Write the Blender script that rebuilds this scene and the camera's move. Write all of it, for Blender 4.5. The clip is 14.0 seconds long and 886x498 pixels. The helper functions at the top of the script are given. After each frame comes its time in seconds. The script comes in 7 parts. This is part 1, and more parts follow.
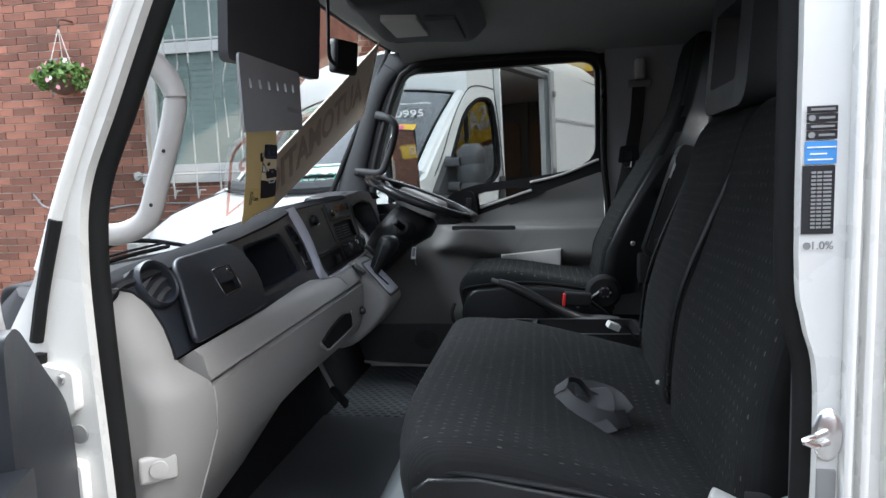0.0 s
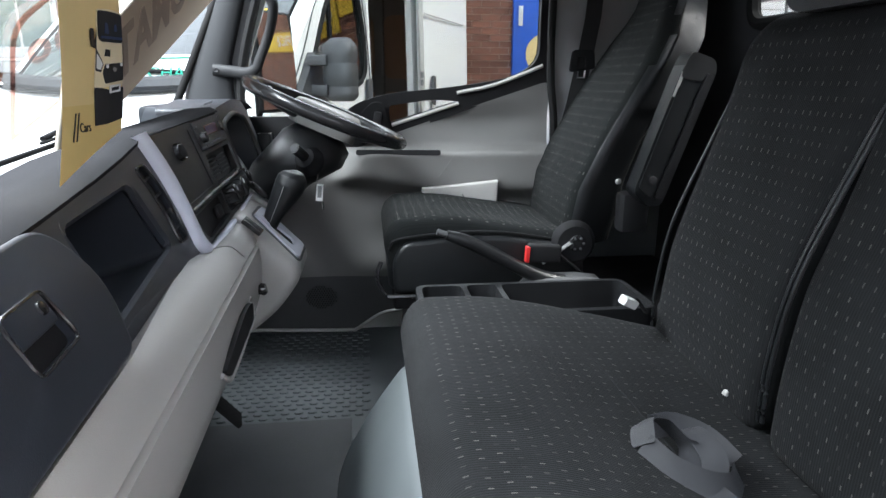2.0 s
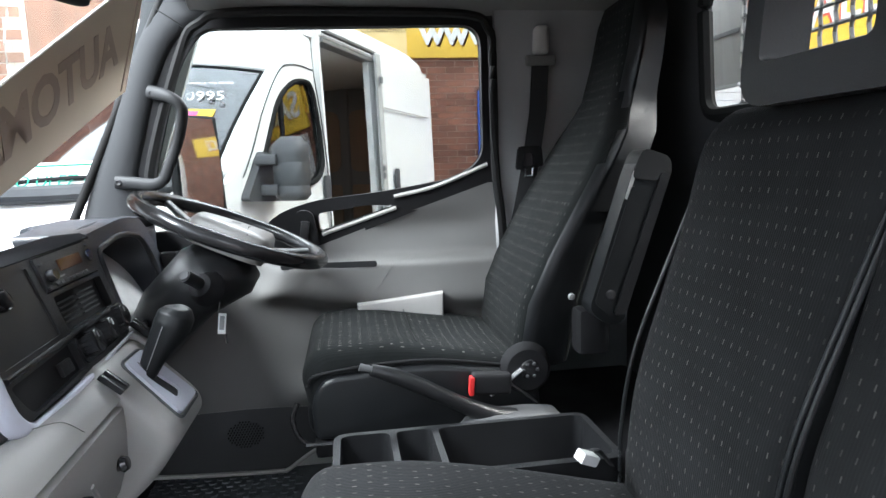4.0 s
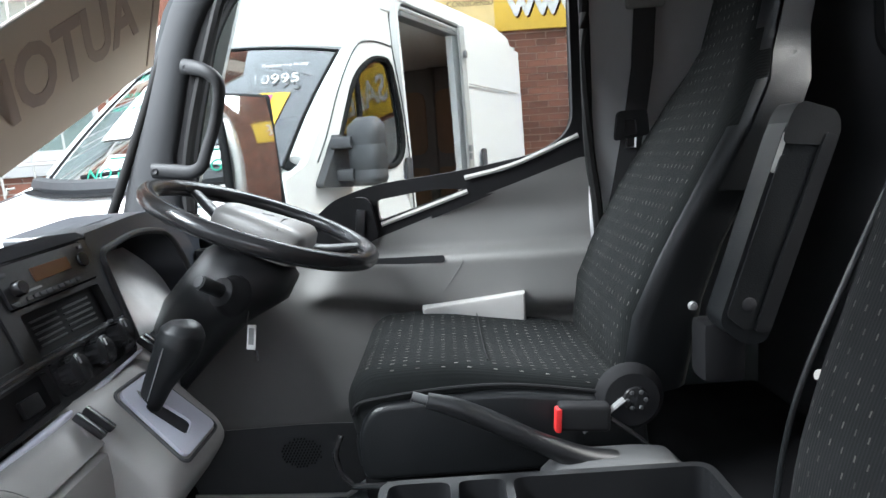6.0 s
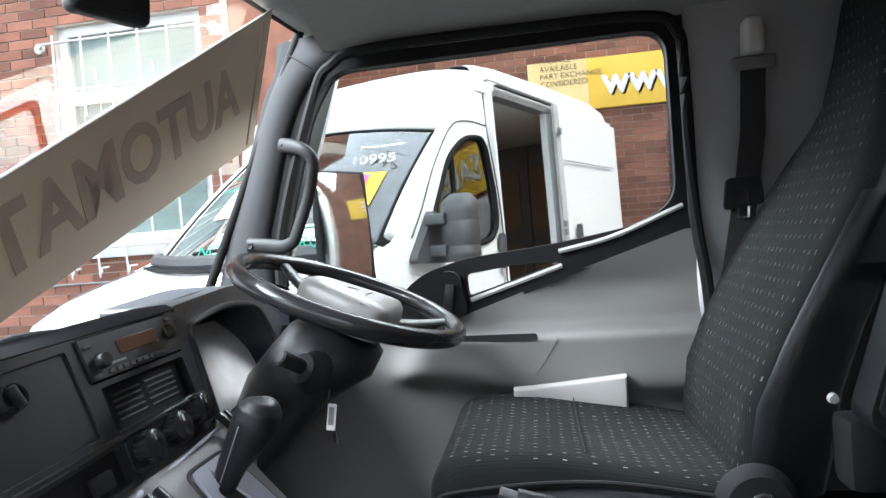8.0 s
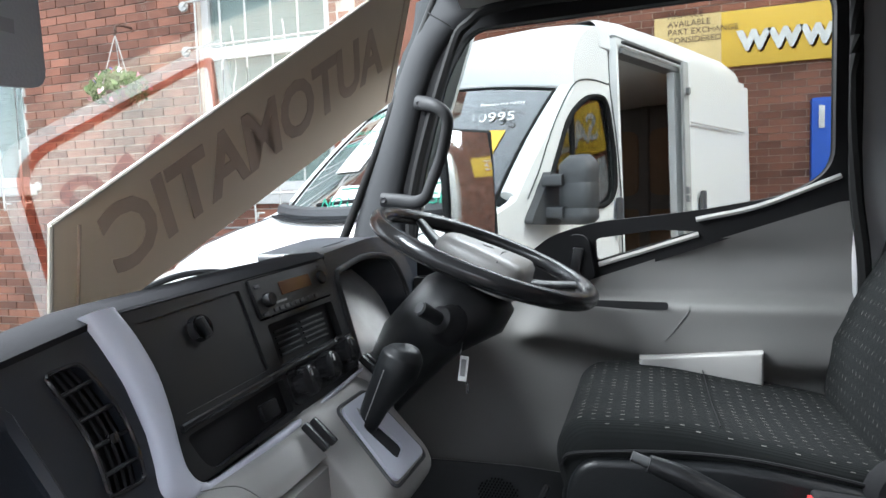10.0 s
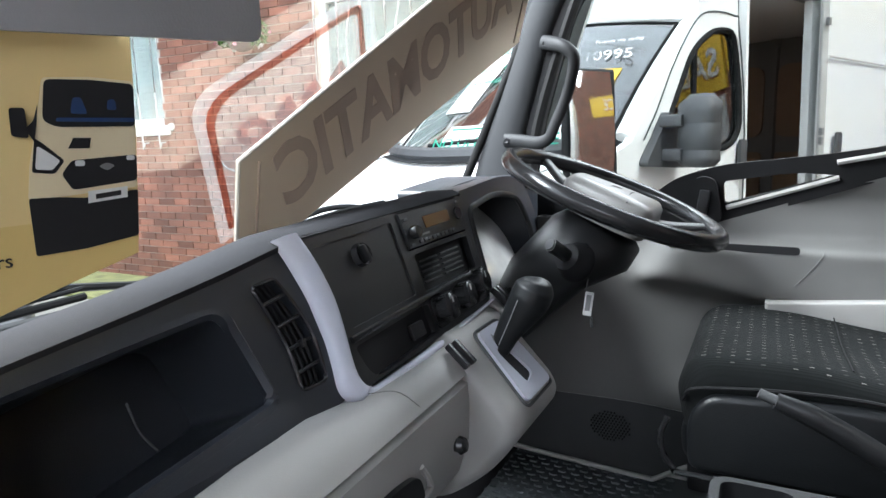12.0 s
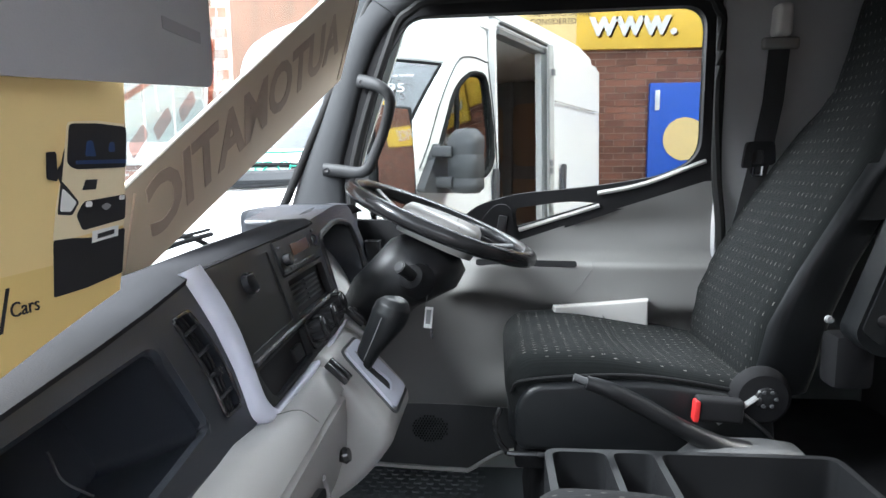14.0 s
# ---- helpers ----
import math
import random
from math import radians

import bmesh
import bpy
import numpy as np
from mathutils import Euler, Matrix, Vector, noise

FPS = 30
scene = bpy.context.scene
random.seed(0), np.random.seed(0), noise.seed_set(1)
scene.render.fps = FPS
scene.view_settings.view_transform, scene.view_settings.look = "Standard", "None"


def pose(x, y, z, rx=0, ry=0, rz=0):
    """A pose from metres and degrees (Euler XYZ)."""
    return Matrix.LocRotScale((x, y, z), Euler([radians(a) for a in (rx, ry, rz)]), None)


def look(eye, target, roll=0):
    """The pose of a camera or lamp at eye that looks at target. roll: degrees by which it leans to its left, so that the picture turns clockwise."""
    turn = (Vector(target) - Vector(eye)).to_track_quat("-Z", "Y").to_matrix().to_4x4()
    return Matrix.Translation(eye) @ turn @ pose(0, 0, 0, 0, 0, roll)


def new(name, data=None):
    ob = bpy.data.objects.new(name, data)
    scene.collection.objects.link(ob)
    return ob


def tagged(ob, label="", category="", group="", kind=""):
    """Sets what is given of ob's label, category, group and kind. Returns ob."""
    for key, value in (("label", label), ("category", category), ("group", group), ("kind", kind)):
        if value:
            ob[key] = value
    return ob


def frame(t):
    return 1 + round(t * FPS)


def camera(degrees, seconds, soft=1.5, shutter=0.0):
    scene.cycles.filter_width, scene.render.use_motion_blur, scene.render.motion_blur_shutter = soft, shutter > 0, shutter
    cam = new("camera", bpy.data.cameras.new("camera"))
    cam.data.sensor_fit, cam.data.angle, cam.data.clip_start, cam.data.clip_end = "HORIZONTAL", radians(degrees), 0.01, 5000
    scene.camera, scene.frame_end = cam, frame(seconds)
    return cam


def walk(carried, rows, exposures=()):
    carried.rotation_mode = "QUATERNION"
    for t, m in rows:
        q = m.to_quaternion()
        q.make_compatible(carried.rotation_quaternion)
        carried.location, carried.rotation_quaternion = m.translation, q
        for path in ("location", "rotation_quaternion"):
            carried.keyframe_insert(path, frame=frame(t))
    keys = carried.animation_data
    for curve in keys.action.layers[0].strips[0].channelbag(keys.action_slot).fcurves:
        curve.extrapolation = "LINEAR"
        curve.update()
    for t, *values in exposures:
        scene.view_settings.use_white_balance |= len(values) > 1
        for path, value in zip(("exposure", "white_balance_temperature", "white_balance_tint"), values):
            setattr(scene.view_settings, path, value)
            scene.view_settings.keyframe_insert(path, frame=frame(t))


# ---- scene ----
cam = camera(70.7, 14.0)
PATH = [
    (0, (0.316, -0.762, 1.638), (0.008, 1.203, 1.428), -1.9),
    (0.5, (0.233, -0.626, 1.629), (-0.3, 1.268, 1.27), -0.6),
    (1, (0.229, -0.44, 1.645), (-0.444, 1.408, 1.279), -1.5),
    (1.5, (0.144, -0.315, 1.636), (-0.318, 1.572, 1.163), 0.1),
    (2, (0.008, -0.195, 1.663), (0.235, 1.723, 1.145), 0.1),
    (2.5, (0.0, -0.143, 1.669), (0.181, 1.763, 1.089), 1.4),
    (3, (0.016, -0.121, 1.687), (0.315, 1.813, 1.279), -1.3),
    (3.5, (0.052, -0.086, 1.701), (0.484, 1.844, 1.406), -2.0),
    (4, (0.155, 0.022, 1.705), (0.447, 1.984, 1.446), -1.9),
    (4.2, (0.207, 0.064, 1.701), (0.39, 2.044, 1.492), -3.8),
    (6.3, (0.238, 0.317, 1.686), (0.216, 2.293, 1.379), -4.0),
    (6.5, (0.245, 0.33, 1.683), (0.219, 2.309, 1.395), -4.1),
    (7, (0.237, 0.372, 1.678), (0.269, 2.336, 1.3), -2.7),
    (7.5, (0.228, 0.36, 1.686), (0.139, 2.346, 1.468), -3.0),
    (8, (0.234, 0.361, 1.678), (-0.063, 2.338, 1.643), -4.3),
    (8.2, (0.217, 0.361, 1.683), (-0.139, 2.329, 1.656), -4.0),
    (10.3, (0.179, 0.334, 1.682), (-0.481, 2.215, 1.525), -1.3),
    (10.5, (0.172, 0.342, 1.681), (-0.521, 2.212, 1.533), -0.7),
    (11, (0.132, 0.367, 1.663), (-0.665, 2.173, 1.338), -0.3),
    (11.5, (0.142, 0.33, 1.664), (-0.692, 2.11, 1.298), -1.4),
    (12, (0.154, 0.261, 1.682), (-0.755, 2.014, 1.36), -1.6),
    (12.5, (0.167, 0.233, 1.684), (-0.735, 1.992, 1.383), -2.5),
    (13, (0.172, 0.222, 1.672), (-0.628, 2.029, 1.364), -0.7),
    (13.5, (0.169, 0.161, 1.684), (-0.564, 1.997, 1.379), -1.4),
    (14, (0.018, 0.117, 1.703), (-0.147, 2.092, 1.438), -0.4),
]
walk(cam, [(t, look(e, g, r)) for t, e, g, r in PATH],
     exposures=[(0.0, 1.32, 5950, 8), (0.6, 1.4, 5950, 8), (1.5, 1.8, 6050, 8), (2.4, 2.62, 6100, 8), (3.3, 2.78, 6100, 8), (4.1, 2.60, 6100, 8), (7.0, 2.52, 6100, 8), (7.6, 2.76, 6100, 8), (8.2, 2.56, 6100, 8), (10.5, 2.22, 6100, 8), (11.2, 2.26, 6100, 8), (12.4, 2.52, 6100, 8), (14.0, 2.65, 6100, 8)])

# ---------------------------------------------------------------- world and light
world = bpy.data.worlds.new("overcast_sky")
scene.world = world
world.use_nodes = True
wn = world.node_tree.nodes
wl = world.node_tree.links
sky = wn.new("ShaderNodeTexSky")
sky.sky_type = "NISHITA"
sky.sun_disc = False
sky.sun_elevation = radians(52)
sky.sun_rotation = radians(107)
sky.air_density = 1.0
sky.dust_density = 6.0
haze = wn.new("ShaderNodeMixRGB")
haze.inputs[0].default_value = 0.75
haze.inputs[2].default_value = (8.8, 9.1, 9.7, 1)
wl.new(sky.outputs[0], haze.inputs[1])
wl.new(haze.outputs[0], wn["Background"].inputs[0])
wn["Background"].inputs[1].default_value = 0.15

sun_data = bpy.data.lights.new("sun", "SUN")
sun_data.energy = 1.4
sun_data.angle = radians(14)
sun_data.color = (1.0, 0.96, 0.9)
sun = new("sun", sun_data)
sun.matrix_world = look((5.0, -1.5, 8.0), (0, 0, 0))

# added lamp outside the windscreen that boosts the sky light in the cab
screen_light = bpy.data.lights.new("windscreen_fill", "AREA")
screen_light.shape, screen_light.size, screen_light.size_y, screen_light.energy = "RECTANGLE", 1.7, 0.6, 43
screen_light.color = (0.97, 0.99, 1.0)
screen_lamp = new("windscreen_fill", screen_light)
screen_lamp.matrix_world = look((-1.25, 0.92, 2.85), (0.45, 0.95, 1.30))

# second added lamp, outside the driver's window, to strengthen the sky light there
side_light = bpy.data.lights.new("window_skylight", "AREA")
side_light.shape, side_light.size, side_light.size_y, side_light.energy = "RECTANGLE", 0.9, 0.28, 6.5
side_light.color = (0.97, 0.99, 1.0)
side_lamp = new("window_skylight", side_light)
side_lamp.matrix_world = look((0.12, 2.02, 2.32), (-0.15, 0.95, 1.35))


# ---------------------------------------------------------------- materials
def material(name, color, rough=0.6, metal=0.0, vary=0.12, scale=9.0, bump=0.0, bump_scale=400.0, spec=0.5, coat=0.0):
    """A node material with broad stains and fine grain."""
    m = bpy.data.materials.new(name)
    m.use_nodes = True
    n, l = m.node_tree.nodes, m.node_tree.links
    p = n["Principled BSDF"]
    co = n.new("ShaderNodeTexCoord")
    big = n.new("ShaderNodeTexNoise")
    big.inputs["Scale"].default_value = scale
    big.inputs["Detail"].default_value = 6
    l.new(co.outputs["Object"], big.inputs["Vector"])
    ramp = n.new("ShaderNodeMapRange")
    ramp.inputs[1].default_value, ramp.inputs[2].default_value = 0.3, 0.7
    ramp.inputs[3].default_value, ramp.inputs[4].default_value = 1 - vary, 1 + vary
    l.new(big.outputs[0], ramp.inputs[0])
    mul = n.new("ShaderNodeVectorMath")
    mul.operation = "SCALE"
    mul.inputs[0].default_value = color
    l.new(ramp.outputs[0], mul.inputs["Scale"])
    l.new(mul.outputs[0], p.inputs["Base Color"])
    rr = n.new("ShaderNodeMapRange")
    rr.inputs[1].default_value, rr.inputs[2].default_value = 0.3, 0.7
    rr.inputs[3].default_value, rr.inputs[4].default_value = max(rough - 0.08, 0.02), min(rough + 0.08, 1)
    l.new(big.outputs[0], rr.inputs[0])
    l.new(rr.outputs[0], p.inputs["Roughness"])
    p.inputs["Metallic"].default_value = metal
    p.inputs["Specular IOR Level"].default_value = spec
    p.inputs["Coat Weight"].default_value = coat
    if bump:
        fine = n.new("ShaderNodeTexNoise")
        fine.inputs["Scale"].default_value = bump_scale
        fine.inputs["Detail"].default_value = 3
        l.new(co.outputs["Object"], fine.inputs["Vector"])
        b = n.new("ShaderNodeBump")
        b.inputs["Strength"].default_value = bump
        b.inputs["Distance"].default_value = 0.001
        l.new(fine.outputs[0], b.inputs["Height"])
        l.new(b.outputs[0], p.inputs["Normal"])
    return m


def math_node(n, l, op, a, b=None):
    k = n.new("ShaderNodeMath")
    k.operation = op
    for i, v in enumerate((a, b)):
        if v is None:
            continue
        if isinstance(v, (int, float)):
            k.inputs[i].default_value = v
        else:
            l.new(v, k.inputs[i])
    return k.outputs[0]


def fabric(name, axis, base=(0.0145, 0.0150, 0.0155), dash=(0.100, 0.097, 0.090), across=0.018, along=0.022):
    """Ribbed charcoal seat cloth with rows of small pale dashes; axis: the object axis that runs along the dashes."""
    m = material(name, base, 0.92, vary=0.25, scale=14, spec=0.12)
    n, l = m.node_tree.nodes, m.node_tree.links
    p = n["Principled BSDF"]
    co = n.new("ShaderNodeTexCoord")
    sp = n.new("ShaderNodeSeparateXYZ")
    l.new(co.outputs["Object"], sp.inputs[0])
    u = math_node(n, l, "DIVIDE", sp.outputs[1], across)
    v = math_node(n, l, "DIVIDE", sp.outputs[axis], along)
    row = math_node(n, l, "FLOOR", v)
    u2 = math_node(n, l, "ADD", u, math_node(n, l, "MULTIPLY", math_node(n, l, "MODULO", row, 2.0), 0.5))
    fu = math_node(n, l, "ABSOLUTE", math_node(n, l, "SUBTRACT", math_node(n, l, "FRACT", u2), 0.5))
    fv = math_node(n, l, "ABSOLUTE", math_node(n, l, "SUBTRACT", math_node(n, l, "FRACT", v), 0.5))
    nrm = n.new("ShaderNodeSeparateXYZ")
    l.new(co.outputs["Normal"], nrm.inputs[0])
    facing = math_node(n, l, "GREATER_THAN", math_node(n, l, "ABSOLUTE", nrm.outputs[2 - axis]), 0.82)
    mask = math_node(n, l, "MULTIPLY", math_node(n, l, "LESS_THAN", fu, 0.055), math_node(n, l, "LESS_THAN", fv, 0.15))
    cell = n.new("ShaderNodeCombineXYZ")
    l.new(math_node(n, l, "FLOOR", u2), cell.inputs[0])
    l.new(row, cell.inputs[1])
    wnz = n.new("ShaderNodeTexWhiteNoise")
    l.new(cell.outputs[0], wnz.inputs[0])
    fac = math_node(n, l, "MULTIPLY", math_node(n, l, "MULTIPLY", mask, facing), math_node(n, l, "ADD", math_node(n, l, "MULTIPLY", wnz.outputs[0], 0.85), 0.1))
    mix = n.new("ShaderNodeMixRGB")
    l.new(fac, mix.inputs[0])
    old = p.inputs["Base Color"].links[0].from_socket
    l.new(old, mix.inputs[1])
    mix.inputs[2].default_value = (*dash, 1)
    l.new(mix.outputs[0], p.inputs["Base Color"])
    rib = math_node(n, l, "SINE", math_node(n, l, "MULTIPLY", sp.outputs[1], 1500.0))
    weave = n.new("ShaderNodeTexNoise")
    weave.inputs["Scale"].default_value = 900
    l.new(co.outputs["Object"], weave.inputs["Vector"])
    hgt = math_node(n, l, "ADD", math_node(n, l, "MULTIPLY", rib, 0.5), weave.outputs[0])
    b = n.new("ShaderNodeBump")
    b.inputs["Strength"].default_value = 0.3
    b.inputs["Distance"].default_value = 0.001
    l.new(hgt, b.inputs["Height"])
    l.new(b.outputs[0], p.inputs["Normal"])
    p.inputs["Sheen Weight"].default_value = 0.015
    return m


def glass(name, tint=(1, 1, 1), gloss=0.10):
    m = bpy.data.materials.new(name)
    m.use_nodes = True
    n, l = m.node_tree.nodes, m.node_tree.links
    n.clear()
    out = n.new("ShaderNodeOutputMaterial")
    mix = n.new("ShaderNodeMixShader")
    tr = n.new("ShaderNodeBsdfTransparent")
    tr.inputs[0].default_value = (*tint, 1)
    gl = n.new("ShaderNodeBsdfGlossy")
    gl.inputs["Roughness"].default_value = 0.02
    fr = n.new("ShaderNodeFresnel")
    fr.inputs[0].default_value = 1.45
    k = math_node(n, l, "MULTIPLY", fr.outputs[0], gloss * 10)
    l.new(k, mix.inputs[0])
    l.new(tr.outputs[0], mix.inputs[1])
    l.new(gl.outputs[0], mix.inputs[2])
    l.new(mix.outputs[0], out.inputs[0])
    return m


def frosted(name, tint, veil, share):
    """A printed film that lets most light straight through and scatters the rest."""
    m = glass(name, tint, 0.0)
    n, l = m.node_tree.nodes, m.node_tree.links
    out = n["Material Output"]
    scatter = n.new("ShaderNodeBsdfTranslucent")
    scatter.inputs[0].default_value = (*veil, 1)
    mix = n.new("ShaderNodeMixShader")
    mix.inputs[0].default_value = share
    l.new(out.inputs[0].links[0].from_socket, mix.inputs[1])
    l.new(scatter.outputs[0], mix.inputs[2])
    l.new(mix.outputs[0], out.inputs[0])
    return m


M = {}
M["black"] = material("black_plastic", (0.013, 0.0135, 0.0145), 0.36, vary=0.18, bump=0.35, bump_scale=900)
M["navy"] = material("dark_dash_plastic", (0.019, 0.022, 0.028), 0.36, vary=0.22, scale=7, bump=0.35, bump_scale=900)
M["matt"] = material("matt_black_plastic", (0.009, 0.009, 0.010), 0.7, spec=0.25, bump=0.2)
M["top"] = material("dash_top_plastic", (0.052, 0.052, 0.055), 0.62, spec=0.25, vary=0.2, bump=0.5, bump_scale=700)
M["pad"] = material("dash_pad_plastic", (0.026, 0.026, 0.028), 0.92, spec=0.04, vary=0.2, bump=0.5, bump_scale=700)
M["beige"] = material("warm_grey_plastic", (0.29, 0.280, 0.266), 0.5, vary=0.07, scale=5, bump=0.4, bump_scale=800)
M["silver"] = material("silver_painted_plastic", (0.52, 0.53, 0.60), 0.55, metal=0.0, vary=0.05, bump=0.05)
M["grey"] = material("grey_trim_plastic", (0.165, 0.163, 0.156), 0.62, vary=0.08, scale=5, bump=0.4, bump_scale=800)
M["dkgrey"] = material("dark_grey_trim", (0.060, 0.062, 0.064), 0.65, vary=0.12, scale=5, bump=0.4, bump_scale=800)
M["pillar"] = material("pillar_trim_grey", (0.30, 0.305, 0.31), 0.6, vary=0.06, scale=5, bump=0.3, bump_scale=800)
M["liner"] = material("headliner_grey", (0.25, 0.25, 0.245), 0.95, vary=0.06, bump=0.5, bump_scale=500)
M["rubber"] = material("black_rubber", (0.012, 0.012, 0.012), 0.75, spec=0.15, vary=0.2)
M["white"] = material("white_vehicle_paint", (0.72, 0.72, 0.69), 0.28, vary=0.03, coat=0.3)
M["chrome"] = material("bright_metal", (0.7, 0.7, 0.7), 0.25, metal=1.0, vary=0.1)
M["mat"] = material("floor_rubber_mat", (0.085, 0.095, 0.100), 0.45, vary=0.3, scale=6, bump=0.3, bump_scale=300)
M["matplain"] = material("plain_rubber_mat", (0.045, 0.048, 0.051), 0.55, vary=0.3, scale=7, bump=0.4, bump_scale=300)
M["vinyl"] = material("black_vinyl", (0.010, 0.011, 0.012), 0.38, spec=0.4, vary=0.15, bump=0.4, bump_scale=500)
M["greyvinyl"] = material("grey_vinyl", (0.13, 0.145, 0.15), 0.5, vary=0.1, bump=0.2)
M["leather"] = material("black_leather", (0.030, 0.031, 0.033), 0.45, vary=0.2, bump=0.5, bump_scale=350)
M["gloss"] = material("glossy_black_plastic", (0.02, 0.02, 0.021), 0.22, vary=0.1)
# near-white base colour stands for sky reflected in the clear, dusty lens
M["screen"] = material("gauge_lens_painted_sheen", (0.80, 0.80, 0.78), 0.08, vary=0.2, scale=12, coat=1.0, spec=1.0)
M["fab_h"] = fabric("seat_cloth_flat", 0)
M["fab_v"] = fabric("seat_cloth_upright", 2)
M["fab_hd"] = fabric("driver_cloth_flat", 0, (0.009, 0.0100, 0.0100), (0.22, 0.215, 0.20))
M["fab_vd"] = fabric("driver_cloth_upright", 2, (0.0085, 0.0095, 0.0095), (0.13, 0.127, 0.12))
M["belt"] = material("belt_webbing", (0.018, 0.018, 0.019), 0.8, bump=0.6, bump_scale=1500)
M["red"] = material("red_plastic", (0.55, 0.03, 0.03), 0.4, vary=0.05)
M["lightgrey"] = material("light_grey_plastic", (0.46, 0.45, 0.43), 0.55, vary=0.06, bump=0.2)
M["card"] = material("cardboard_back", (0.70, 0.59, 0.46), 0.85, vary=0.06, scale=4)
M["cardink"] = material("faded_brown_ink", (0.50, 0.395, 0.315), 0.85, vary=0.15)
M["cardedge"] = material("pale_card_edge", (0.62, 0.58, 0.50), 0.85)
M["paper"] = material("yellow_paper", (0.72, 0.53, 0.20), 0.75, vary=0.08, scale=5)
M["papercream"] = material("cream_paper", (0.80, 0.61, 0.28), 0.75, vary=0.05)
M["ink"] = material("black_ink", (0.012, 0.012, 0.014), 0.7)
M["vancream"] = material("cream_print", (0.82, 0.70, 0.46), 0.7, vary=0.06)
M["blueink"] = material("blue_ink", (0.02, 0.05, 0.14), 0.6)
M["whiteink"] = material("white_print", (0.78, 0.78, 0.76), 0.6)
M["greyink"] = material("grey_print_room_shade", (0.25, 0.25, 0.25), 0.6)
M["labelblue"] = material("blue_label", (0.06, 0.26, 0.62), 0.4, vary=0.05)
M["flap"] = material("visor_flap_vinyl", (0.34, 0.34, 0.345), 0.6, vary=0.08, bump=0.4)
M["visor"] = material("visor_vinyl", (0.075, 0.075, 0.08), 0.7, vary=0.08, bump=0.4)
M["glass"] = glass("window_glass", (0.52, 0.54, 0.535), 0.007)
M["vanglass"] = glass("van_window_glass", (0.55, 0.60, 0.60), 0.38)
M["film"] = frosted("clear_sticker_film", (0.93, 0.93, 0.92), (0.85, 0.85, 0.83), 0.012)
M["mirror"] = material("mirror_glass", (0.9, 0.9, 0.9), 0.02, metal=1.0, vary=0.0)
M["redfilm"] = material("red_print", (0.55, 0.10, 0.07), 0.7)
M["redfilm2"] = glass("red_tinted_film", (0.84, 0.60, 0.54), 0.0)
M["whitefilm"] = frosted("frosted_film", (0.86, 0.86, 0.85), (0.85, 0.86, 0.84), 0.022)
M["post"] = material("screen_pillar_trim", (0.032, 0.033, 0.035), 0.72, spec=0.2, vary=0.06, scale=5, bump=0.3, bump_scale=800)
# teal tint, darkened further to stand for the dim cab reflected in it
M["doorglass"] = glass("door_glass_dim_reflection", (0.16, 0.20, 0.195), 0.003)
M["handle"] = material("grey_handle_plastic", (0.018, 0.0185, 0.0195), 0.6, spec=0.25, vary=0.08, bump=0.3)
M["hub"] = material("grey_hub_plastic", (0.17, 0.167, 0.16), 0.42, vary=0.12, bump=0.3)
M["mirrorgrey"] = material("mirror_shell_plastic", (0.07, 0.071, 0.075), 0.55, vary=0.1)
M["vanscreen"] = glass("van_windscreen_glass", (0.60, 0.65, 0.65), 0.6)
M["clearglass"] = glass("rear_window_glass", (0.86, 0.88, 0.875), 0.02)
M["strap"] = material("grey_webbing", (0.036, 0.037, 0.04), 0.7, vary=0.2, bump=0.6, bump_scale=1500)
M["vanwhite"] = material("white_van_paint", (0.82, 0.82, 0.81), 0.4, vary=0.012, spec=0.3)
M["brick"] = material("red_brick", (0.235, 0.100, 0.066), 0.9, vary=0.3, scale=3, bump=0.8, bump_scale=120)
M["mortar"] = material("grey_mortar", (0.50, 0.44, 0.38), 0.95, vary=0.15, bump=0.8, bump_scale=150)
M["signyellow"] = material("yellow_sign", (0.80, 0.52, 0.06), 0.5, vary=0.05, scale=2)
M["signblue"] = material("blue_board", (0.015, 0.09, 0.50), 0.5, vary=0.08)
M["green"] = material("green_print", (0.02, 0.30, 0.20), 0.6, vary=0.05)
M["pvc"] = material("white_window_frame", (0.62, 0.62, 0.61), 0.45, vary=0.04)
M["blind"] = material("pale_blind", (0.42, 0.50, 0.475), 0.7, vary=0.05)
M["bars"] = material("painted_iron", (0.50, 0.50, 0.48), 0.5, vary=0.1)
M["iron"] = material("brown_iron_pipe", (0.10, 0.055, 0.04), 0.7, vary=0.2)
M["ground"] = material("concrete_yard", (0.20, 0.195, 0.185), 0.95, vary=0.14, scale=1.2, bump=0.8, bump_scale=60)
M["leaf"] = material("leaf_green", (0.08, 0.16, 0.03), 0.6, vary=0.3)
M["petal"] = material("pink_petal", (0.75, 0.35, 0.42), 0.6, vary=0.2)
M["petalw"] = material("white_petal", (0.8, 0.78, 0.72), 0.6)
M["petalv"] = material("violet_petal", (0.25, 0.16, 0.6), 0.6)
M["ply"] = material("van_lining_ply", (0.36, 0.24, 0.17), 0.8, vary=0.1)
M["steelgrey"] = material("grey_steel", (0.22, 0.22, 0.22), 0.5, vary=0.08)
M["darkgrey2"] = material("grey_bumper_plastic", (0.055, 0.057, 0.06), 0.5, vary=0.08)
M["pink"] = material("pink_sticker", (0.75, 0.12, 0.32), 0.6)
M["amber"] = material("radio_display", (0.10, 0.05, 0.03), 0.2)
M["grass"] = material("dry_grass", (0.16, 0.17, 0.07), 0.9, vary=0.4, scale=8, bump=1.0, bump_scale=80)
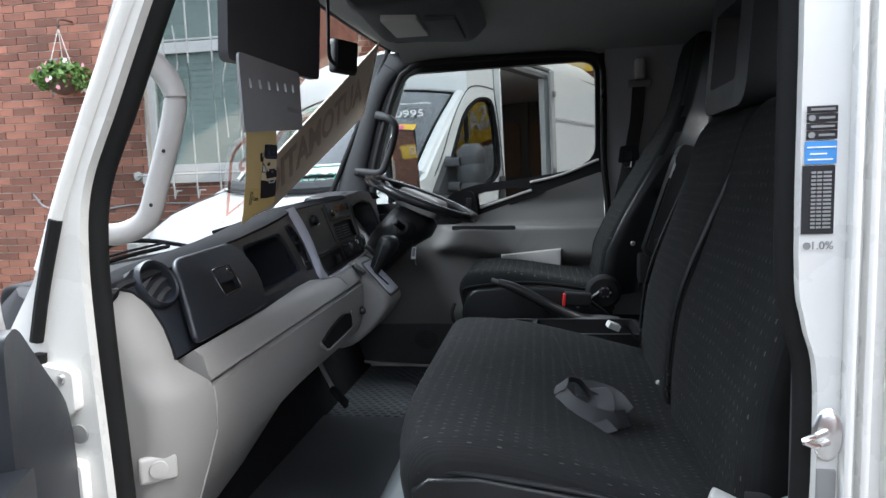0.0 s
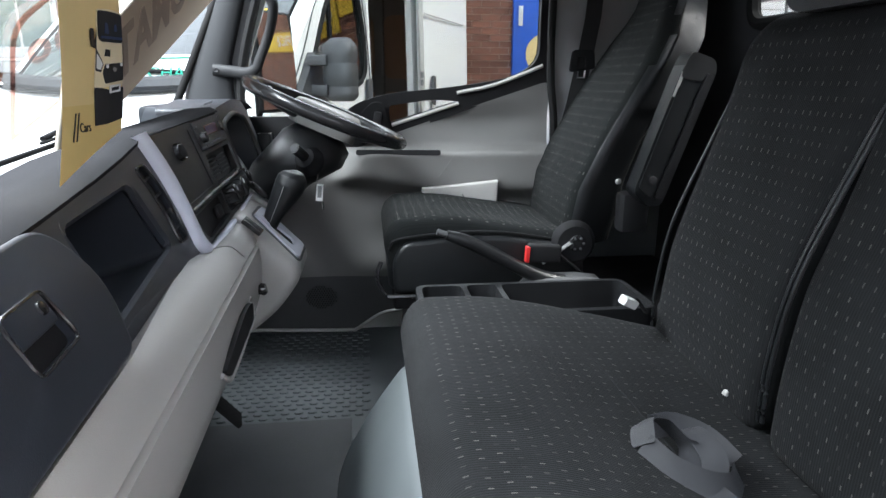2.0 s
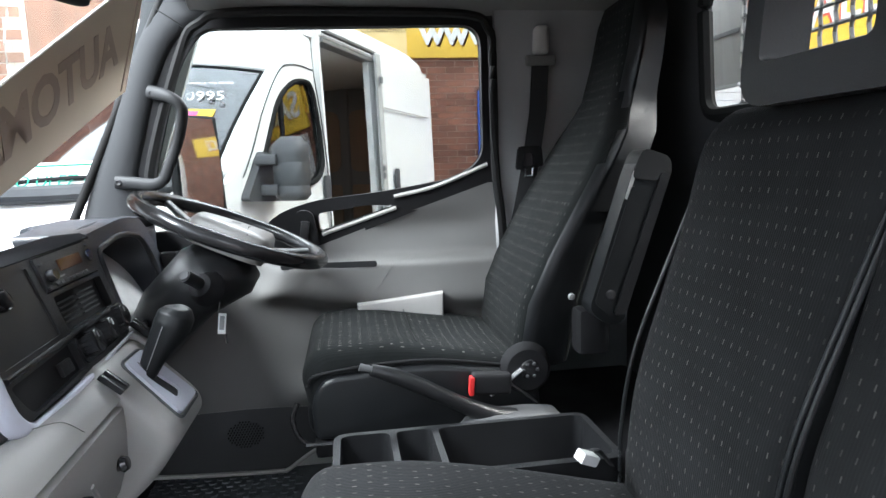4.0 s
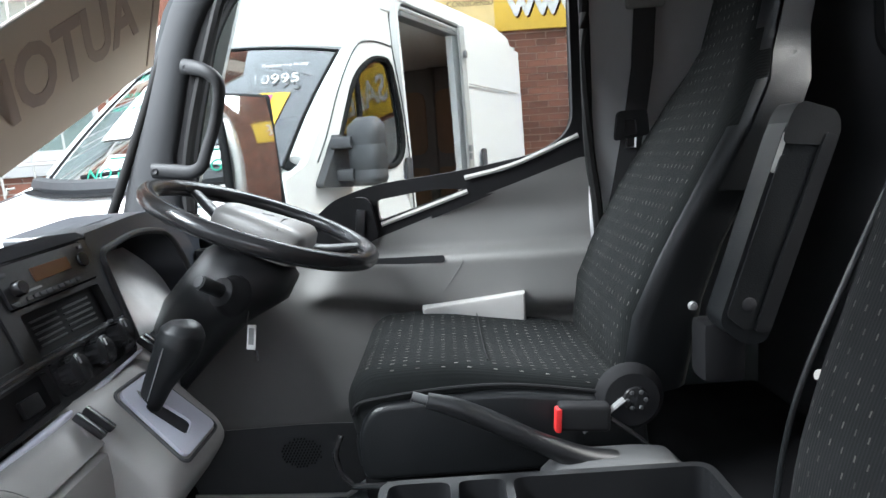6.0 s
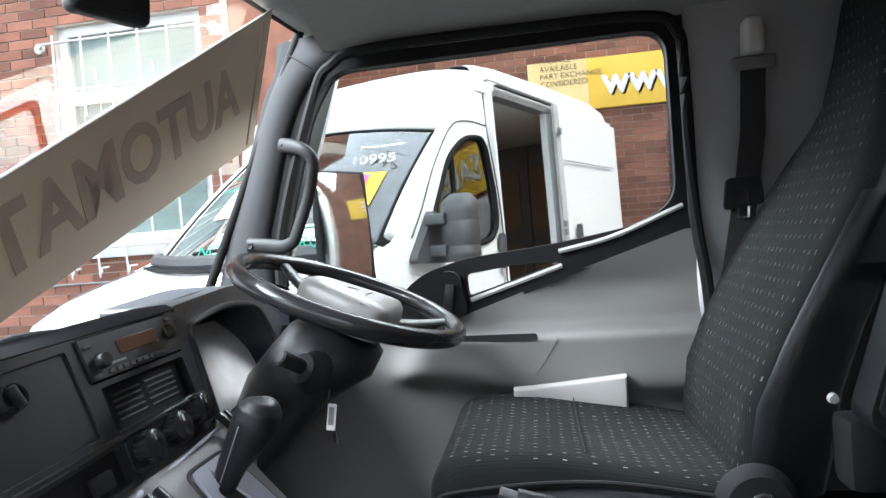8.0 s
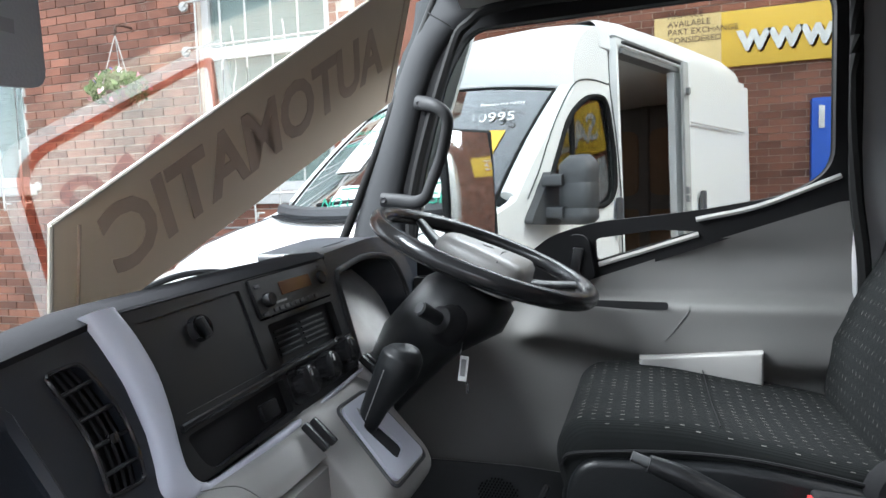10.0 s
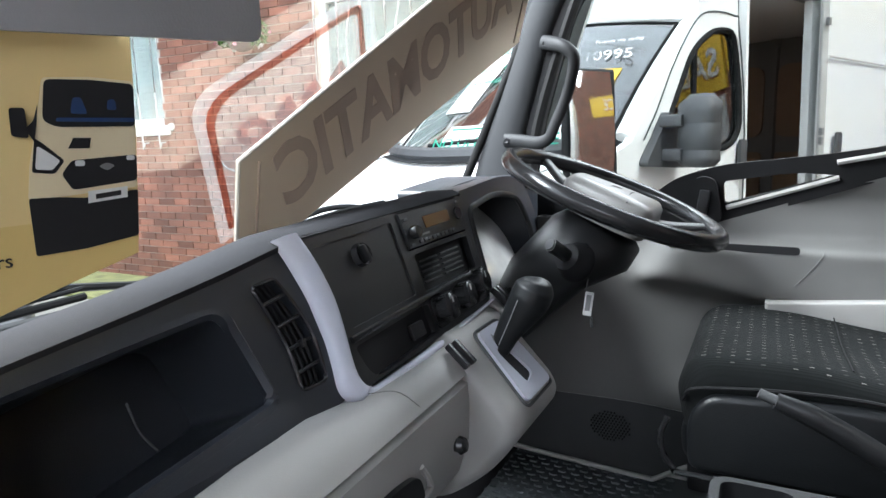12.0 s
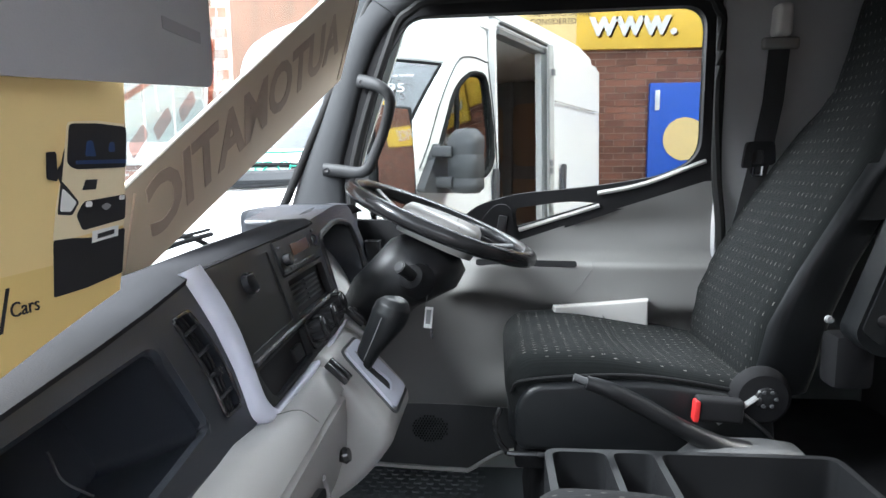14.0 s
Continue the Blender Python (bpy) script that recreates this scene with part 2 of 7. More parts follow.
M["cargrey"] = material("dark_grey_car_paint", (0.065, 0.068, 0.074), 0.3, vary=0.05, coat=0.5)
M["lampred"] = material("red_lamp_lens", (0.45, 0.02, 0.02), 0.15, vary=0.1, coat=0.5)

# pieces of brick vary one by one
nb, lb = M["brick"].node_tree.nodes, M["brick"].node_tree.links
geo = nb.new("ShaderNodeNewGeometry")
inf = nb.new("ShaderNodeObjectInfo")
addr = math_node(nb, lb, "FRACT", math_node(nb, lb, "ADD", geo.outputs["Random Per Island"], inf.outputs["Random"]))
hsv = nb.new("ShaderNodeHueSaturation")
mr = nb.new("ShaderNodeMapRange")
mr.inputs[3].default_value, mr.inputs[4].default_value = 0.6, 1.3
lb.new(addr, mr.inputs[0])
lb.new(mr.outputs[0], hsv.inputs["Value"])
bsd = nb["Principled BSDF"]
lb.new(bsd.inputs["Base Color"].links[0].from_socket, hsv.inputs["Color"])
lb.new(hsv.outputs[0], bsd.inputs["Base Color"])

# ---------------------------------------------------------------- mesh helpers
def finish(bm, name, mat, parent=None, label="", smooth=40):
    me = bpy.data.meshes.new(name)
    bmesh.ops.recalc_face_normals(bm, faces=bm.faces)
    bm.to_mesh(me)
    bm.free()
    if smooth:
        me.polygons.foreach_set("use_smooth", [True] * len(me.polygons))
        me.set_sharp_from_angle(angle=radians(smooth))
    me.materials.append(M[mat] if isinstance(mat, str) else mat)
    ob = new(name, me)
    if parent is not None:
        ob.parent = parent
    if label:
        ob["label"] = label
    return ob


def part(name, bm, mat, parent, label="", smooth=40):
    return finish(bm, name, mat, parent, label, smooth)


def thing(name, label, category, group="", kind=""):
    return tagged(new(name), label, category, group, kind)


def box(x0, x1, y0, y1, z0, z1, bevel=0.004, seg=2):
    bm = bmesh.new()
    bmesh.ops.create_cube(bm, size=1)
    for v in bm.verts:
        v.co = Vector((x0 + (v.co.x + 0.5) * (x1 - x0), y0 + (v.co.y + 0.5) * (y1 - y0), z0 + (v.co.z + 0.5) * (z1 - z0)))
    if bevel:
        bmesh.ops.bevel(bm, geom=bm.edges[:], offset=bevel, segments=seg, profile=0.6, affect="EDGES")
    return bm


def obox(m, sx, sy, sz, bevel=0.004, seg=2):
    """A rounded box of that size round the pose m."""
    bm = box(-sx / 2, sx / 2, -sy / 2, sy / 2, -sz / 2, sz / 2, bevel, seg)
    bm.transform(m)
    return bm


def join(*bms):
    out = bms[0]
    for b in bms[1:]:
        me = bpy.data.meshes.new("tmp")
        b.to_mesh(me)
        b.free()
        out.from_mesh(me)
        bpy.data.meshes.remove(me)
    return out


def loft(rings, closed=True, caps=True):
    bm = bmesh.new()
    rows = [[bm.verts.new(p) for p in r] for r in rings]
    n = len(rows[0])
    for a, b in zip(rows, rows[1:]):
        for i in range(n if closed else n - 1):
            j = (i + 1) % n
            bm.faces.new((a[i], a[j], b[j], b[i]))
    if caps and closed:
        bm.faces.new(rows[0][::-1])
        bm.faces.new(rows[-1])
    return bm


def curve_points(pts, per=8, closed=False):
    """Catmull-Rom points through pts."""
    P = [Vector(p) for p in pts]
    n = len(P)
    out = []
    for i in range(n if closed else n - 1):
        p0 = P[(i - 1) % n] if closed or i > 0 else P[0] * 2 - P[1]
        p1, p2 = P[i], P[(i + 1) % n]
        p3 = P[(i + 2) % n] if closed or i + 2 < n else P[-1] * 2 - P[-2]
        for k in range(per):
            t = k / per
            out.append(0.5 * (2 * p1 + (p2 - p0) * t + (2 * p0 - 5 * p1 + 4 * p2 - p3) * t * t + (3 * p1 - p0 - 3 * p2 + p3) * t ** 3))
    if not closed:
        out.append(P[-1].copy())
    return out


def tube(pts, r, n=10, per=8, closed=False, flat=1.0, up=(0, 0, 1), smooth=True):
    """A round or flattened bar along pts; flat: its depth along up as a share of its width; r may be a list along pts."""
    C = curve_points(pts, per, closed) if smooth else [Vector(p) for p in pts]
    up = Vector(up)
    rings = []
    m = len(C)
    for i, c in enumerate(C):
        d = (C[(i + 1) % m] - C[i - 1]) if closed or 0 < i < m - 1 else (C[1] - C[0] if i == 0 else C[-1] - C[-2])
        d.normalize()
        s = d.cross(up)
        if s.length < 1e-4:
            s = d.orthogonal()
        s.normalize()
        q = s.cross(d)
        rad = r if isinstance(r, (int, float)) else float(np.interp(i / max(m - 1, 1), np.linspace(0, 1, len(r)), r))
        rings.append([c + s * rad * math.cos(2 * math.pi * k / n) + q * rad * flat * math.sin(2 * math.pi * k / n) for k in range(n)])
    if closed:
        rings.append(rings[0])
        bm = loft(rings, True, False)
        bmesh.ops.remove_doubles(bm, verts=bm.verts, dist=1e-6)
        return bm
    return loft(rings)


def lathe(profile, m=Matrix(), n=32):
    """profile: (radius, height) pairs, turned about the z axis of m."""
    rings = [[m @ Vector((max(r, 1e-4) * math.cos(2 * math.pi * k / n), max(r, 1e-4) * math.sin(2 * math.pi * k / n), h)) for k in range(n)] for r, h in profile]
    return loft(rings, True, True)


def rounded(points, radius, seg=5):
    """A polygon with its corners rounded."""
    out = []
    n = len(points)
    rr = radius if isinstance(radius, (list, tuple)) else [radius] * n
    for i in range(n):
        p, a, b = Vector(points[i]), Vector(points[i - 1]), Vector(points[(i + 1) % n])
        da, db = (a - p), (b - p)
        k = min(rr[i], da.length * 0.49, db.length * 0.49)
        if k <= 0:
            out.append(p)
            continue
        s, e = p + da.normalized() * k, p + db.normalized() * k
        for t in range(seg + 1):
            t /= seg
            out.append((1 - t) ** 2 * s + 2 * t * (1 - t) * p + t * t * e)
    return [(q.x, q.y) for q in out]


def rect(x0, x1, y0, y1, r=0.01):
    return rounded([(x0, y0), (x1, y0), (x1, y1), (x0, y1)], r)


def plate(outer, holes, to3, depth, bevel=0.0):
    """A slab with the outline outer and real holes; to3(u, v, d) lays it into the world, d from 0 to depth."""
    bm = bmesh.new()
    edges = []
    for loop in [outer] + list(holes):
        vs = [bm.verts.new((p[0], p[1], 0)) for p in loop]
        for i in range(len(vs)):
            edges.append(bm.edges.new((vs[i], vs[(i + 1) % len(vs)])))
    bmesh.ops.triangle_fill(bm, use_beauty=True, use_dissolve=False, edges=edges, normal=(0, 0, 1))
    ex = bmesh.ops.extrude_face_region(bm, geom=bm.faces[:])
    for v in ex["geom"]:
        if isinstance(v, bmesh.types.BMVert):
            v.co.z = 1.0
    for v in bm.verts:
        v.co = Vector(to3(v.co.x, v.co.y, v.co.z * depth))
    return bm


def xz(y, sign=1):
    return lambda u, v, d: (u, y + sign * d, v)


def yz(x, sign=1):
    return lambda u, v, d: (x + sign * d, u, v)


def xy(z, sign=1):
    return lambda u, v, d: (u, v, z + sign * d)


def words(name, body, size, m, mat, parent, depth=0.0008, label="", align="CENTER", sx=1.0, shear=0.0, bold=0.0):
    """Raised lettering at the pose m, in the built-in font."""
    cu = bpy.data.curves.new(name, "FONT")
    cu.body, cu.size, cu.extrude, cu.align_x, cu.align_y, cu.shear = body, size, depth, align, "CENTER", shear
    cu.resolution_u, cu.offset = 3, bold
    tmp = new(name, cu)
    bpy.context.view_layer.update()
    me = bpy.data.meshes.new_from_object(tmp)
    bpy.data.objects.remove(tmp)
    me.transform(m @ Matrix.Diagonal((sx, 1, 1, 1)))
    me.materials.clear()
    me.materials.append(M[mat])
    ob = new(name, me)
    ob.parent = parent
    if label:
        ob["label"] = label
    return ob


def smooth_grid(fn, nu, nv):
    """A sheet of (nu+1) x (nv+1) points fn(u, v)."""
    bm = bmesh.new()
    g = [[bm.verts.new(fn(i / nu, j / nv)) for j in range(nv + 1)] for i in range(nu + 1)]
    for i in range(nu):
        for j in range(nv):
            bm.faces.new((g[i][j], g[i + 1][j], g[i + 1][j + 1], g[i][j + 1]))
    return bm


# ---------------------------------------------------------------- the cab's shell
FLOOR = 0.87
GROUND = 0.33
cab = thing("truck_cab", "white truck cab with grey trim and an open passenger side", "truck cab")


def rounded_run(profile, y0, y1, r, n=5, warp=None):
    """A closed (x, z) profile drawn along y, its two ends rounded by r."""
    cx = (min(p[0] for p in profile) + max(p[0] for p in profile)) / 2
    cz = (min(p[1] for p in profile) + max(p[1] for p in profile)) / 2
    hx = max(p[0] for p in profile) - cx
    hz = max(p[1] for p in profile) - cz
    rings = []
    steps = [(y0 + r * (1 - math.cos(a)), r * (1 - math.sin(a))) for a in np.linspace(0, math.pi / 2, n)]
    steps += [(y, 0.0) for y in np.linspace(y0 + r, y1 - r, 9)[1:-1]]
    steps += [(y1 - r * (1 - math.cos(a)), r * (1 - math.sin(a))) for a in np.linspace(math.pi / 2, 0, n)]
    for y, i in steps:
        ring = []
        for x, z in profile:
            p = Vector((cx + (x - cx) * (1 - i / hx), y, cz + (z - cz) * (1 - i / hz)))
            ring.append(warp(p) if warp else p)
        rings.append(ring)
    return loft(rings)


# floor, step and bulkhead
part("floor", box(-0.62, 1.0, 0.06, 1.84, FLOOR - 0.03, FLOOR, 0.002), "mat", cab, "dark ribbed rubber floor mat")
tread_v, tread_f = [], []
for r in range(26):
    for c in range(13):
        x, y = -0.43 + 0.033 * (c + 0.5 * (r % 2)), 1.20 + 0.022 * r
        n0 = len(tread_v)
        for k, h in ((1.0, -0.001), (0.72, 0.0032)):
            tread_v += [(x + 0.0125 * k * a, y + 0.0068 * k * b, FLOOR + h) for a, b in ((-1, 0), (-0.6, -0.9), (0.6, -0.9), (1, 0), (0.6, 0.9), (-0.6, 0.9))]
        tread_f += [(n0 + i, n0 + (i + 1) % 6, n0 + 6 + (i + 1) % 6, n0 + 6 + i) for i in range(6)] + [tuple(range(n0 + 6, n0 + 12))]
tread_mesh = bpy.data.meshes.new("mat_tread")
tread_mesh.from_pydata(tread_v, [], tread_f)
tread_mesh.materials.append(M["mat"])
tread = new("mat_tread", tread_mesh)
tread.parent, tread["kind"] = cab, "stuff"
part("passenger_mat", rounded_run(rounded([(-0.44, FLOOR), (-0.44, FLOOR + 0.008), (-0.05, FLOOR + 0.008), (-0.05, FLOOR)], 0.002), 0.10, 1.175, 0.004), "matplain", cab, "smooth dark rubber mat")
part("bulkhead", rounded_run(rounded([(-0.66, FLOOR - 0.02), (-0.40, FLOOR - 0.02), (-0.46, 1.02), (-0.52, 1.48), (-0.66, 1.48)], 0.03), 0.22, 1.84, 0.01), "matt", cab)
part("sill", box(-0.5, 0.66, -0.06, 0.07, FLOOR - 0.2, FLOOR - 0.01, 0.01), "white", cab)
part("rear_floor_box", box(0.46, 0.96, 0.06, 1.80, FLOOR, 1.10, 0.02), "matt", cab)

# windscreen and its frame
WS0, WS1 = Vector((-0.575, 0, 1.555)), Vector((-0.300, 0, 2.135))


def screen(y, t, d=0.0):
    """A point on the windscreen: t from its foot to its head, d metres inside it; the pane bows forward in the middle."""
    p = WS0.lerp(WS1, t)
    n = Vector((0.904, 0, -0.428))
    return Vector((p.x - 0.05 * (1 - ((y - 0.91) / 0.86) ** 2) + 0.20 * max(0.0, (0.36 - y) / 0.30) ** 2, y, p.z)) + n * d


ws = smooth_grid(lambda u, v: screen(0.05 + 1.72 * u, -0.14 + 1.24 * v), 30, 4)
wspane = part("windscreen", ws, "glass", cab)
wspane.visible_shadow = False
cowl_x = lambda y: -0.05 * (1 - ((y - 0.91) / 0.86) ** 2) + 0.20 * max(0.0, (0.36 - y) / 0.30) ** 2
part("scuttle", loft([[(-0.72 + 1.3 * max(0, cowl_x(y)), y, 1.42), (-0.64 + cowl_x(y), y, 1.478), (-0.585 + cowl_x(y), y, 1.474), (-0.54 + max(0, cowl_x(y)), y, 1.42)] for y in np.linspace(0.05, 1.82, 25)]), "matt", cab)
part("front_panel", box(-0.80, -0.70, 0.32, 1.86, 0.75, 1.42, 0.03), "white", cab)
head_x = lambda y: screen(y, 1.085).x - 0.004
part("header_rail", loft([[(head_x(y), y, 2.178), (max(head_x(y) + 0.04, -0.235), y, 2.170), (-0.19, y, 2.178), (-0.16, y, 2.225), (head_x(y) + 0.015, y, 2.232)] for y in np.linspace(0.0, 1.80, 25)]), "liner", cab, "", 60)
part("screen_seal", tube([screen(1.752, t, 0.010) for t in np.linspace(-0.08, 1.09, 9)], 0.011, 10), "rubber", cab)
part("screen_seal", tube([screen(0.058, t, 0.004) for t in np.linspace(-0.08, 1.09, 9)], 0.010, 8), "rubber", cab)
part("screen_seal", tube([screen(y, 1.085, 0.004) for y in np.linspace(0.05, 1.77, 13)], 0.010, 8), "rubber", cab)

# roof
part("roof", box(-0.25, 1.02, -0.03, 1.85, 2.222, 2.28, 0.02), "white", cab)
part("ceiling", loft([[(x, 0.02, 2.12), (x, 0.10, 2.160), (x, 0.5, 2.182), (x, 1.3, 2.182), (x, 1.55, 2.172), (x, 1.66, 2.150), (x, 1.72, 2.125), (x, 1.765, 2.105), (x, 1.80, 2.22), (x, 0.0, 2.22)] for x in np.linspace(-0.215, 0.99, 9)]), "liner", cab, "pale grey cloth headliner")
console = part("overhead_console", rounded_run(rounded([(-0.215, 2.165), (-0.20, 2.125), (0.10, 2.105), (0.16, 2.165)], 0.02), 0.95, 1.42, 0.04), "dkgrey", cab)
part("console_lid", box(0.0, 0.09, 1.04, 1.30, 2.094, 2.112, 0.005), "dkgrey", console)
part("lamp_lens", box(-0.125, -0.02, 1.03, 1.24, 2.100, 2.122, 0.005), "lightgrey", console)

# driver's side pillar and rear quarter
PIL = [(1.44, -0.554, -0.375), (1.52, -0.519, -0.372), (1.62, -0.489, -0.378), (1.72, -0.456, -0.378), (1.80, -0.426, -0.354), (1.88, -0.398, -0.332), (1.95, -0.374, -0.309), (2.00, -0.356, -0.287), (2.04, -0.342, -0.264), (2.075, -0.320, -0.232), (2.10, -0.312, -0.190), (2.125, -0.307, -0.12), (2.16, -0.302, -0.03)]
part("driver_pillar", loft([[(a, 1.775, z), (a + 0.10 * (b - a), 1.752, z), (a + 0.32 * (b - a), 1.738, z), (a + 0.62 * (b - a), 1.733, z), (a + 0.88 * (b - a), 1.738, z), (b, 1.752, z), (b, 1.80, z), (a, 1.80, z)] for z, a, b in [(z, a - 0.036, b) for z, a, b in PIL]]), "post", cab, "grey moulded windscreen pillar trim", 60)
part("pillar_joint", tube([(-0.300, 1.742, 2.125), (-0.262, 1.730, 2.098), (-0.228, 1.732, 2.072)], 0.0016, 6), "matt", cab)
part("door_aperture_seal", tube([(-0.36, 1.735, 1.50), (-0.345, 1.735, 1.72), (-0.245, 1.735, 2.02), (-0.19, 1.72, 2.085), (-0.11, 1.715, 2.108), (0.2, 1.715, 2.112), (0.49, 1.715, 2.105), (0.55, 1.72, 2.07), (0.562, 1.73, 2.0), (0.563, 1.725, 1.70), (0.575, 1.705, 1.52), (0.58, 1.70, 1.2)], 0.012, 8), "rubber", cab)
part("quarter_panel", plate(rounded([(0.57, 0.88), (0.57, 2.16), (1.0, 2.16), (1.0, 0.88)], 0.02), [], lambda u, v, d: (u, 1.735 + d - 0.02 * max(0, v - 1.9), v), 0.05), "pillar", cab, "pale grey pillar trim panel")
part("outer_skin", box(0.60, 1.03, 1.80, 1.86, 0.7, 2.2, 0.01), "white", cab)
part("outer_pillar", plate([(-0.60, 1.45), (-0.33, 2.19), (-0.18, 2.19), (-0.44, 1.45)], [], xz(1.835), 0.02), "white", cab)

# rear wall with its window
rear_hole = rounded([(0.20, 1.798), (1.338, 1.798), (1.362, 2.075), (0.20, 2.075)], 0.05, 6)
part("rear_wall", plate([(0.02, 0.85), (1.78, 0.85), (1.78, 2.19), (0.02, 2.19)], [rear_hole], yz(0.955), 0.02), "top", cab)
part("rear_window_seal", tube([(0.958, p[0], p[1]) for p in rear_hole], 0.017, 8, 1, True, smooth=False), "rubber", cab)
rw = part("rear_window", plate(rear_hole, [], yz(0.964), 0.004), "clearglass", cab)
rw.visible_shadow = False

# passenger door frame: white body, black seal
A_SEAL = [(p.x, p.y) for p in curve_points([(a, b, 0) for a, b in [(-0.05, 2.09), (-0.152, 1.882), (-0.215, 1.75), (-0.262, 1.65), (-0.276, 1.56), (-0.276, 1.44), (-0.268, 1.21), (-0.262, 0.90)]], 5)]
front_post = [(x, z) for x, z in A_SEAL] + [(-0.42, 0.78), (-0.46, 1.30), (-0.44, 1.42), (-0.395, 1.455), (-0.350, 1.525), (-0.272, 1.70), (-0.198, 1.875), (-0.09, 2.12), (-0.06, 2.17)]
part("passenger_front_post", plate(front_post, [], xz(-0.035), 0.032), "white", cab, "white painted door pillar")
part("post_rib", tube([(-0.03, -0.037, 2.13), (-0.165, -0.037, 1.90), (-0.275, -0.037, 1.68), (-0.335, -0.037, 1.54)], 0.010, 8, flat=0.5, up=(0, 1, 0)), "white", cab)
part("passenger_seal", tube([(x + 0.002, -0.006, z) for x, z in A_SEAL], 0.0142, 10, up=(0, 1, 0), flat=1.0), "rubber", cab, "black rubber door seal")
part("post_strip", tube([(-0.303, -0.040, 1.607), (-0.33, -0.040, 1.52), (-0.349, -0.040, 1.446)], 0.0085, 8), "rubber", cab)
part("post_strip", tube([(-0.345, -0.041, 1.43), (-0.350, -0.041, 1.37), (-0.352, -0.041, 1.30)], 0.0085, 8), "rubber", cab)
for z0 in (1.373, 1.245):
    hinge = part("hinge", plate(rounded([(-0.345, z0 - 0.035), (-0.292, z0 - 0.02), (-0.292, z0 + 0.035), (-0.345, z0 + 0.045)], 0.008), [], xz(-0.052), 0.02), "white", cab)
    part("bolt", lathe([(0.0, 0.007), (0.006, 0.0055), (0.0075, 0.0)], pose(-0.308, -0.051, z0 + 0.026 if z0 > 1.3 else z0 - 0.01, 90), 14), "chrome", hinge)
part("pillar_plug", lathe([(0.0, 0.003), (0.013, 0.002), (0.014, 0.0)], pose(-0.302, -0.036, 1.318, 90), 18), "steelgrey", cab)
B_SEAL = [(p.x, p.y) for p in curve_points([(a, b, 0) for a, b in [(0.50, 2.09), (0.575, 2.03), (0.592, 1.90), (0.594, 1.55), (0.603, 1.47), (0.617, 1.40), (0.616, 1.20), (0.60, 0.90)]], 5)]
rear_post = [(x, z) for x, z in B_SEAL] + [(0.60, 0.70), (0.80, 0.70), (0.80, 2.17), (0.48, 2.17)]
part("passenger_rear_post", plate(rear_post, [], xz(-0.035), 0.034), "white", cab, "white painted door pillar with stickers")
part("passenger_seal", tube([(x, -0.006, z) for x, z in B_SEAL], 0.0155, 10, up=(0, 1, 0), flat=1.0), "rubber", cab, "black rubber door seal")
for x in (0.641, 0.658, 0.684):
    part("post_rib", box(x, x + 0.010, -0.048, -0.030, 0.72, 2.15, 0.004), "white", cab)
part("roof_rail", plate([(-0.06, 2.09), (0.52, 2.09), (0.50, 2.19), (-0.03, 2.19)], [], xz(-0.035), 0.065), "white", cab)
part("passenger_seal", tube([(-0.06, -0.004, 2.09), (0.1, -0.004, 2.105), (0.4, -0.004, 2.105), (0.51, -0.004, 2.085)], 0.015, 8), "rubber", cab)
part("side_wall_panel", box(0.62, 0.98, 0.02, 0.05, 0.85, 2.17, 0.005), "dkgrey", cab)
# striker
striker = part("striker_plate", lathe([(0.0, 0.006), (0.014, 0.005), (0.017, 0.002), (0.018, 0.0)], pose(0.626, -0.042, 1.347, 90) @ Matrix.Diagonal((0.9, 1.7, 1, 1)), 24), "chrome", cab)
part("striker_loop", tube([(0.623, -0.046, 1.353), (0.605, -0.062, 1.353), (0.592, -0.068, 1.350), (0.605, -0.064, 1.344), (0.624, -0.048, 1.341)], 0.0035, 8), "chrome", striker)
part("latch_plate", box(0.618, 0.638, -0.039, -0.034, 1.255, 1.305, 0.0015), "steelgrey", cab)

# stickers on the rear post
lab = thing("rating_sticker", "black and white printed rating labels on the white pillar", "sticker")
LX0, LX1, LY = 0.598, 0.6285, -0.0362


def sticker_bar(x0, x1, z0, z1, mat, lift=0.0):
    part("print_bar", box(x0, x1, LY - 0.0006 - lift, LY - lift, z0, z1, 0), mat, lab, smooth=0)


for z0, z1 in ((1.699, 1.706), (1.689, 1.698), (1.681, 1.688), (1.671, 1.680)):
    sticker_bar(LX0, LX1, z0, z1, "ink")
    sticker_bar(LX0 + (0.012 if z1 - z0 > 0.008 else 0.004), LX1 - 0.003, (z0 + z1) / 2 - 0.0012, (z0 + z1) / 2 + 0.0012, "greyink", 0.0007)
    if z1 - z0 > 0.008:
        part("print_ring", lathe([(0.0, 0.0006), (0.0034, 0.0006), (0.0034, 0)], pose(LX0 + 0.005, LY - 0.0007, (z0 + z1) / 2, 90), 14), "greyink", lab)
sticker_bar(LX0 - 0.001, LX1, 1.645, 1.669, "labelblue")
sticker_bar(LX0 + 0.001, LX1 - 0.001, 1.662, 1.6635, "whiteink", 0.0007)
sticker_bar(LX0 + 0.004, LX1 - 0.010, 1.655, 1.6565, "whiteink", 0.0007)
sticker_bar(LX0 + 0.002, LX1 - 0.004, 1.649, 1.6505, "whiteink", 0.0007)
sticker_bar(LX0 - 0.003, LX1 - 0.001, 1.570, 1.6435, "ink")
for i in range(15):
    z = 1.636 - i * 0.0042
    for a, b in ((0.006, 0.0105), (0.0118, 0.0165), (0.018, 0.026)):
        sticker_bar(LX0 + a, LX0 + b, z - 0.0012, z + 0.0012, "greyink", 0.0007)
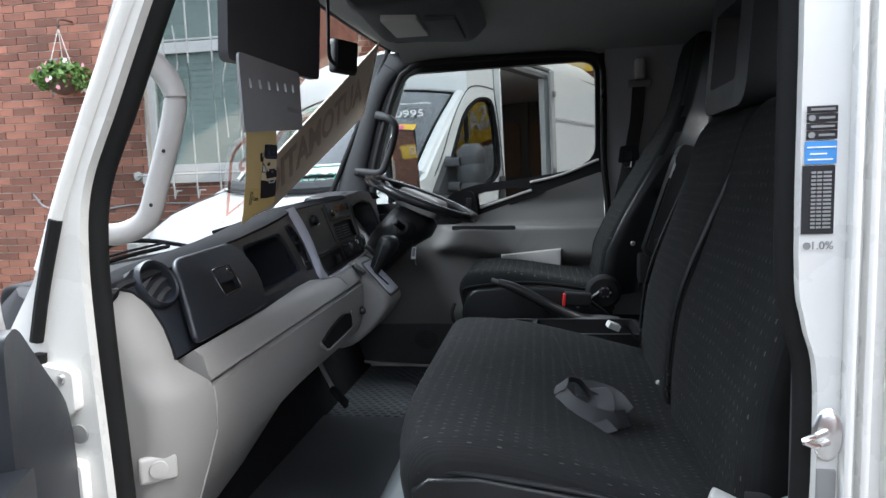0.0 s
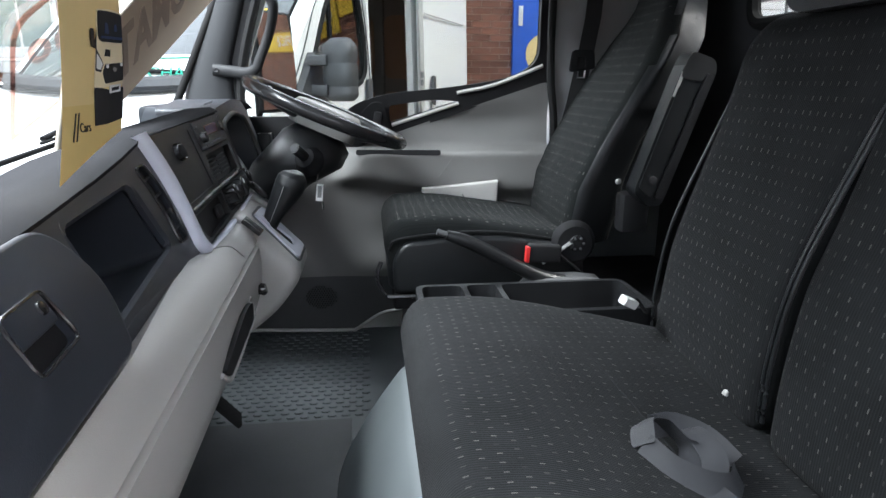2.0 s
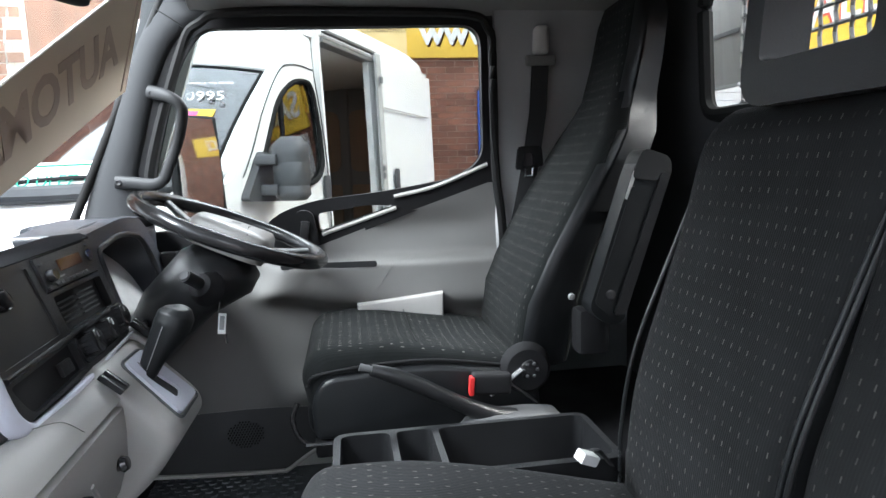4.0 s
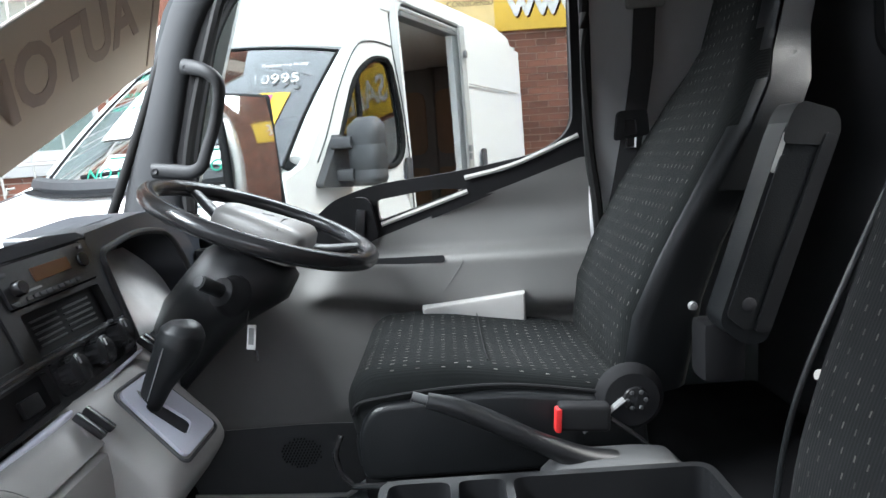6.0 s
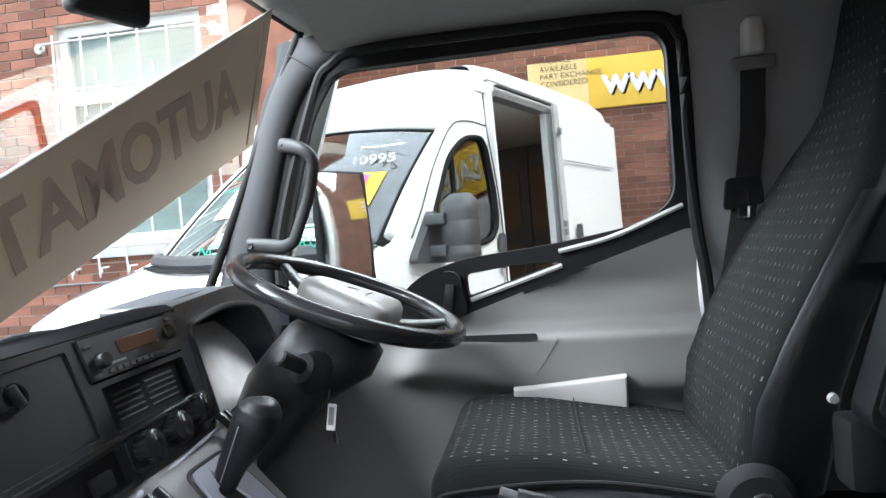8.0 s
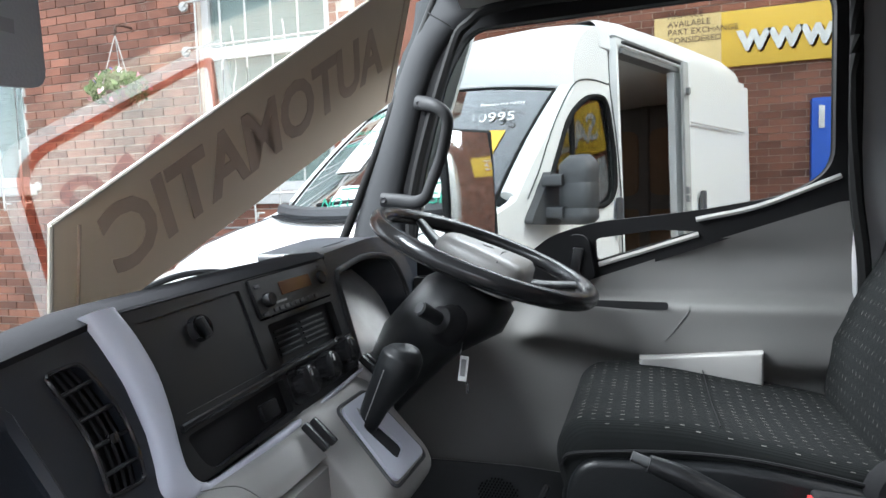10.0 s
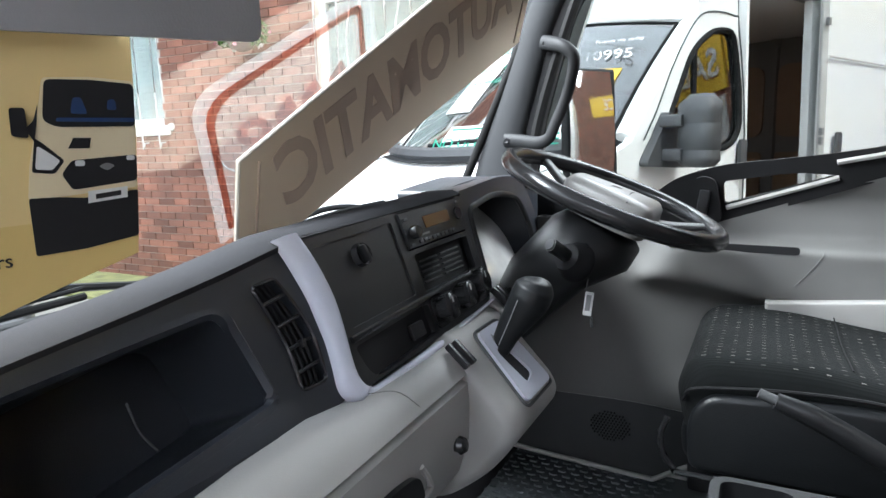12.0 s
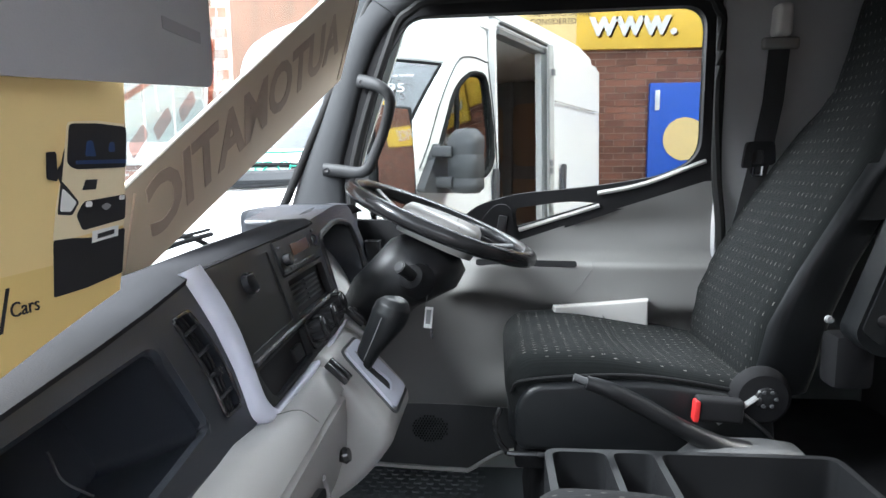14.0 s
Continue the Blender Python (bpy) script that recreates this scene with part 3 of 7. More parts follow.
words("lamp_percentage", "1.0%", 0.0125, pose(LX0 + 0.0185, LY, 1.557, 90), "greyink", lab, 0.0003)
part("lamp_sign", lathe([(0.0, 0.0005), (0.004, 0.0005), (0.004, 0)], pose(LX0 + 0.0035, LY, 1.557, 90), 16), "greyink", lab)

# passenger's grab bar on the front pillar
gb = thing("passenger_grab_bar", "pale grey moulded grab bar on the windscreen pillar", "grab handle")
part("bar", tube([(-0.275, 0.062, 1.845), (-0.240, 0.075, 1.838), (-0.205, 0.09, 1.79), (-0.208, 0.092, 1.745), (-0.240, 0.09, 1.65), (-0.262, 0.088, 1.598), (-0.305, 0.08, 1.578), (-0.35, 0.06, 1.588)], [0.015, 0.0165, 0.0165, 0.016, 0.016, 0.0165, 0.0165, 0.015], 12), "lightgrey", gb)
for x, y, z in ((-0.217, 0.075, 1.697), (-0.243, 0.074, 1.62)):
    part("screw_hole", lathe([(0.0, 0.0012), (0.0026, 0.001), (0.003, 0)], pose(x, y, z, 90), 10), "ink", gb)

# driver's grab handle
gh = thing("driver_grab_handle", "dark grey bolted grab handle on the windscreen pillar", "grab handle")
GT, GB = Vector((-0.318, 1.735, 1.911)), Vector((-0.416, 1.735, 1.691))
HB = [GT + Vector((-0.012, 0, 0.008)), GT + Vector((0.014, -0.014, 0.002)), GT + Vector((0.046, -0.030, -0.010)), GT + Vector((0.070, -0.036, -0.032)), GT + Vector((0.072, -0.036, -0.062)), GT + Vector((0.056, -0.036, -0.122)), GB + Vector((0.126, -0.036, 0.034)), GB + Vector((0.112, -0.034, 0.006)), GB + Vector((0.084, -0.026, -0.005)), GB + Vector((0.040, -0.012, -0.001)), GB + Vector((-0.012, 0, 0.004))]
part("bar", tube(HB, [0.017, 0.0165, 0.015, 0.0145, 0.014, 0.0135, 0.0135, 0.014, 0.015, 0.0165, 0.017], 14, 6, flat=0.62, up=(0, 1, 0)), "handle", gh)
for c in (GT, GB):
    part("bolt", lathe([(0.0, 0.001), (0.006, 0.003), (0.0075, 0.0)], Matrix.Translation(c + Vector((-0.002, -0.0145, 0.002))) @ pose(0, 0, 0, 90), 14), "ink", gh)

# ---------------------------------------------------------------- driver's door
dd = thing("driver_door", "closed grey-trimmed driver's door with a large window", "truck door")
WIN = rounded([(-0.365, 1.56), (-0.335, 1.74), (-0.262, 1.985), (-0.20, 2.078), (0.535, 2.088), (0.535, 1.722), (0.455, 1.676), (0.285, 1.648), (0.065, 1.628), (-0.03, 1.598), (-0.075, 1.56)], [0.01, 0.05, 0.05, 0.04, 0.06, 0.05, 0.05, 0.1, 0.05, 0.03, 0.01], 6)
QUA = rounded([(0.075, 1.542), (0.283, 1.604), (0.21, 1.610), (0.072, 1.592)], [0.01, 0.008, 0.03, 0.012], 4)
part("window_frame", plate(rounded([(-0.44, 1.46), (-0.40, 1.74), (-0.30, 2.02), (-0.215, 2.125), (0.585, 2.125), (0.585, 1.62), (0.54, 1.655), (0.085, 1.502), (-0.02, 1.46)], 0.02), [WIN, QUA], xz(1.752), 0.035), "matt", dd, "black window frame", 30)
for hole, name in ((WIN, "window_pane"), (QUA, "quarter_pane")):
    g = part(name, plate(hole, [], xz(1.772), 0.004), "glass", dd)
    g.visible_shadow = False
part("chrome_strip", tube([(0.08, 1.749, 1.535), (0.18, 1.749, 1.566), (0.285, 1.749, 1.599)], 0.006, 6), "lightgrey", dd)
part("waist_strip", tube([(0.28, 1.745, 1.63), (0.40, 1.747, 1.655), (0.545, 1.75, 1.71)], 0.006, 6), "lightgrey", dd)


def door_face(x, z):
    """Inner face of the door trim: depth y at a place; it swells at the armrest and hollows above it."""
    y = 1.742
    rise = lambda a, w: 1 / (1 + math.exp(-max(-40.0, min(40.0, a / w))))
    bow = rise(x + 0.085 - 0.55 * (z - 1.385), 0.016)
    y -= 0.062 * rise(z - (1.372 - 0.05 * rise(x - 0.1, 0.08)), 0.011) * rise(1.464 - z, 0.004) * bow
    y -= 0.010 * rise(1.39 - z, 0.02)
    y -= 0.020 * math.exp(-((x - 0.05) / 0.10) ** 2 - ((z - 1.10) / 0.05) ** 2)
    y += 0.028 * math.exp(-((x - 0.37) / 0.17) ** 2 - ((z - 1.545) / 0.045) ** 2)
    y += 0.022 * math.exp(-((x + 0.12) / 0.16) ** 2 - ((z - 1.20) / 0.16) ** 2)
    return y


def waist(x):
    return float(np.interp(x, [-0.46, -0.02, 0.085, 0.545, 0.60], [1.47, 1.47, 1.510, 1.660, 1.66]))


def door_sheet(x0, x1, z0, z1, nu, nv):
    return smooth_grid(lambda u, v: (x0 + (x1 - x0) * u, door_face(x0 + (x1 - x0) * u, z0(x0 + (x1 - x0) * u) * (1 - v) + z1(x0 + (x1 - x0) * u) * v),
                                     z0(x0 + (x1 - x0) * u) * (1 - v) + z1(x0 + (x1 - x0) * u) * v), nu, nv)


part("door_trim", door_sheet(-0.46, 0.565, lambda x: 1.06, waist, 90, 120), "grey", dd, "grey moulded door trim")
low = door_sheet(-0.46, 0.565, lambda x: float(np.interp(x, [-0.46, -0.05, 0.03, 0.565], [0.90, 0.885, 0.93, 1.0])), lambda x: 1.062, 40, 12)
for v in low.verts:
    v.co.y -= 0.006
part("kick_panel", low, "dkgrey", dd, "dark grey lower door panel")
part("sill_strip", tube([(-0.44, 1.712, 0.905), (-0.25, 1.710, 0.894), (-0.07, 1.708, 0.888), (-0.045, 1.706, 0.892), (0.03, 1.704, 0.94), (0.10, 1.704, 0.955)], 0.006, 8), "lightgrey", dd)
part("door_core", box(-0.46, 0.575, 1.765, 1.83, 0.80, 1.50, 0.01), "white", dd)
grille = [lathe([(0.0, 0.0), (0.0022, 0.0), (0.0022, 0.004)], pose(-0.20 + 0.008 * i + 0.004 * (j % 2), 1.7155, 0.965 + 0.007 * j, 90), 5) for i in range(12) for j in range(11) if ((i - 5.5) / 6) ** 2 + ((j - 5) / 5.5) ** 2 < 1]
part("speaker_grille", join(*grille), "matt", dd, smooth=0)
part("pull_slot", plate(rounded([(-0.03, 1.4505), (0.222, 1.4485), (0.222, 1.4645), (-0.03, 1.4665)], 0.007, 4), [], lambda u, v, d: (u, door_face(u, 1.450) - 0.004 + d, v), 0.003), "ink", dd)
part("trim_seam", tube([(x, door_face(x, z) - 0.001, z) for x, z in ((0.262, 1.458), (0.262, 1.448), (0.25, 1.43), (0.232, 1.405), (0.215, 1.385))], 0.0010, 6), "grey", dd)
part("door_pocket", rounded_run([(0.165, 1.30), (0.395, 1.305), (0.395, 1.374), (0.165, 1.352)], 1.650, 1.725, 0.008), "lightgrey", dd, "pale grey door pocket lip")
part("inner_handle", plate(rounded([(-0.03, 1.475), (0.075, 1.505), (0.058, 1.60), (0.02, 1.605), (-0.02, 1.56)], 0.02), [], xz(1.727), 0.03), "matt", dd, "black door release bezel")
part("release_lever", obox(pose(0.035, 1.722, 1.545, 0, 8, 0), 0.022, 0.012, 0.06, 0.004), "black", dd)

# driver's door mirror outside
dm = thing("door_mirror", "tall black truck door mirror on a steel arm", "mirror")
part("arm", tube([(-0.40, 1.86, 2.02), (-0.375, 2.06, 1.96), (-0.360, 2.02, 1.75), (-0.360, 2.02, 1.45), (-0.40, 1.86, 1.36)], 0.011, 8), "matt", dm)
mp = pose(-0.298, 2.05, 1.725, 0, -4.0, -37)
part("housing", obox(mp @ pose(-0.012, 0.012, 0, 0, 0, 0), 0.03, 0.175, 0.33, 0.012, 3), "matt", dm)
part("mirror_pane", smooth_grid(lambda u, v: mp @ Vector((0.021 - ((u - 0.5) ** 2 * 0.024 + (v - 0.5) ** 2 * 0.0961) / 1.7, 0.155 * (u - 0.5), 0.31 * (v - 0.5))), 12, 24), "mirror", dm, "slightly domed mirror glass")

# driver's seat belt
sb = thing("seat_belt", "black seat belt hanging from a grey pillar anchor", "seat belt")
part("anchor_cover", rounded_run(rounded([(0.672, 2.0), (0.712, 2.0), (0.712, 2.075), (0.676, 2.075)], 0.012), 1.690, 1.735, 0.012), "lightgrey", sb)
part("guide", obox(pose(0.692, 1.712, 1.985), 0.085, 0.018, 0.028, 0.008, 3), "grey", sb)
part("webbing", loft([[(0.692 + 0.0 * k - 0.024 + dx, 1.712 - dy, z), (0.692 + 0.024 + dx, 1.712 - dy, z), (0.692 + 0.024 + dx, 1.715 - dy, z), (0.692 - 0.024 + dx, 1.715 - dy, z)] for k, (dx, dy, z) in enumerate([(0, 0, 1.985), (-0.01, 0.004, 1.85), (-0.03, 0.012, 1.74), (-0.06, 0.02, 1.6), (-0.10, 0.03, 1.45), (-0.14, 0.04, 1.28)])]), "belt", sb)
part("tongue", plate(rounded([(0.612, 1.69), (0.69, 1.70), (0.685, 1.755), (0.62, 1.755)], 0.012), [rounded([(0.632, 1.70), (0.662, 1.703), (0.66, 1.735), (0.634, 1.735)], 0.006)], xz(1.69), 0.012), "matt", sb)
part("tongue_blade", tube([(0.640, 1.693, 1.70), (0.638, 1.693, 1.675), (0.658, 1.693, 1.675), (0.66, 1.693, 1.70)], 0.0028, 6, smooth=False), "chrome", sb)

# ---------------------------------------------------------------- dashboard
dash = thing("dashboard", "two-tone black and warm grey truck dashboard with a silver trim strip", "dashboard")
YB = [0.03, 0.145, 0.41, 0.73, 0.83, 1.24, 1.60]
XB = [-0.245, -0.222, -0.235, -0.272, -0.268, -0.258, -0.29]
ZB = [1.385, 1.400, 1.405, 1.412, 1.398, 1.405, 1.42]
YT = [0.03, 0.20, 0.46, 0.81, 1.20, 1.60]
XT = [-0.310, -0.305, -0.325, -0.342, -0.320, -0.335]
ZT = [1.556, 1.560, 1.563, 1.580, 1.602, 1.61]
W = 0.2


def bottom(y):
    return Vector((np.interp(y, YB, XB), y, np.interp(y, YB, ZB)))


def top(y):
    return Vector((np.interp(y, YT, XT), y, np.interp(y, YT, ZT)))


def face(y, v, d=0.0):
    """A point on the fascia: v from 0 (foot) to 0.2 (head), d metres proud."""
    b, t = bottom(y), top(y)
    k = t - b
    n = Vector((k.z, 0, -k.x)).normalized()
    return b + k * (v / W) + n * d


def face_pose(y, v, d=0.0):
    """Axes on the fascia: x along y, y up the face, z out of it."""
    k = (top(y) - bottom(y)).normalized()
    s = (face(y + 0.02, v) - face(y - 0.02, v)).normalized()
    n = s.cross(k).normalized()
    k = n.cross(s)
    return Matrix.Translation(face(y, v, d)) @ Matrix((s, k, n)).transposed().to_4x4()


def on_face(d0):
    return lambda u, v, d: face(u, v, d0 + d)


circle = lambda cy, cv, r, n=32: [(cy + r * math.cos(2 * math.pi * i / n), cv + r * math.sin(2 * math.pi * i / n)) for i in range(n)]
VY, VV, VR = 0.116, 0.123, 0.0315
TRAY = rounded([(0.435, 0.018), (0.722, 0.018), (0.695, 0.150), (0.455, 0.150)], [0.015, 0.02, 0.03, 0.02], 5)
SLIT = rounded([(0.757, 0.022), (0.799, 0.026), (0.805, 0.070), (0.796, 0.118), (0.776, 0.160), (0.738, 0.157), (0.751, 0.112), (0.760, 0.065)], [0.008, 0.008, 0.02, 0.02, 0.008, 0.008, 0.02, 0.02], 3)
fas_outer = rounded([(0.080, -0.006), (0.822, -0.004), (0.812, 0.200), (0.76, 0.193), (0.70, 0.186), (0.60, 0.178), (0.50, 0.172), (0.40, 0.166), (0.30, 0.160), (0.25, 0.156), (0.20, 0.152), (0.166, 0.150), (0.148, 0.159), (0.116, 0.163), (0.086, 0.158), (0.068, 0.149), (0.036, 0.146), (0.045, 0.133), (0.061, 0.126), (0.078, 0.105), (0.087, 0.074), (0.089, 0.039)], [0.006] + [0.002] * 16 + [0.003] + [0.01] * 4, 3)
# the outline follows the face's bends
fas = plate(fas_outer, [circle(VY, VV, VR), TRAY, SLIT], on_face(-0.012), 0.012)
part("passenger_fascia", fas, "navy", dash, "black moulded passenger fascia", 30)
# tray recess
tr = [[face(p[0], p[1], -0.006), face(p[0] * 0.97 + 0.017, p[1] * 0.92 + 0.007, -0.135)] for p in TRAY]
trb = loft([[a[0] for a in tr], [a[1] for a in tr]], True, False)
trb.verts.ensure_lookup_table()
trb.faces.new([trb.verts[i] for i in range(len(tr), 2 * len(tr))])
tray = part("open_tray", trb, "navy", dash, "deep black open tray")
part("tray_rim", tube([face(p[0], p[1], -0.0065) for p in TRAY], 0.0078, 6, 1, True, smooth=False), "navy", tray)
part("scuff_mark", tube([face(0.633, 0.095, -0.108), face(0.636, 0.06, -0.110), face(0.630, 0.034, -0.085)], 0.0014, 5), "dkgrey", tray, "pale scuff in the tray")
# round vent
VM = face_pose(VY, VV, 0.0) @ Matrix.Diagonal((0.9, 0.9, 0.9, 1))
vent = part("round_vent", lathe([(0.0435, -0.002), (0.0435, 0.009), (0.0405, 0.014), (0.0365, 0.012), (0.0335, 0.003), (0.032, -0.030), (0.0, -0.031)], VM, 40), "navy", dash, "round black air vent with tilted blades")
part("vent_well", lathe([(0.0, -0.016), (0.032, -0.016), (0.0325, -0.030), (0.0, -0.030)], VM, 28), "ink", vent)
for i, off in enumerate((-0.018, 0.0, 0.018)):
    wdt = 2 * math.sqrt(0.031 ** 2 - off ** 2)
    rows = [[VM @ pose(0, 0, -0.004, 0, 0, 22) @ Vector((wdt * k, off + 0.010 * c + 0.004 * (1 - (2 * k) ** 2), 0.008 - 0.016 * (c + 1) / 2 + e)) for c, e in ((-1, 0), (1, 0), (1, -0.002), (-1, -0.002))] for k in np.linspace(-0.5, 0.5, 9)]
    part("blade", loft(rows), "top", vent, "", 60)
# glovebox
GL = rounded([(0.126, 0.004), (0.398, 0.006), (0.415, 0.085), (0.398, 0.154), (0.170, 0.150)], [0.012, 0.012, 0.05, 0.03, 0.03], 6)
HR = rounded([(0.247, 0.054), (0.323, 0.056), (0.316, 0.112), (0.246, 0.111)], 0.010, 4)
bulge = lambda v: 0.009 * math.sin(min(max(v / 0.154, 0), 1) * math.pi)
gl = part("glovebox_lid", plate(GL, [HR], lambda u, v, d: face(u, v, 0.001 + d + (bulge(v) if d > 0.005 else 0)), 0.011), "navy", dash, "black glovebox lid with a recessed latch", 30)
part("lid_edge", tube([face(p[0], p[1], 0.006 + bulge(p[1])) for p in GL], 0.006, 12, 1, True, smooth=False), "navy", gl)
part("latch_recess", obox(face_pose(0.284, 0.083, 0.008), 0.080, 0.068, 0.006, 0.002), "matt", gl)
part("latch", obox(face_pose(0.281, 0.096, 0.015), 0.064, 0.030, 0.014, 0.005), "navy", gl)
part("latch_rim", tube([face(p[0], p[1], 0.0205) for p in HR], 0.0018, 6, 1, True, smooth=False), "gloss", gl)
part("lock", lathe([(0.0, 0.003), (0.006, 0.002), (0.0065, 0)], face_pose(0.300, 0.098, 0.022), 14), "gloss", gl)
# strip vent
sv = part("strip_vent", plate(SLIT, [], on_face(-0.03), 0.006), "matt", dash)
mid_l = lambda v: float(np.interp(v, [0.022, 0.065, 0.112, 0.157], [0.757, 0.760, 0.751, 0.738]))
mid_r = lambda v: float(np.interp(v, [0.026, 0.07, 0.118, 0.16], [0.799, 0.805, 0.796, 0.776]))
for i in range(4):
    v = 0.047 + i * 0.0295
    part("slat", tube([face(mid_l(v), v - 0.004, -0.004), face(mid_r(v), v + 0.003, -0.004)], 0.0022, 6, smooth=False), "black", sv)
for c in (0.2, 0.4, 0.6, 0.8):
    part("divider", tube([face(mid_l(v) * (1 - c) + mid_r(v) * c, v, -0.007) for v in (0.026, 0.06, 0.095, 0.13, 0.157)], 0.0019, 6), "matt", sv)
part("vent_frame", tube([face(p[0], p[1], 0.001) for p in SLIT], 0.0022, 6, 1, True, smooth=False), "gloss", sv)
part("thumb_wheel", obox(face_pose(0.783, 0.076, 0.0), 0.006, 0.01, 0.01, 0.002), "gloss", sv)
# top pad; its front edge falls towards the passenger's end
CREST_Y = [0.03, 0.12, 0.16, 0.20, 0.25, 0.30, 0.40, 0.50, 0.60, 0.70, 0.76, 0.82]
CREST_V = [0.140, 0.143, 0.146, 0.152, 0.156, 0.160, 0.166, 0.172, 0.178, 0.186, 0.193, 0.200]
TOPROWS = []
for y in [0.034, 0.038, 0.046, 0.058] + list(np.linspace(0.075, 1.235, 34)):
    t = face(y, float(np.interp(y, CREST_Y, CREST_V)), 0.0045)
    t.z -= 0.010 * max(0.0, (0.06 - y) / 0.03) ** 2
    fx = -0.60 + 0.20 * max(0.0, (0.36 - y) / 0.30) ** 2
    TOPROWS.append([(fx, y, t.z - 0.082), ((fx + t.x - 0.06) / 2, y, t.z - 0.034), (t.x - 0.06, y, t.z + 0.002), (t.x - 0.012, y, t.z + 0.005), (t.x + 0.002, y, t.z - 0.003), (t.x - 0.003, y, t.z - 0.016), (t.x - 0.05, y, t.z - 0.04), (fx, y, t.z - 0.10)])
part("top_pad", loft(TOPROWS), "pad", dash, "grey grained dashboard top", 60)
# silver strip
SIL_L = [(0.794, 0.203), (0.806, 0.165), (0.816, 0.12), (0.819, 0.08), (0.815, 0.04), (0.810, 0.008), (0.822, -0.009), (0.845, -0.015), (0.880, -0.019), (1.006, -0.012), (1.149, 0.002), (1.235, 0.011)]
SIL_R = [(0.832, 0.203), (0.845, 0.165), (0.853, 0.12), (0.851, 0.08), (0.846, 0.045), (0.845, 0.022), (0.850, 0.006), (0.860, -0.003), (0.880, -0.007), (1.007, -0.003), (1.149, 0.008), (1.235, 0.015)]
sil_l, sil_r = (curve_points([(a, b, 0) for a, b in rows], 6) for rows in (SIL_L, SIL_R))


def silver(u, w):
    """u along the strip, w across it; the edges turn down into the fascia."""
    i = min(len(sil_l) - 1, int(round(u * (len(sil_l) - 1))))
    c = min(max((w - 0.1) / 0.8, 0.0), 1.0)
    p = sil_l[i].lerp(sil_r[i], c)
    d = -0.004 if w < 0.05 or w > 0.95 else 0.006 + 0.008 * (1 - abs(2 * c - 1) ** 3) * (1.0 if u < 0.6 else 0.4)
    return face(p.x, p.y, d)


part("silver_strip", smooth_grid(silver, len(sil_l) - 1, 10), "silver", dash, "pale silver curved trim strip", 70)
# centre stack
CS = rounded([(0.842, -0.004), (1.235, 0.012), (1.230, 0.199), (0.828, 0.199)], [0.02, 0.01, 0.01, 0.004], 4)
CUB = rounded([(0.867, 0.070), (1.020, 0.075), (1.017, 0.184), (0.851, 0.180)], 0.004, 2)
BAY = rounded([(1.046, 0.072), (1.214, 0.074), (1.212, 0.129), (1.046, 0.129)], 0.005, 3)
RAD = rounded([(1.036, 0.136), (1.217, 0.136), (1.214, 0.194), (1.034, 0.194)], 0.004, 3)
DRW = rounded([(0.874, 0.001), (1.040, 0.012), (1.040, 0.057), (0.860, 0.048)], [0.022, 0.006, 0.006, 0.008], 4)
st = part("centre_panel", plate(CS, [CUB, BAY, RAD, DRW], on_face(-0.006), 0.010), "black", dash, "black centre panel", 30)
part("blank_cover", plate(CUB, [], on_face(-0.004), 0.005), "black", st)
part("cover_knob", lathe([(0.0, 0.003), (0.011, 0.003), (0.0125, 0.009), (0.015, 0.010), (0.0165, 0.0)], face_pose(0.932, 0.154, 0.0), 24), "gloss", st)
part("knob_grip", obox(face_pose(0.932, 0.154, 0.008) @ pose(0, 0, 0, 0, 0, 12), 0.006, 0.024, 0.016, 0.002), "black", st)
part("storage_bay", plate(BAY, [], on_face(-0.012), 0.004), "matt", st)
for i in range(5):
    for a, b in ((1.068, 1.122), (1.132, 1.192)):
        part("bay_rib", tube([face(a, 0.084 + i * 0.008, -0.007), face(b, 0.084 + i * 0.008, -0.007)], 0.0015, 6, smooth=False), "black", st)
part("stack_ridge", tube([face(0.856, 0.058, 0.006), face(1.03, 0.065, 0.007), face(1.228, 0.068, 0.006)], 0.0048, 8), "gloss", st)
dr = part("drawer", plate(DRW, [], on_face(-0.010), 0.004), "matt", st)
part("drawer_tab", obox(face_pose(1.003, 0.028, -0.003), 0.034, 0.022, 0.008, 0.003), "black", dr)
# radio
rad = thing("car_radio", "black single-slot car radio with a small display", "radio")
part("faceplate", plate(rounded([(1.037, 0.139), (1.215, 0.139), (1.212, 0.192), (1.034, 0.192)], 0.003, 2), [], on_face(-0.002), 0.010), "black", rad, "", 30)
part("display", obox(face_pose(1.129, 0.170, 0.0085), 0.075, 0.019, 0.002, 0.0006, 1), "amber", rad, "dim amber display")
part("volume_knob", lathe([(0.0, 0.011), (0.0085, 0.011), (0.010, 0.009), (0.0105, 0.0)], face_pose(1.058, 0.160, 0.007), 20), "gloss", rad)
part("tuning_ring", lathe([(0.008, 0.0025), (0.0105, 0.0025), (0.011, 0.0), (0.0078, 0.0)], face_pose(1.197, 0.168, 0.008), 20), "gloss", rad)
for i in range(9):
    part("preset_button", obox(face_pose(1.069 + i * 0.0125, 0.1445, 0.0085), 0.010, 0.006, 0.004, 0.001, 1), "dkgrey", rad)
for y, v in ((1.045, 0.181), (1.045, 0.143), (1.201, 0.185)):
    part("button", obox(face_pose(y, v, 0.0085), 0.011, 0.005, 0.004, 0.001, 1), "dkgrey", rad)
part("name_print", obox(face_pose(1.086, 0.1535, 0.0082), 0.026, 0.003, 0.0008, 0.0, 1), "greyink", rad)
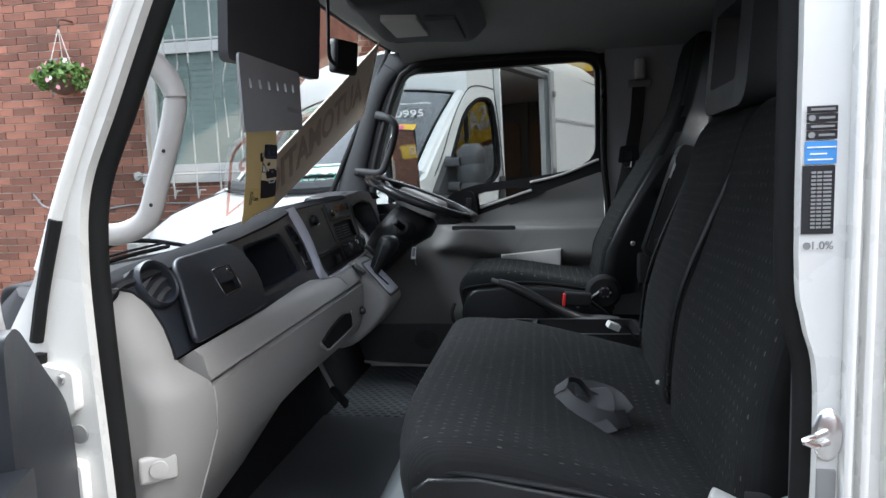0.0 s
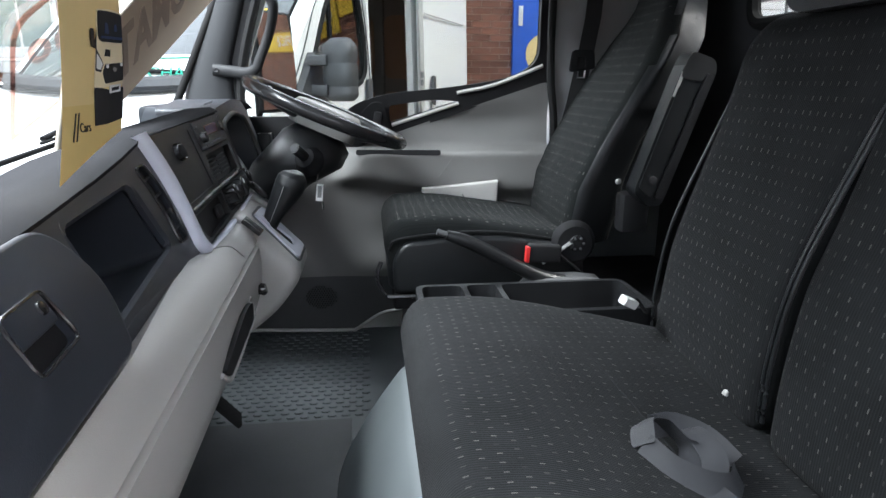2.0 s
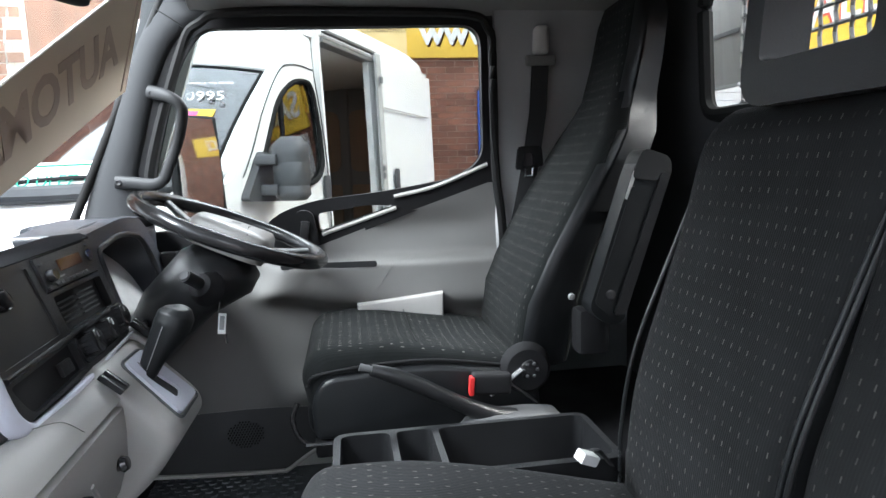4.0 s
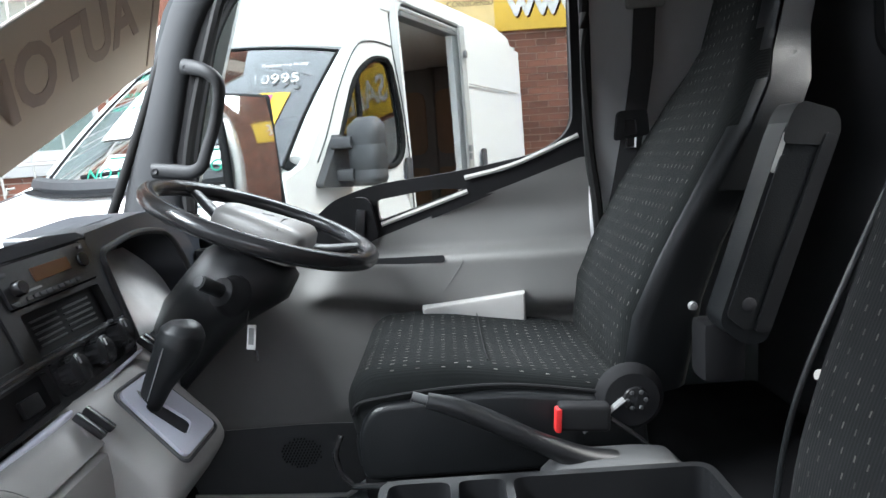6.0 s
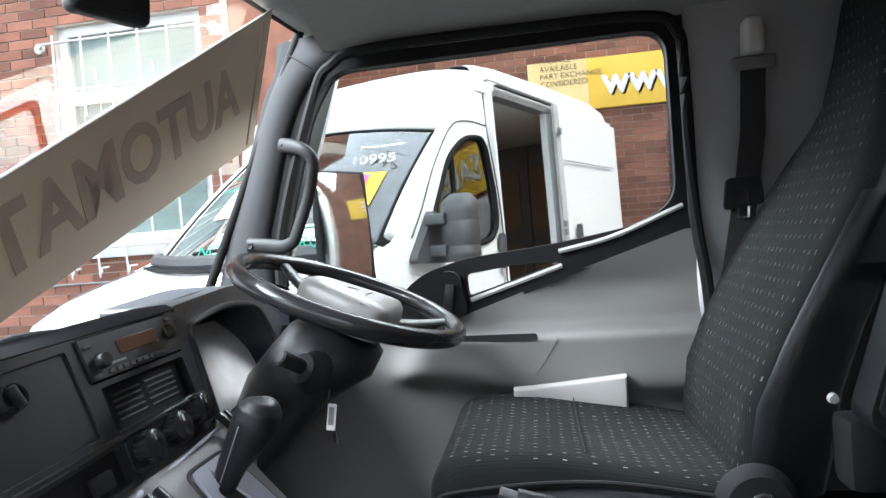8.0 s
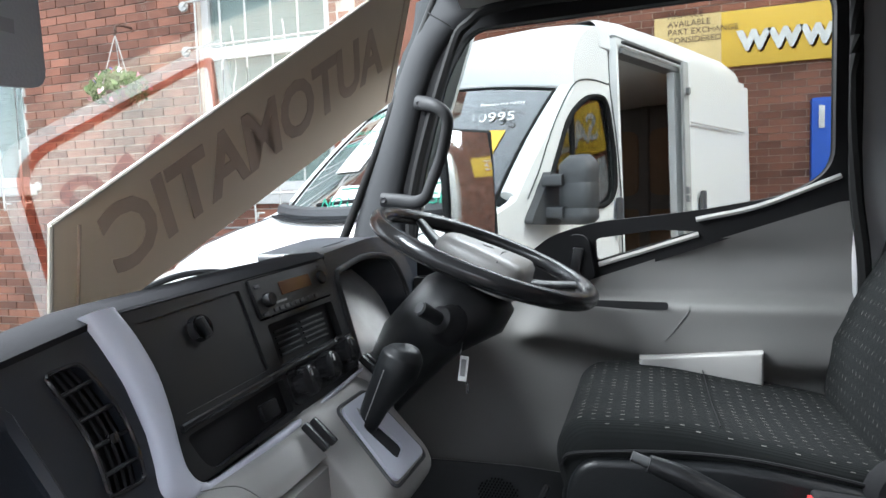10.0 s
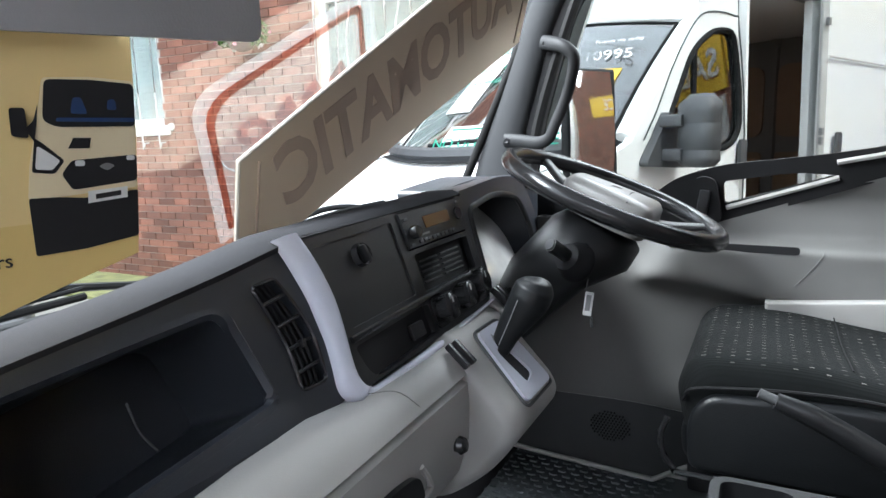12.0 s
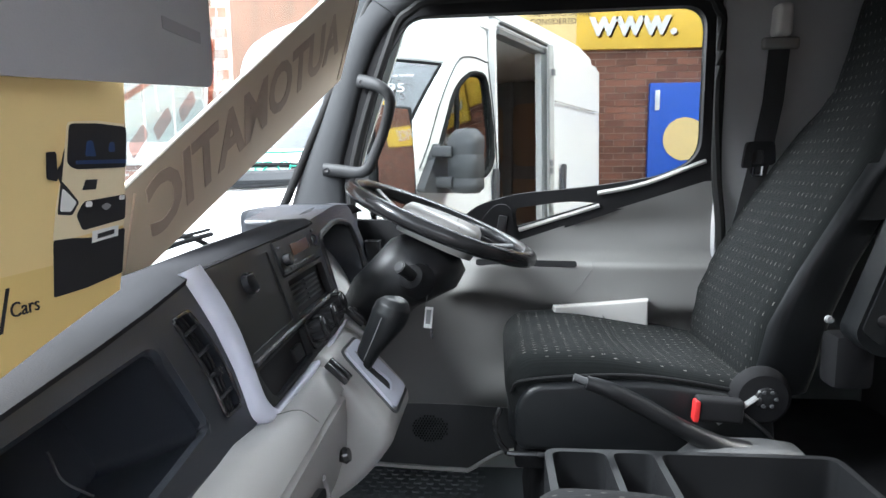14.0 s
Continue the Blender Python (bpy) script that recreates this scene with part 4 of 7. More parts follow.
# heater knobs
for i, (y, vk) in enumerate(((1.074, 0.040), (1.136, 0.044), (1.195, 0.052))):
    fm = face_pose(y, vk, 0.002)
    hk = part("heater_knob", lathe([(0.0, 0.024), (0.017, 0.024), (0.0195, 0.022), (0.021, 0.004), (0.024, 0.003), (0.0245, 0.0)], fm, 28), "gloss", dash, "black ribbed heater knob")
    for a in range(18):
        part("rib", obox(fm @ pose(0, 0, 0, 0, 0, a * 20) @ pose(0.0203, 0, 0.013), 0.002, 0.0022, 0.016, 0.0005, 1), "gloss", hk)
    part("pointer", obox(fm @ pose(0, 0.010, 0.0245), 0.003, 0.010, 0.001, 0.0003, 1), "whiteink" if i == 1 else "greyink", hk)
part("heater_bezel", plate(rounded([(1.046, 0.014), (1.232, 0.022), (1.230, 0.066), (1.046, 0.062)], 0.012), [], on_face(0.003), 0.004), "gloss", dash)
# lower panel
ZL = lambda y: float(np.interp(y, [0.03, 0.12, 0.45, 0.74, 1.0, 1.25], [0.97, 0.98, 1.03, 1.10, 1.14, 1.17]))
low_rows = []


def nose(y):
    """The crease below the padded roll."""
    p = Vector((-0.195 - 0.022 * (y - 0.12), y, 1.341 + 0.015 * (y - 0.12)))
    return p


for y in [0.122, 0.126, 0.132, 0.14, 0.2] + list(np.linspace(0.26, 1.22, 25)) + [1.235, 1.243]:
    b = bottom(y)
    n = nose(y)
    e = max(0.0, min(1.0, (0.125 - y) / 0.089))
    back = 0.055 * e ** 2.2
    fx = n.x - back
    zb = ZL(y)
    g = max(0.1, min(1.0, (y - 0.085) / 0.04))
    k = e ** 2.0
    nx = n.x - (n.x - b.x - 0.006) * k
    n.z += (b.z - 0.012 - n.z) * k
    pr = [(-0.47, b.z - 0.14), (b.x - 0.02, b.z - 0.02), (min(b.x + 0.004, nx - 0.004), max(b.z - 0.006, n.z)), ((b.x + nx) / 2 + 0.004 * g, max((b.z + n.z) / 2 + 0.013 * g, n.z + 0.003)), (nx - 0.006, n.z + 0.011 * g + 0.001), (nx, n.z + 0.004 * g),
          (nx - 0.010 * g, n.z - 0.0005), (nx - 0.010 * g, n.z - 0.005), (nx + 0.002 - 0.002 * e, n.z - 0.009),
          (fx + 0.004, 1.312), (fx + 0.002, 1.262), (fx - 0.016, 1.205), (fx - 0.03 - 0.06 * (1 - e), 1.235 * 0.45 + zb * 0.55), (fx - 0.055 - 0.075 * (1 - e), zb + 0.015), (fx - 0.07 - 0.08 * (1 - e), zb), (-0.47, zb)]
    low_rows.append([(px, y, pz) for px, pz in pr])
part("lower_panel", loft(low_rows), "beige", dash, "warm grey lower dashboard panel", 50)
part("pad_joint", tube([(bottom(0.84).x + 0.006, 0.84, bottom(0.84).z - 0.004), ((bottom(0.84).x + nose(0.9).x) / 2 + 0.006, 0.875, (bottom(0.84).z + nose(0.9).z) / 2 + 0.014), (nose(0.9).x - 0.004, 0.90, nose(0.9).z + 0.011)], 0.0006, 6), "grey", dash)
# passenger end of the panel: rises beside the fascia
end_y = lambda v: float(np.interp(v, [-0.012, 0.0, 0.05, 0.085, 0.102, 0.124, 0.137, 0.16], [0.082, 0.083, 0.089, 0.085, 0.079, 0.063, 0.040, 0.031]))
END = []
for z in [0.985, 1.05, 1.10, 1.15, 1.205, 1.262, 1.30, 1.318, 1.330, 1.338, 1.346, 1.356, 1.368, 1.38, 1.392] + list(np.linspace(1.402, 1.503, 13)):
    if z < 1.40:
        k = max(0.0, min(1.0, (z - 1.330) / 0.065))
        k = k * k * (3 - 2 * k)
        px = float(np.interp(z, [0.98, 1.05, 1.15, 1.205, 1.262, 1.312, 1.34, 1.40], [-0.275, -0.262, -0.232, -0.211, -0.1935, -0.1915, -0.194, -0.196]))
        e = face(end_y(0.0), 0.0, 0.003)
        a = Vector((px + (e.x - px) * k, 0.123 + (e.y - 0.123) * k, z))
    else:
        v = (z - 1.395) / 0.16 * 0.2
        a = face(end_y(v), v, 0.003)
        a.z = z
    ring = [Vector((-0.42, 0.030, a.z)), Vector((-0.36, 0.0285, a.z))]
    ring += [Vector((a.x - 0.060 * (1 - math.sin(q)), 0.029 + (a.y - 0.029) * (1 - math.cos(q)), a.z)) for q in np.linspace(0.0, math.pi / 2, 12)]
    ring += [Vector((a.x - 0.014, a.y + 0.001, a.z)), Vector((-0.42, a.y, a.z))]
    END.append(ring)
part("end_cap", loft(END), "beige", dash, "", 60)
part("end_edge", tube([face(end_y(v) + 0.001, v, 0.0015) for v in np.linspace(-0.008, 0.134, 14)], 0.003, 8), "matt", dash)
part("seam", tube([(-0.1935, 0.1225, 1.334), (-0.1905, 0.1225, 1.305), (-0.1925, 0.1225, 1.262), (-0.2105, 0.1225, 1.205), (-0.240, 0.1225, 1.12), (-0.262, 0.1225, 1.05)], 0.0014, 6, smooth=False), "lightgrey", dash)
part("trim_clip", lathe([(0.0, 0.003), (0.009, 0.002), (0.0095, 0.0)], pose(-0.268, 0.033, 1.338, 90, 0, 14), 18), "beige", dash)
ck = part("catch_plate", obox(pose(-0.240, 0.036, 1.238, 0, 0, 38), 0.052, 0.008, 0.040, 0.006, 3), "lightgrey", dash, "pale grey square cover plate")
part("catch_disc", lathe([(0.0, 0.004), (0.012, 0.003), (0.013, 0.0)], pose(-0.2375, 0.0325, 1.238, 90, 0, 38), 20), "lightgrey", ck)
part("panel_slot", plate(rounded([(0.630, 0.066), (0.680, 0.036), (0.890, 0.044), (0.868, 0.086), (0.80, 0.098), (0.70, 0.084)], [0.008, 0.012, 0.010, 0.02, 0.04, 0.03], 5), [], lambda u, v, d: (nose(u).x - 0.001 + d + 0.12 * (v - 0.05), u, 1.205 + v), 0.008), "matt", dash, "black open pocket", 30)
part("slot_lip", tube([(nose(u).x + 0.003, u, z) for u, z in ((0.622, 1.270), (0.650, 1.252), (0.684, 1.238), (0.79, 1.241), (0.898, 1.248), (0.905, 1.262), (0.884, 1.292))], 0.0045, 8), "beige", dash)
hook = part("bag_hook", lathe([(0.0, 0.026), (0.010, 0.025), (0.013, 0.018), (0.009, 0.012), (0.007, 0.0)], pose(-0.222, 0.99, 1.268, 0, 75, 0), 18), "gloss", dash, "black bag hook")
part("hook_base", lathe([(0.0, 0.004), (0.018, 0.003), (0.020, 0.0)], pose(-0.232, 0.985, 1.262, 0, 75, 0), 20), "gloss", hook)
# gear selector housing
part("selector_housing", rounded_run(rounded([(-0.32, 1.415), (-0.246, 1.408), (-0.146, 1.300), (-0.138, 1.272), (-0.185, 1.205), (-0.27, 1.14), (-0.36, 1.14)], [0.01, 0.02, 0.02, 0.03, 0.06, 0.04, 0.0], 5), 1.035, 1.245, 0.022), "beige", dash, "warm grey gear selector housing", 60)
SL = Vector((-0.100, 0, 0.108)).normalized()
SN = Vector((0.108, 0, 0.100)).normalized()


def slope(u, v, d=0.0):
    """A point on the selector slope: u across, v up the slope from its foot."""
    return Vector((-0.146, u, 1.300)) + SL * v + SN * d


gp = part("selector_plate", plate(rounded([(1.118, 0.002), (1.228, 0.002), (1.215, 0.128), (1.128, 0.128)], 0.014), [rounded([(1.155, 0.022), (1.190, 0.030), (1.172, 0.095), (1.140, 0.090)], 0.01)], lambda u, v, d: slope(u - 0.022, v, 0.001 + d), 0.005), "silver", dash, "silver gear selector plate")
part("plate_rim", tube([slope(p[0] - 0.022, p[1], 0.001) for p in rounded([(1.112, -0.004), (1.234, -0.004), (1.22, 0.132), (1.122, 0.132)], 0.016)], 0.0025, 6, 1, True, smooth=False), "dkgrey", gp)
part("gate_slot", plate(rounded([(1.150, 0.018), (1.195, 0.026), (1.176, 0.10), (1.136, 0.095)], 0.01), [], lambda u, v, d: slope(u - 0.022, v, -0.004 + d), 0.0055), "ink", gp)
part("arrow_mark", plate([(1.135, 0.104), (1.148, 0.104), (1.1415, 0.116)], [], lambda u, v, d: slope(u - 0.004, v, 0.006 + d), 0.0006), "greyink", gp, smooth=0)
for y in (1.022, 1.043):
    part("switch", obox(pose(-0.222, y, 1.389) @ pose(0, 0, 0, 0, 42, 0), 0.044, 0.010, 0.010, 0.003), "gloss", dash, "small black rocker switch")
for y in (1.232, 1.247):
    part("switch", obox(pose(-0.240, y, 1.425) @ pose(0, 0, 0, 0, 42, 0), 0.042, 0.011, 0.012, 0.003), "gloss", dash, "small black rocker switch")
part("switch_ledge", rounded_run(rounded([(-0.34, 1.43), (-0.27, 1.432), (-0.215, 1.395), (-0.21, 1.34), (-0.32, 1.34)], 0.015), 1.225, 1.262, 0.01), "beige", dash)
# gear lever
gear = thing("gear_lever", "black leather gear lever in a silver gate", "gear lever")
part("stem", tube([(-0.224, 1.138, 1.325), (-0.211, 1.144, 1.358)], 0.0075, 10, smooth=False), "matt", gear)
part("grip", tube([(-0.216, 1.142, 1.346), (-0.207, 1.146, 1.366), (-0.194, 1.150, 1.394), (-0.177, 1.156, 1.422), (-0.164, 1.161, 1.444), (-0.156, 1.164, 1.462), (-0.152, 1.165, 1.474), (-0.151, 1.165, 1.480)], [0.0135, 0.0165, 0.0205, 0.0275, 0.0325, 0.0315, 0.0220, 0.003], 18, 6), "vinyl", gear, "stitched black leather grip")
part("stitching", tube([(-0.203, 1.1285, 1.376), (-0.187, 1.1275, 1.412), (-0.171, 1.1285, 1.450)], 0.0008, 6), "greyink", gear)

# ---------------------------------------------------------------- instrument binnacle
binn = thing("instrument_binnacle", "black hooded instrument binnacle with a glossy gauge lens", "instrument panel")
BO = rounded([(1.238, 1.390), (1.570, 1.415), (1.595, 1.52), (1.56, 1.612), (1.45, 1.622), (1.238, 1.605)], [0.01, 0.02, 0.04, 0.03, 0.1, 0.01], 5)
BI = rounded([(1.252, 1.408), (1.50, 1.425), (1.535, 1.50), (1.51, 1.575), (1.40, 1.592), (1.258, 1.572)], [0.015, 0.02, 0.03, 0.03, 0.1, 0.02], 5)
lean = lambda z: -0.268 - (z - 1.41) * 0.30
part("hood", plate(BO, [BI], lambda u, v, d: (lean(v) - 0.12 + d, u, v), 0.125), "navy", binn, "black binnacle hood", 30)
part("hood_lip", tube([(lean(p[1]) + 0.005, p[0], p[1]) for p in BI], 0.006, 8, 1, True, smooth=False), "black", binn)
part("hood_top", loft([[(-0.60, y, 1.520), (-0.49, y, 1.566 + 0.004 * k), (-0.40, y, 1.596 + 0.010 * k), (-0.36, y, 1.604 + 0.014 * k), (-0.325, y, 1.600 + 0.014 * k), (-0.335, y, 1.585), (-0.60, y, 1.49)] for y, k in zip(np.linspace(1.235, 1.72, 10), (-0.1, 0.35, 0.75, 1, 1.1, 1.1, 1, 0.7, 0, -1))]), "pad", binn, "", 60)
part("bowl", plate(rect(1.25, 1.54, 1.41, 1.60, 0.02), [], lambda u, v, d: (-0.43 + d, u, v), 0.008), "matt", binn)
# pale colour imitates glare on the lens
part("gauge_lens", smooth_grid(lambda u, v: (-0.290 - 0.12 * v, 1.250 + 0.285 * u, 1.404 + 0.145 * v + 0.012 * math.sin(v * math.pi)), 8, 8), "screen", binn, "glossy instrument lens, its reflected light put into a near-white colour")
part("side_cheek", box(-0.60, -0.34, 1.575, 1.74, 1.40, 1.60, 0.02), "navy", binn)
part("switch_holder", plate(rect(-0.012, 0.022, -0.018, 0.018, 0.004), [rect(-0.007, 0.017, -0.013, 0.013, 0.003)], lambda u, v, d: (-0.275 + v, 1.585 + u, 1.475 + d), 0.05), "black", binn)

# ---------------------------------------------------------------- steering wheel and column
sw = thing("steering_wheel", "worn black steering wheel with a four-spoke hub", "steering wheel")
WC = Vector((-0.092, 1.405, 1.588))
WM = Matrix.Translation(WC) @ Matrix.Rotation(radians(22.5), 4, "Y")
part("rim", tube([WM @ Vector((0.196 * math.cos(a), 0.196 * math.sin(a), 0)) for a in np.linspace(0, 2 * math.pi, 48, endpoint=False)], 0.0155, 14, 1, True, up=WM.to_3x3() @ Vector((0, 0, 1)), smooth=False), "gloss", sw, "glossy worn black rim")
part("hub_pad", loft([[WM @ Vector((x * k, y * k, h)) for x, y in rounded([(-0.085, -0.05), (0.035, -0.08), (0.09, -0.075), (0.09, 0.075), (0.035, 0.08), (-0.085, 0.05)], 0.03, 4)] for k, h in ((0.95, -0.045), (1.0, -0.02), (0.97, 0.002), (0.88, 0.012), (0.5, 0.016), (0.05, 0.017))]), "hub", sw, "dark grey hub pad", 60)
for a in (28, -28, 152, -152):
    d = Vector((math.cos(radians(a)), math.sin(radians(a)), 0))
    part("spoke", tube([WM @ (d * 0.06 + Vector((0, 0, -0.03))), WM @ (d * 0.12 + Vector((0, 0, -0.022))), WM @ (d * 0.19)], [0.022, 0.017, 0.012], 10, flat=0.5, up=WM.to_3x3() @ Vector((0, 0, 1))), "black", sw)
part("badge", loft([[WM @ Vector((0.012 * math.cos(a) * k, 0.012 * math.sin(a) * k, h)) for a in np.linspace(0, 2 * math.pi, 3, endpoint=False)] for k, h in ((1, 0.016), (1, 0.0185))]), "steelgrey", sw)
part("pad_seam", tube([WM @ Vector((0.04, -0.076, 0.010)), WM @ Vector((0.03, 0, 0.017)), WM @ Vector((0.04, 0.076, 0.010))], 0.001, 6), "matt", sw)
col = thing("steering_column", "black plastic steering column shroud with stalks", "steering column")
AX = WM.to_3x3() @ Vector((0, 0, 1))
ringc = lambda c, w, h, ay: [c + Vector((0, 1, 0)) * w * math.cos(t) + ay * h * math.sin(t) for t in np.linspace(0, 2 * math.pi, 20, endpoint=False)]
ay = Vector((0, 1, 0)).cross(AX).normalized()
fwd = Vector((-0.62, -0.02, -0.78))
part("shroud", loft([ringc(WC - AX * 0.05, 0.055, 0.06, ay), ringc(WC - AX * 0.075, 0.085, 0.085, ay), ringc(WC - AX * 0.11 + Vector((-0.01, -0.01, 0)), 0.095, 0.09, ay), ringc(WC + fwd * 0.19, 0.085, 0.075, ay), ringc(WC + fwd * 0.27, 0.065, 0.06, ay), ringc(WC + fwd * 0.34, 0.05, 0.05, ay), ringc(WC + fwd * 0.62, 0.045, 0.045, ay)]), "black", col, "black shroud", 60)
part("stalk_boot", lathe([(0.036, 0.0), (0.034, 0.012), (0.027, 0.02), (0.024, 0.032), (0.016, 0.036), (0.0, 0.037)], Matrix.Translation((-0.130, 1.312, 1.478)) @ Vector((-0.35, -0.82, 0.45)).to_track_quat("Z", "Y").to_matrix().to_4x4(), 22), "matt", col)
part("stalk", tube([(-0.135, 1.295, 1.487), (-0.146, 1.270, 1.503), (-0.158, 1.248, 1.518)], [0.012, 0.0115, 0.0125], 14), "black", col)
part("stalk_cap", lathe([(0.0, 0.002), (0.0095, 0.0015), (0.010, 0.0)], Matrix.Translation((-0.1582, 1.2475, 1.5185)) @ Vector((-0.4, -0.75, 0.55)).to_track_quat("Z", "Y").to_matrix().to_4x4(), 16), "darkgrey2", col)
part("shroud_screw", lathe([(0.0, 0.001), (0.006, 0.002), (0.008, 0.0)], Matrix.Translation(WC - AX * 0.09 + Vector((0.01, -0.092, 0))) @ pose(0, 0, 0, 90), 14), "gloss", col)
part("right_stalk", tube([(-0.10, 1.48, 1.50), (-0.12, 1.55, 1.52), (-0.13, 1.62, 1.535)], 0.010, 10), "matt", col)
ky = thing("key_tag", "small white paper tag hanging from the ignition key", "key tag")
part("tag", obox(pose(-0.113, 1.325, 1.403, 0, 14, 70), 0.002, 0.018, 0.042, 0.001, 1), "whiteink", ky)
part("string", tube([(-0.118, 1.326, 1.427), (-0.115, 1.335, 1.45)], 0.001, 6, smooth=False), "steelgrey", ky)
part("print_bar", obox(pose(-0.1128, 1.3235, 1.405, 0, 14, 70), 0.001, 0.010, 0.028, 0.0, 1), "greyink", ky)
part("key", tube([(-0.107, 1.323, 1.380), (-0.106, 1.323, 1.362)], 0.003, 6, smooth=False), "chrome", ky)

# ---------------------------------------------------------------- seats
def sag(amount, cx, cy, rx, ry):
    """A soft hollow in an upholstered top."""
    def warp(p):
        k = math.exp(-((p.x - cx) / rx) ** 2 - ((p.y - cy) / ry) ** 2)
        return Vector((p.x, p.y, p.z - amount * k + 0.0025 * noise.noise(p * 9)))
    return warp


bench = thing("passenger_bench", "two-person dark patterned cloth bench seat", "bench seat")
BP = rounded([(0.075, 1.09), (0.055, 1.215), (0.085, 1.268), (0.20, 1.272), (0.42, 1.235), (0.66, 1.165), (0.68, 1.06), (0.12, 1.06)], [0.03, 0.05, 0.035, 0.06, 0.1, 0.03, 0.02, 0.02], 5)
SAG0 = sag(0.072, 0.48, 0.45, 0.22, 0.33)


def BSAG(p):
    """The cushion's hollow, and its front edge drawn back towards the door."""
    q = SAG0(p)
    k = max(0.0, (0.42 - p.y) / 0.34) ** 2 * max(0.0, (0.60 - p.x) / 0.55)
    return Vector((q.x + 0.055 * k, q.y, q.z))




def bench_top(x, y):
    return BSAG(Vector((x, y, float(np.interp(x, [0.085, 0.20, 0.42, 0.66], [1.266, 1.270, 1.233, 1.165]))))).z


part("cushion", rounded_run(BP, 0.085, 0.958, 0.045, 6, BSAG), "fab_h", bench, "dark patterned cloth cushion", 60)
part("cushion_seam", tube([(0.46 - 0.20 * (y - 0.285), y, bench_top(0.46 - 0.20 * (y - 0.285), y)) for y in np.linspace(0.13, 0.92, 22)], 0.0022, 6), "matt", bench)
part("edge_piping", tube([(0.135, 0.096, 1.218), (0.22, 0.086, 1.222), (0.42, 0.086, 1.192), (0.64, 0.090, 1.125)], 0.0045, 8), "vinyl", bench)
part("cushion_border", rounded_run([(0.135, 1.085), (0.125, 1.195), (0.15, 1.215), (0.22, 1.220), (0.42, 1.190), (0.655, 1.120), (0.66, 1.08)], 0.078, 0.10, 0.006), "vinyl", bench, "black vinyl cushion side", 60)
part("cushion_base", box(0.10, 0.66, 0.095, 0.95, 1.0, 1.075, 0.01), "vinyl", bench)
part("riser", rounded_run(rounded([(-0.075, FLOOR), (-0.055, 0.93), (0.0, 1.03), (0.065, 1.12), (0.64, 1.07), (0.64, FLOOR)], [0.01, 0.05, 0.08, 0.02, 0.02, 0.02], 5), 0.10, 0.97, 0.03), "greyvinyl", bench, "grey seat riser")


def backrest(y0, y1, top_z):
    prof = rounded([(0.575, 1.13), (0.578, 1.25), (0.598, 1.38), (0.665, 1.56), (0.728, top_z - 0.03), (0.760, top_z), (0.815, top_z - 0.015), (0.80, 1.55), (0.72, 1.15)], [0.03, 0.08, 0.08, 0.1, 0.04, 0.04, 0.04, 0.1, 0.03], 4)
    return rounded_run(prof, y0, y1, 0.04, 6, lambda p: Vector((p.x + 0.010 * math.exp(-((p.y - (y0 + y1) / 2) / 0.1) ** 2 - ((p.z - 1.5) / 0.2) ** 2) + 0.002 * noise.noise(p * 9), p.y, p.z)))


part("middle_backrest", backrest(0.588, 0.958, 1.785), "fab_v", bench, "dark patterned cloth backrest", 60)
part("outer_backrest", backrest(0.085, 0.578, 1.785), "fab_v", bench, "dark patterned cloth backrest", 60)
for y in (0.588, 0.578, 0.955):
    part("piping", tube([(0.580, y, 1.17), (0.582, y, 1.27), (0.605, y, 1.40), (0.668, y, 1.56), (0.728, y, 1.70)], 0.0035, 8), "vinyl", bench)
part("backrest_hinge", box(0.60, 0.70, 0.955, 0.985, 1.14, 1.22, 0.01), "matt", bench)

hr = thing("head_restraint", "black open-framed head restraint on the middle seat", "head restraint")
part("frame_pad", plate(rounded([(0.553, 1.774), (0.864, 1.774), (0.858, 2.06), (0.560, 2.06)], 0.056, 8), [rounded([(0.634, 1.832), (0.826, 1.832), (0.822, 2.0), (0.638, 2.0)], 0.015, 4)], lambda u, v, d: (0.715 + d + 0.08 * (v - 1.79), u, v), 0.075), "leather", hr, "black padded frame", 60)
for y in (0.63, 0.78):
    part("post", tube([(0.765, y, 1.73), (0.766, y, 1.79)], 0.006, 8, smooth=False), "matt", hr)

ds = thing("driver_chair", "high-backed dark patterned cloth driver's seat", "driver's seat")
DP = rounded([(0.055, 1.19), (0.035, 1.285), (0.065, 1.335), (0.20, 1.345), (0.36, 1.32), (0.54, 1.285), (0.56, 1.20)], [0.02, 0.05, 0.04, 0.06, 0.08, 0.03, 0.02], 5)
DY0, DY1 = 1.295, 1.712
part("cushion", rounded_run(DP, DY0, DY1, 0.04, 6, sag(0.014, 0.32, 1.5, 0.2, 0.14)), "fab_hd", ds, "dark patterned cloth cushion", 60)
part("cushion_skirt", rounded_run(rounded([(0.05, 1.145), (0.045, 1.21), (0.07, 1.245), (0.30, 1.25), (0.55, 1.225), (0.55, 1.15)], 0.025), DY0 + 0.01, DY1 + 0.008, 0.03), "vinyl", ds, "black vinyl skirt", 60)
part("cushion_side", rounded_run(rounded([(0.062, 1.150), (0.058, 1.235), (0.085, 1.282), (0.30, 1.296), (0.54, 1.262), (0.55, 1.15)], [0.02, 0.03, 0.04, 0.06, 0.03, 0.02], 5), DY0 - 0.014, DY0 + 0.03, 0.012), "vinyl", ds, "black vinyl cushion side", 60)
part("side_seam", tube([(0.050, DY0 + 0.006, 1.262), (0.085, DY0 - 0.006, 1.292), (0.30, DY0 - 0.006, 1.304), (0.54, DY0 - 0.006, 1.268)], 0.003, 6), "matt", ds)
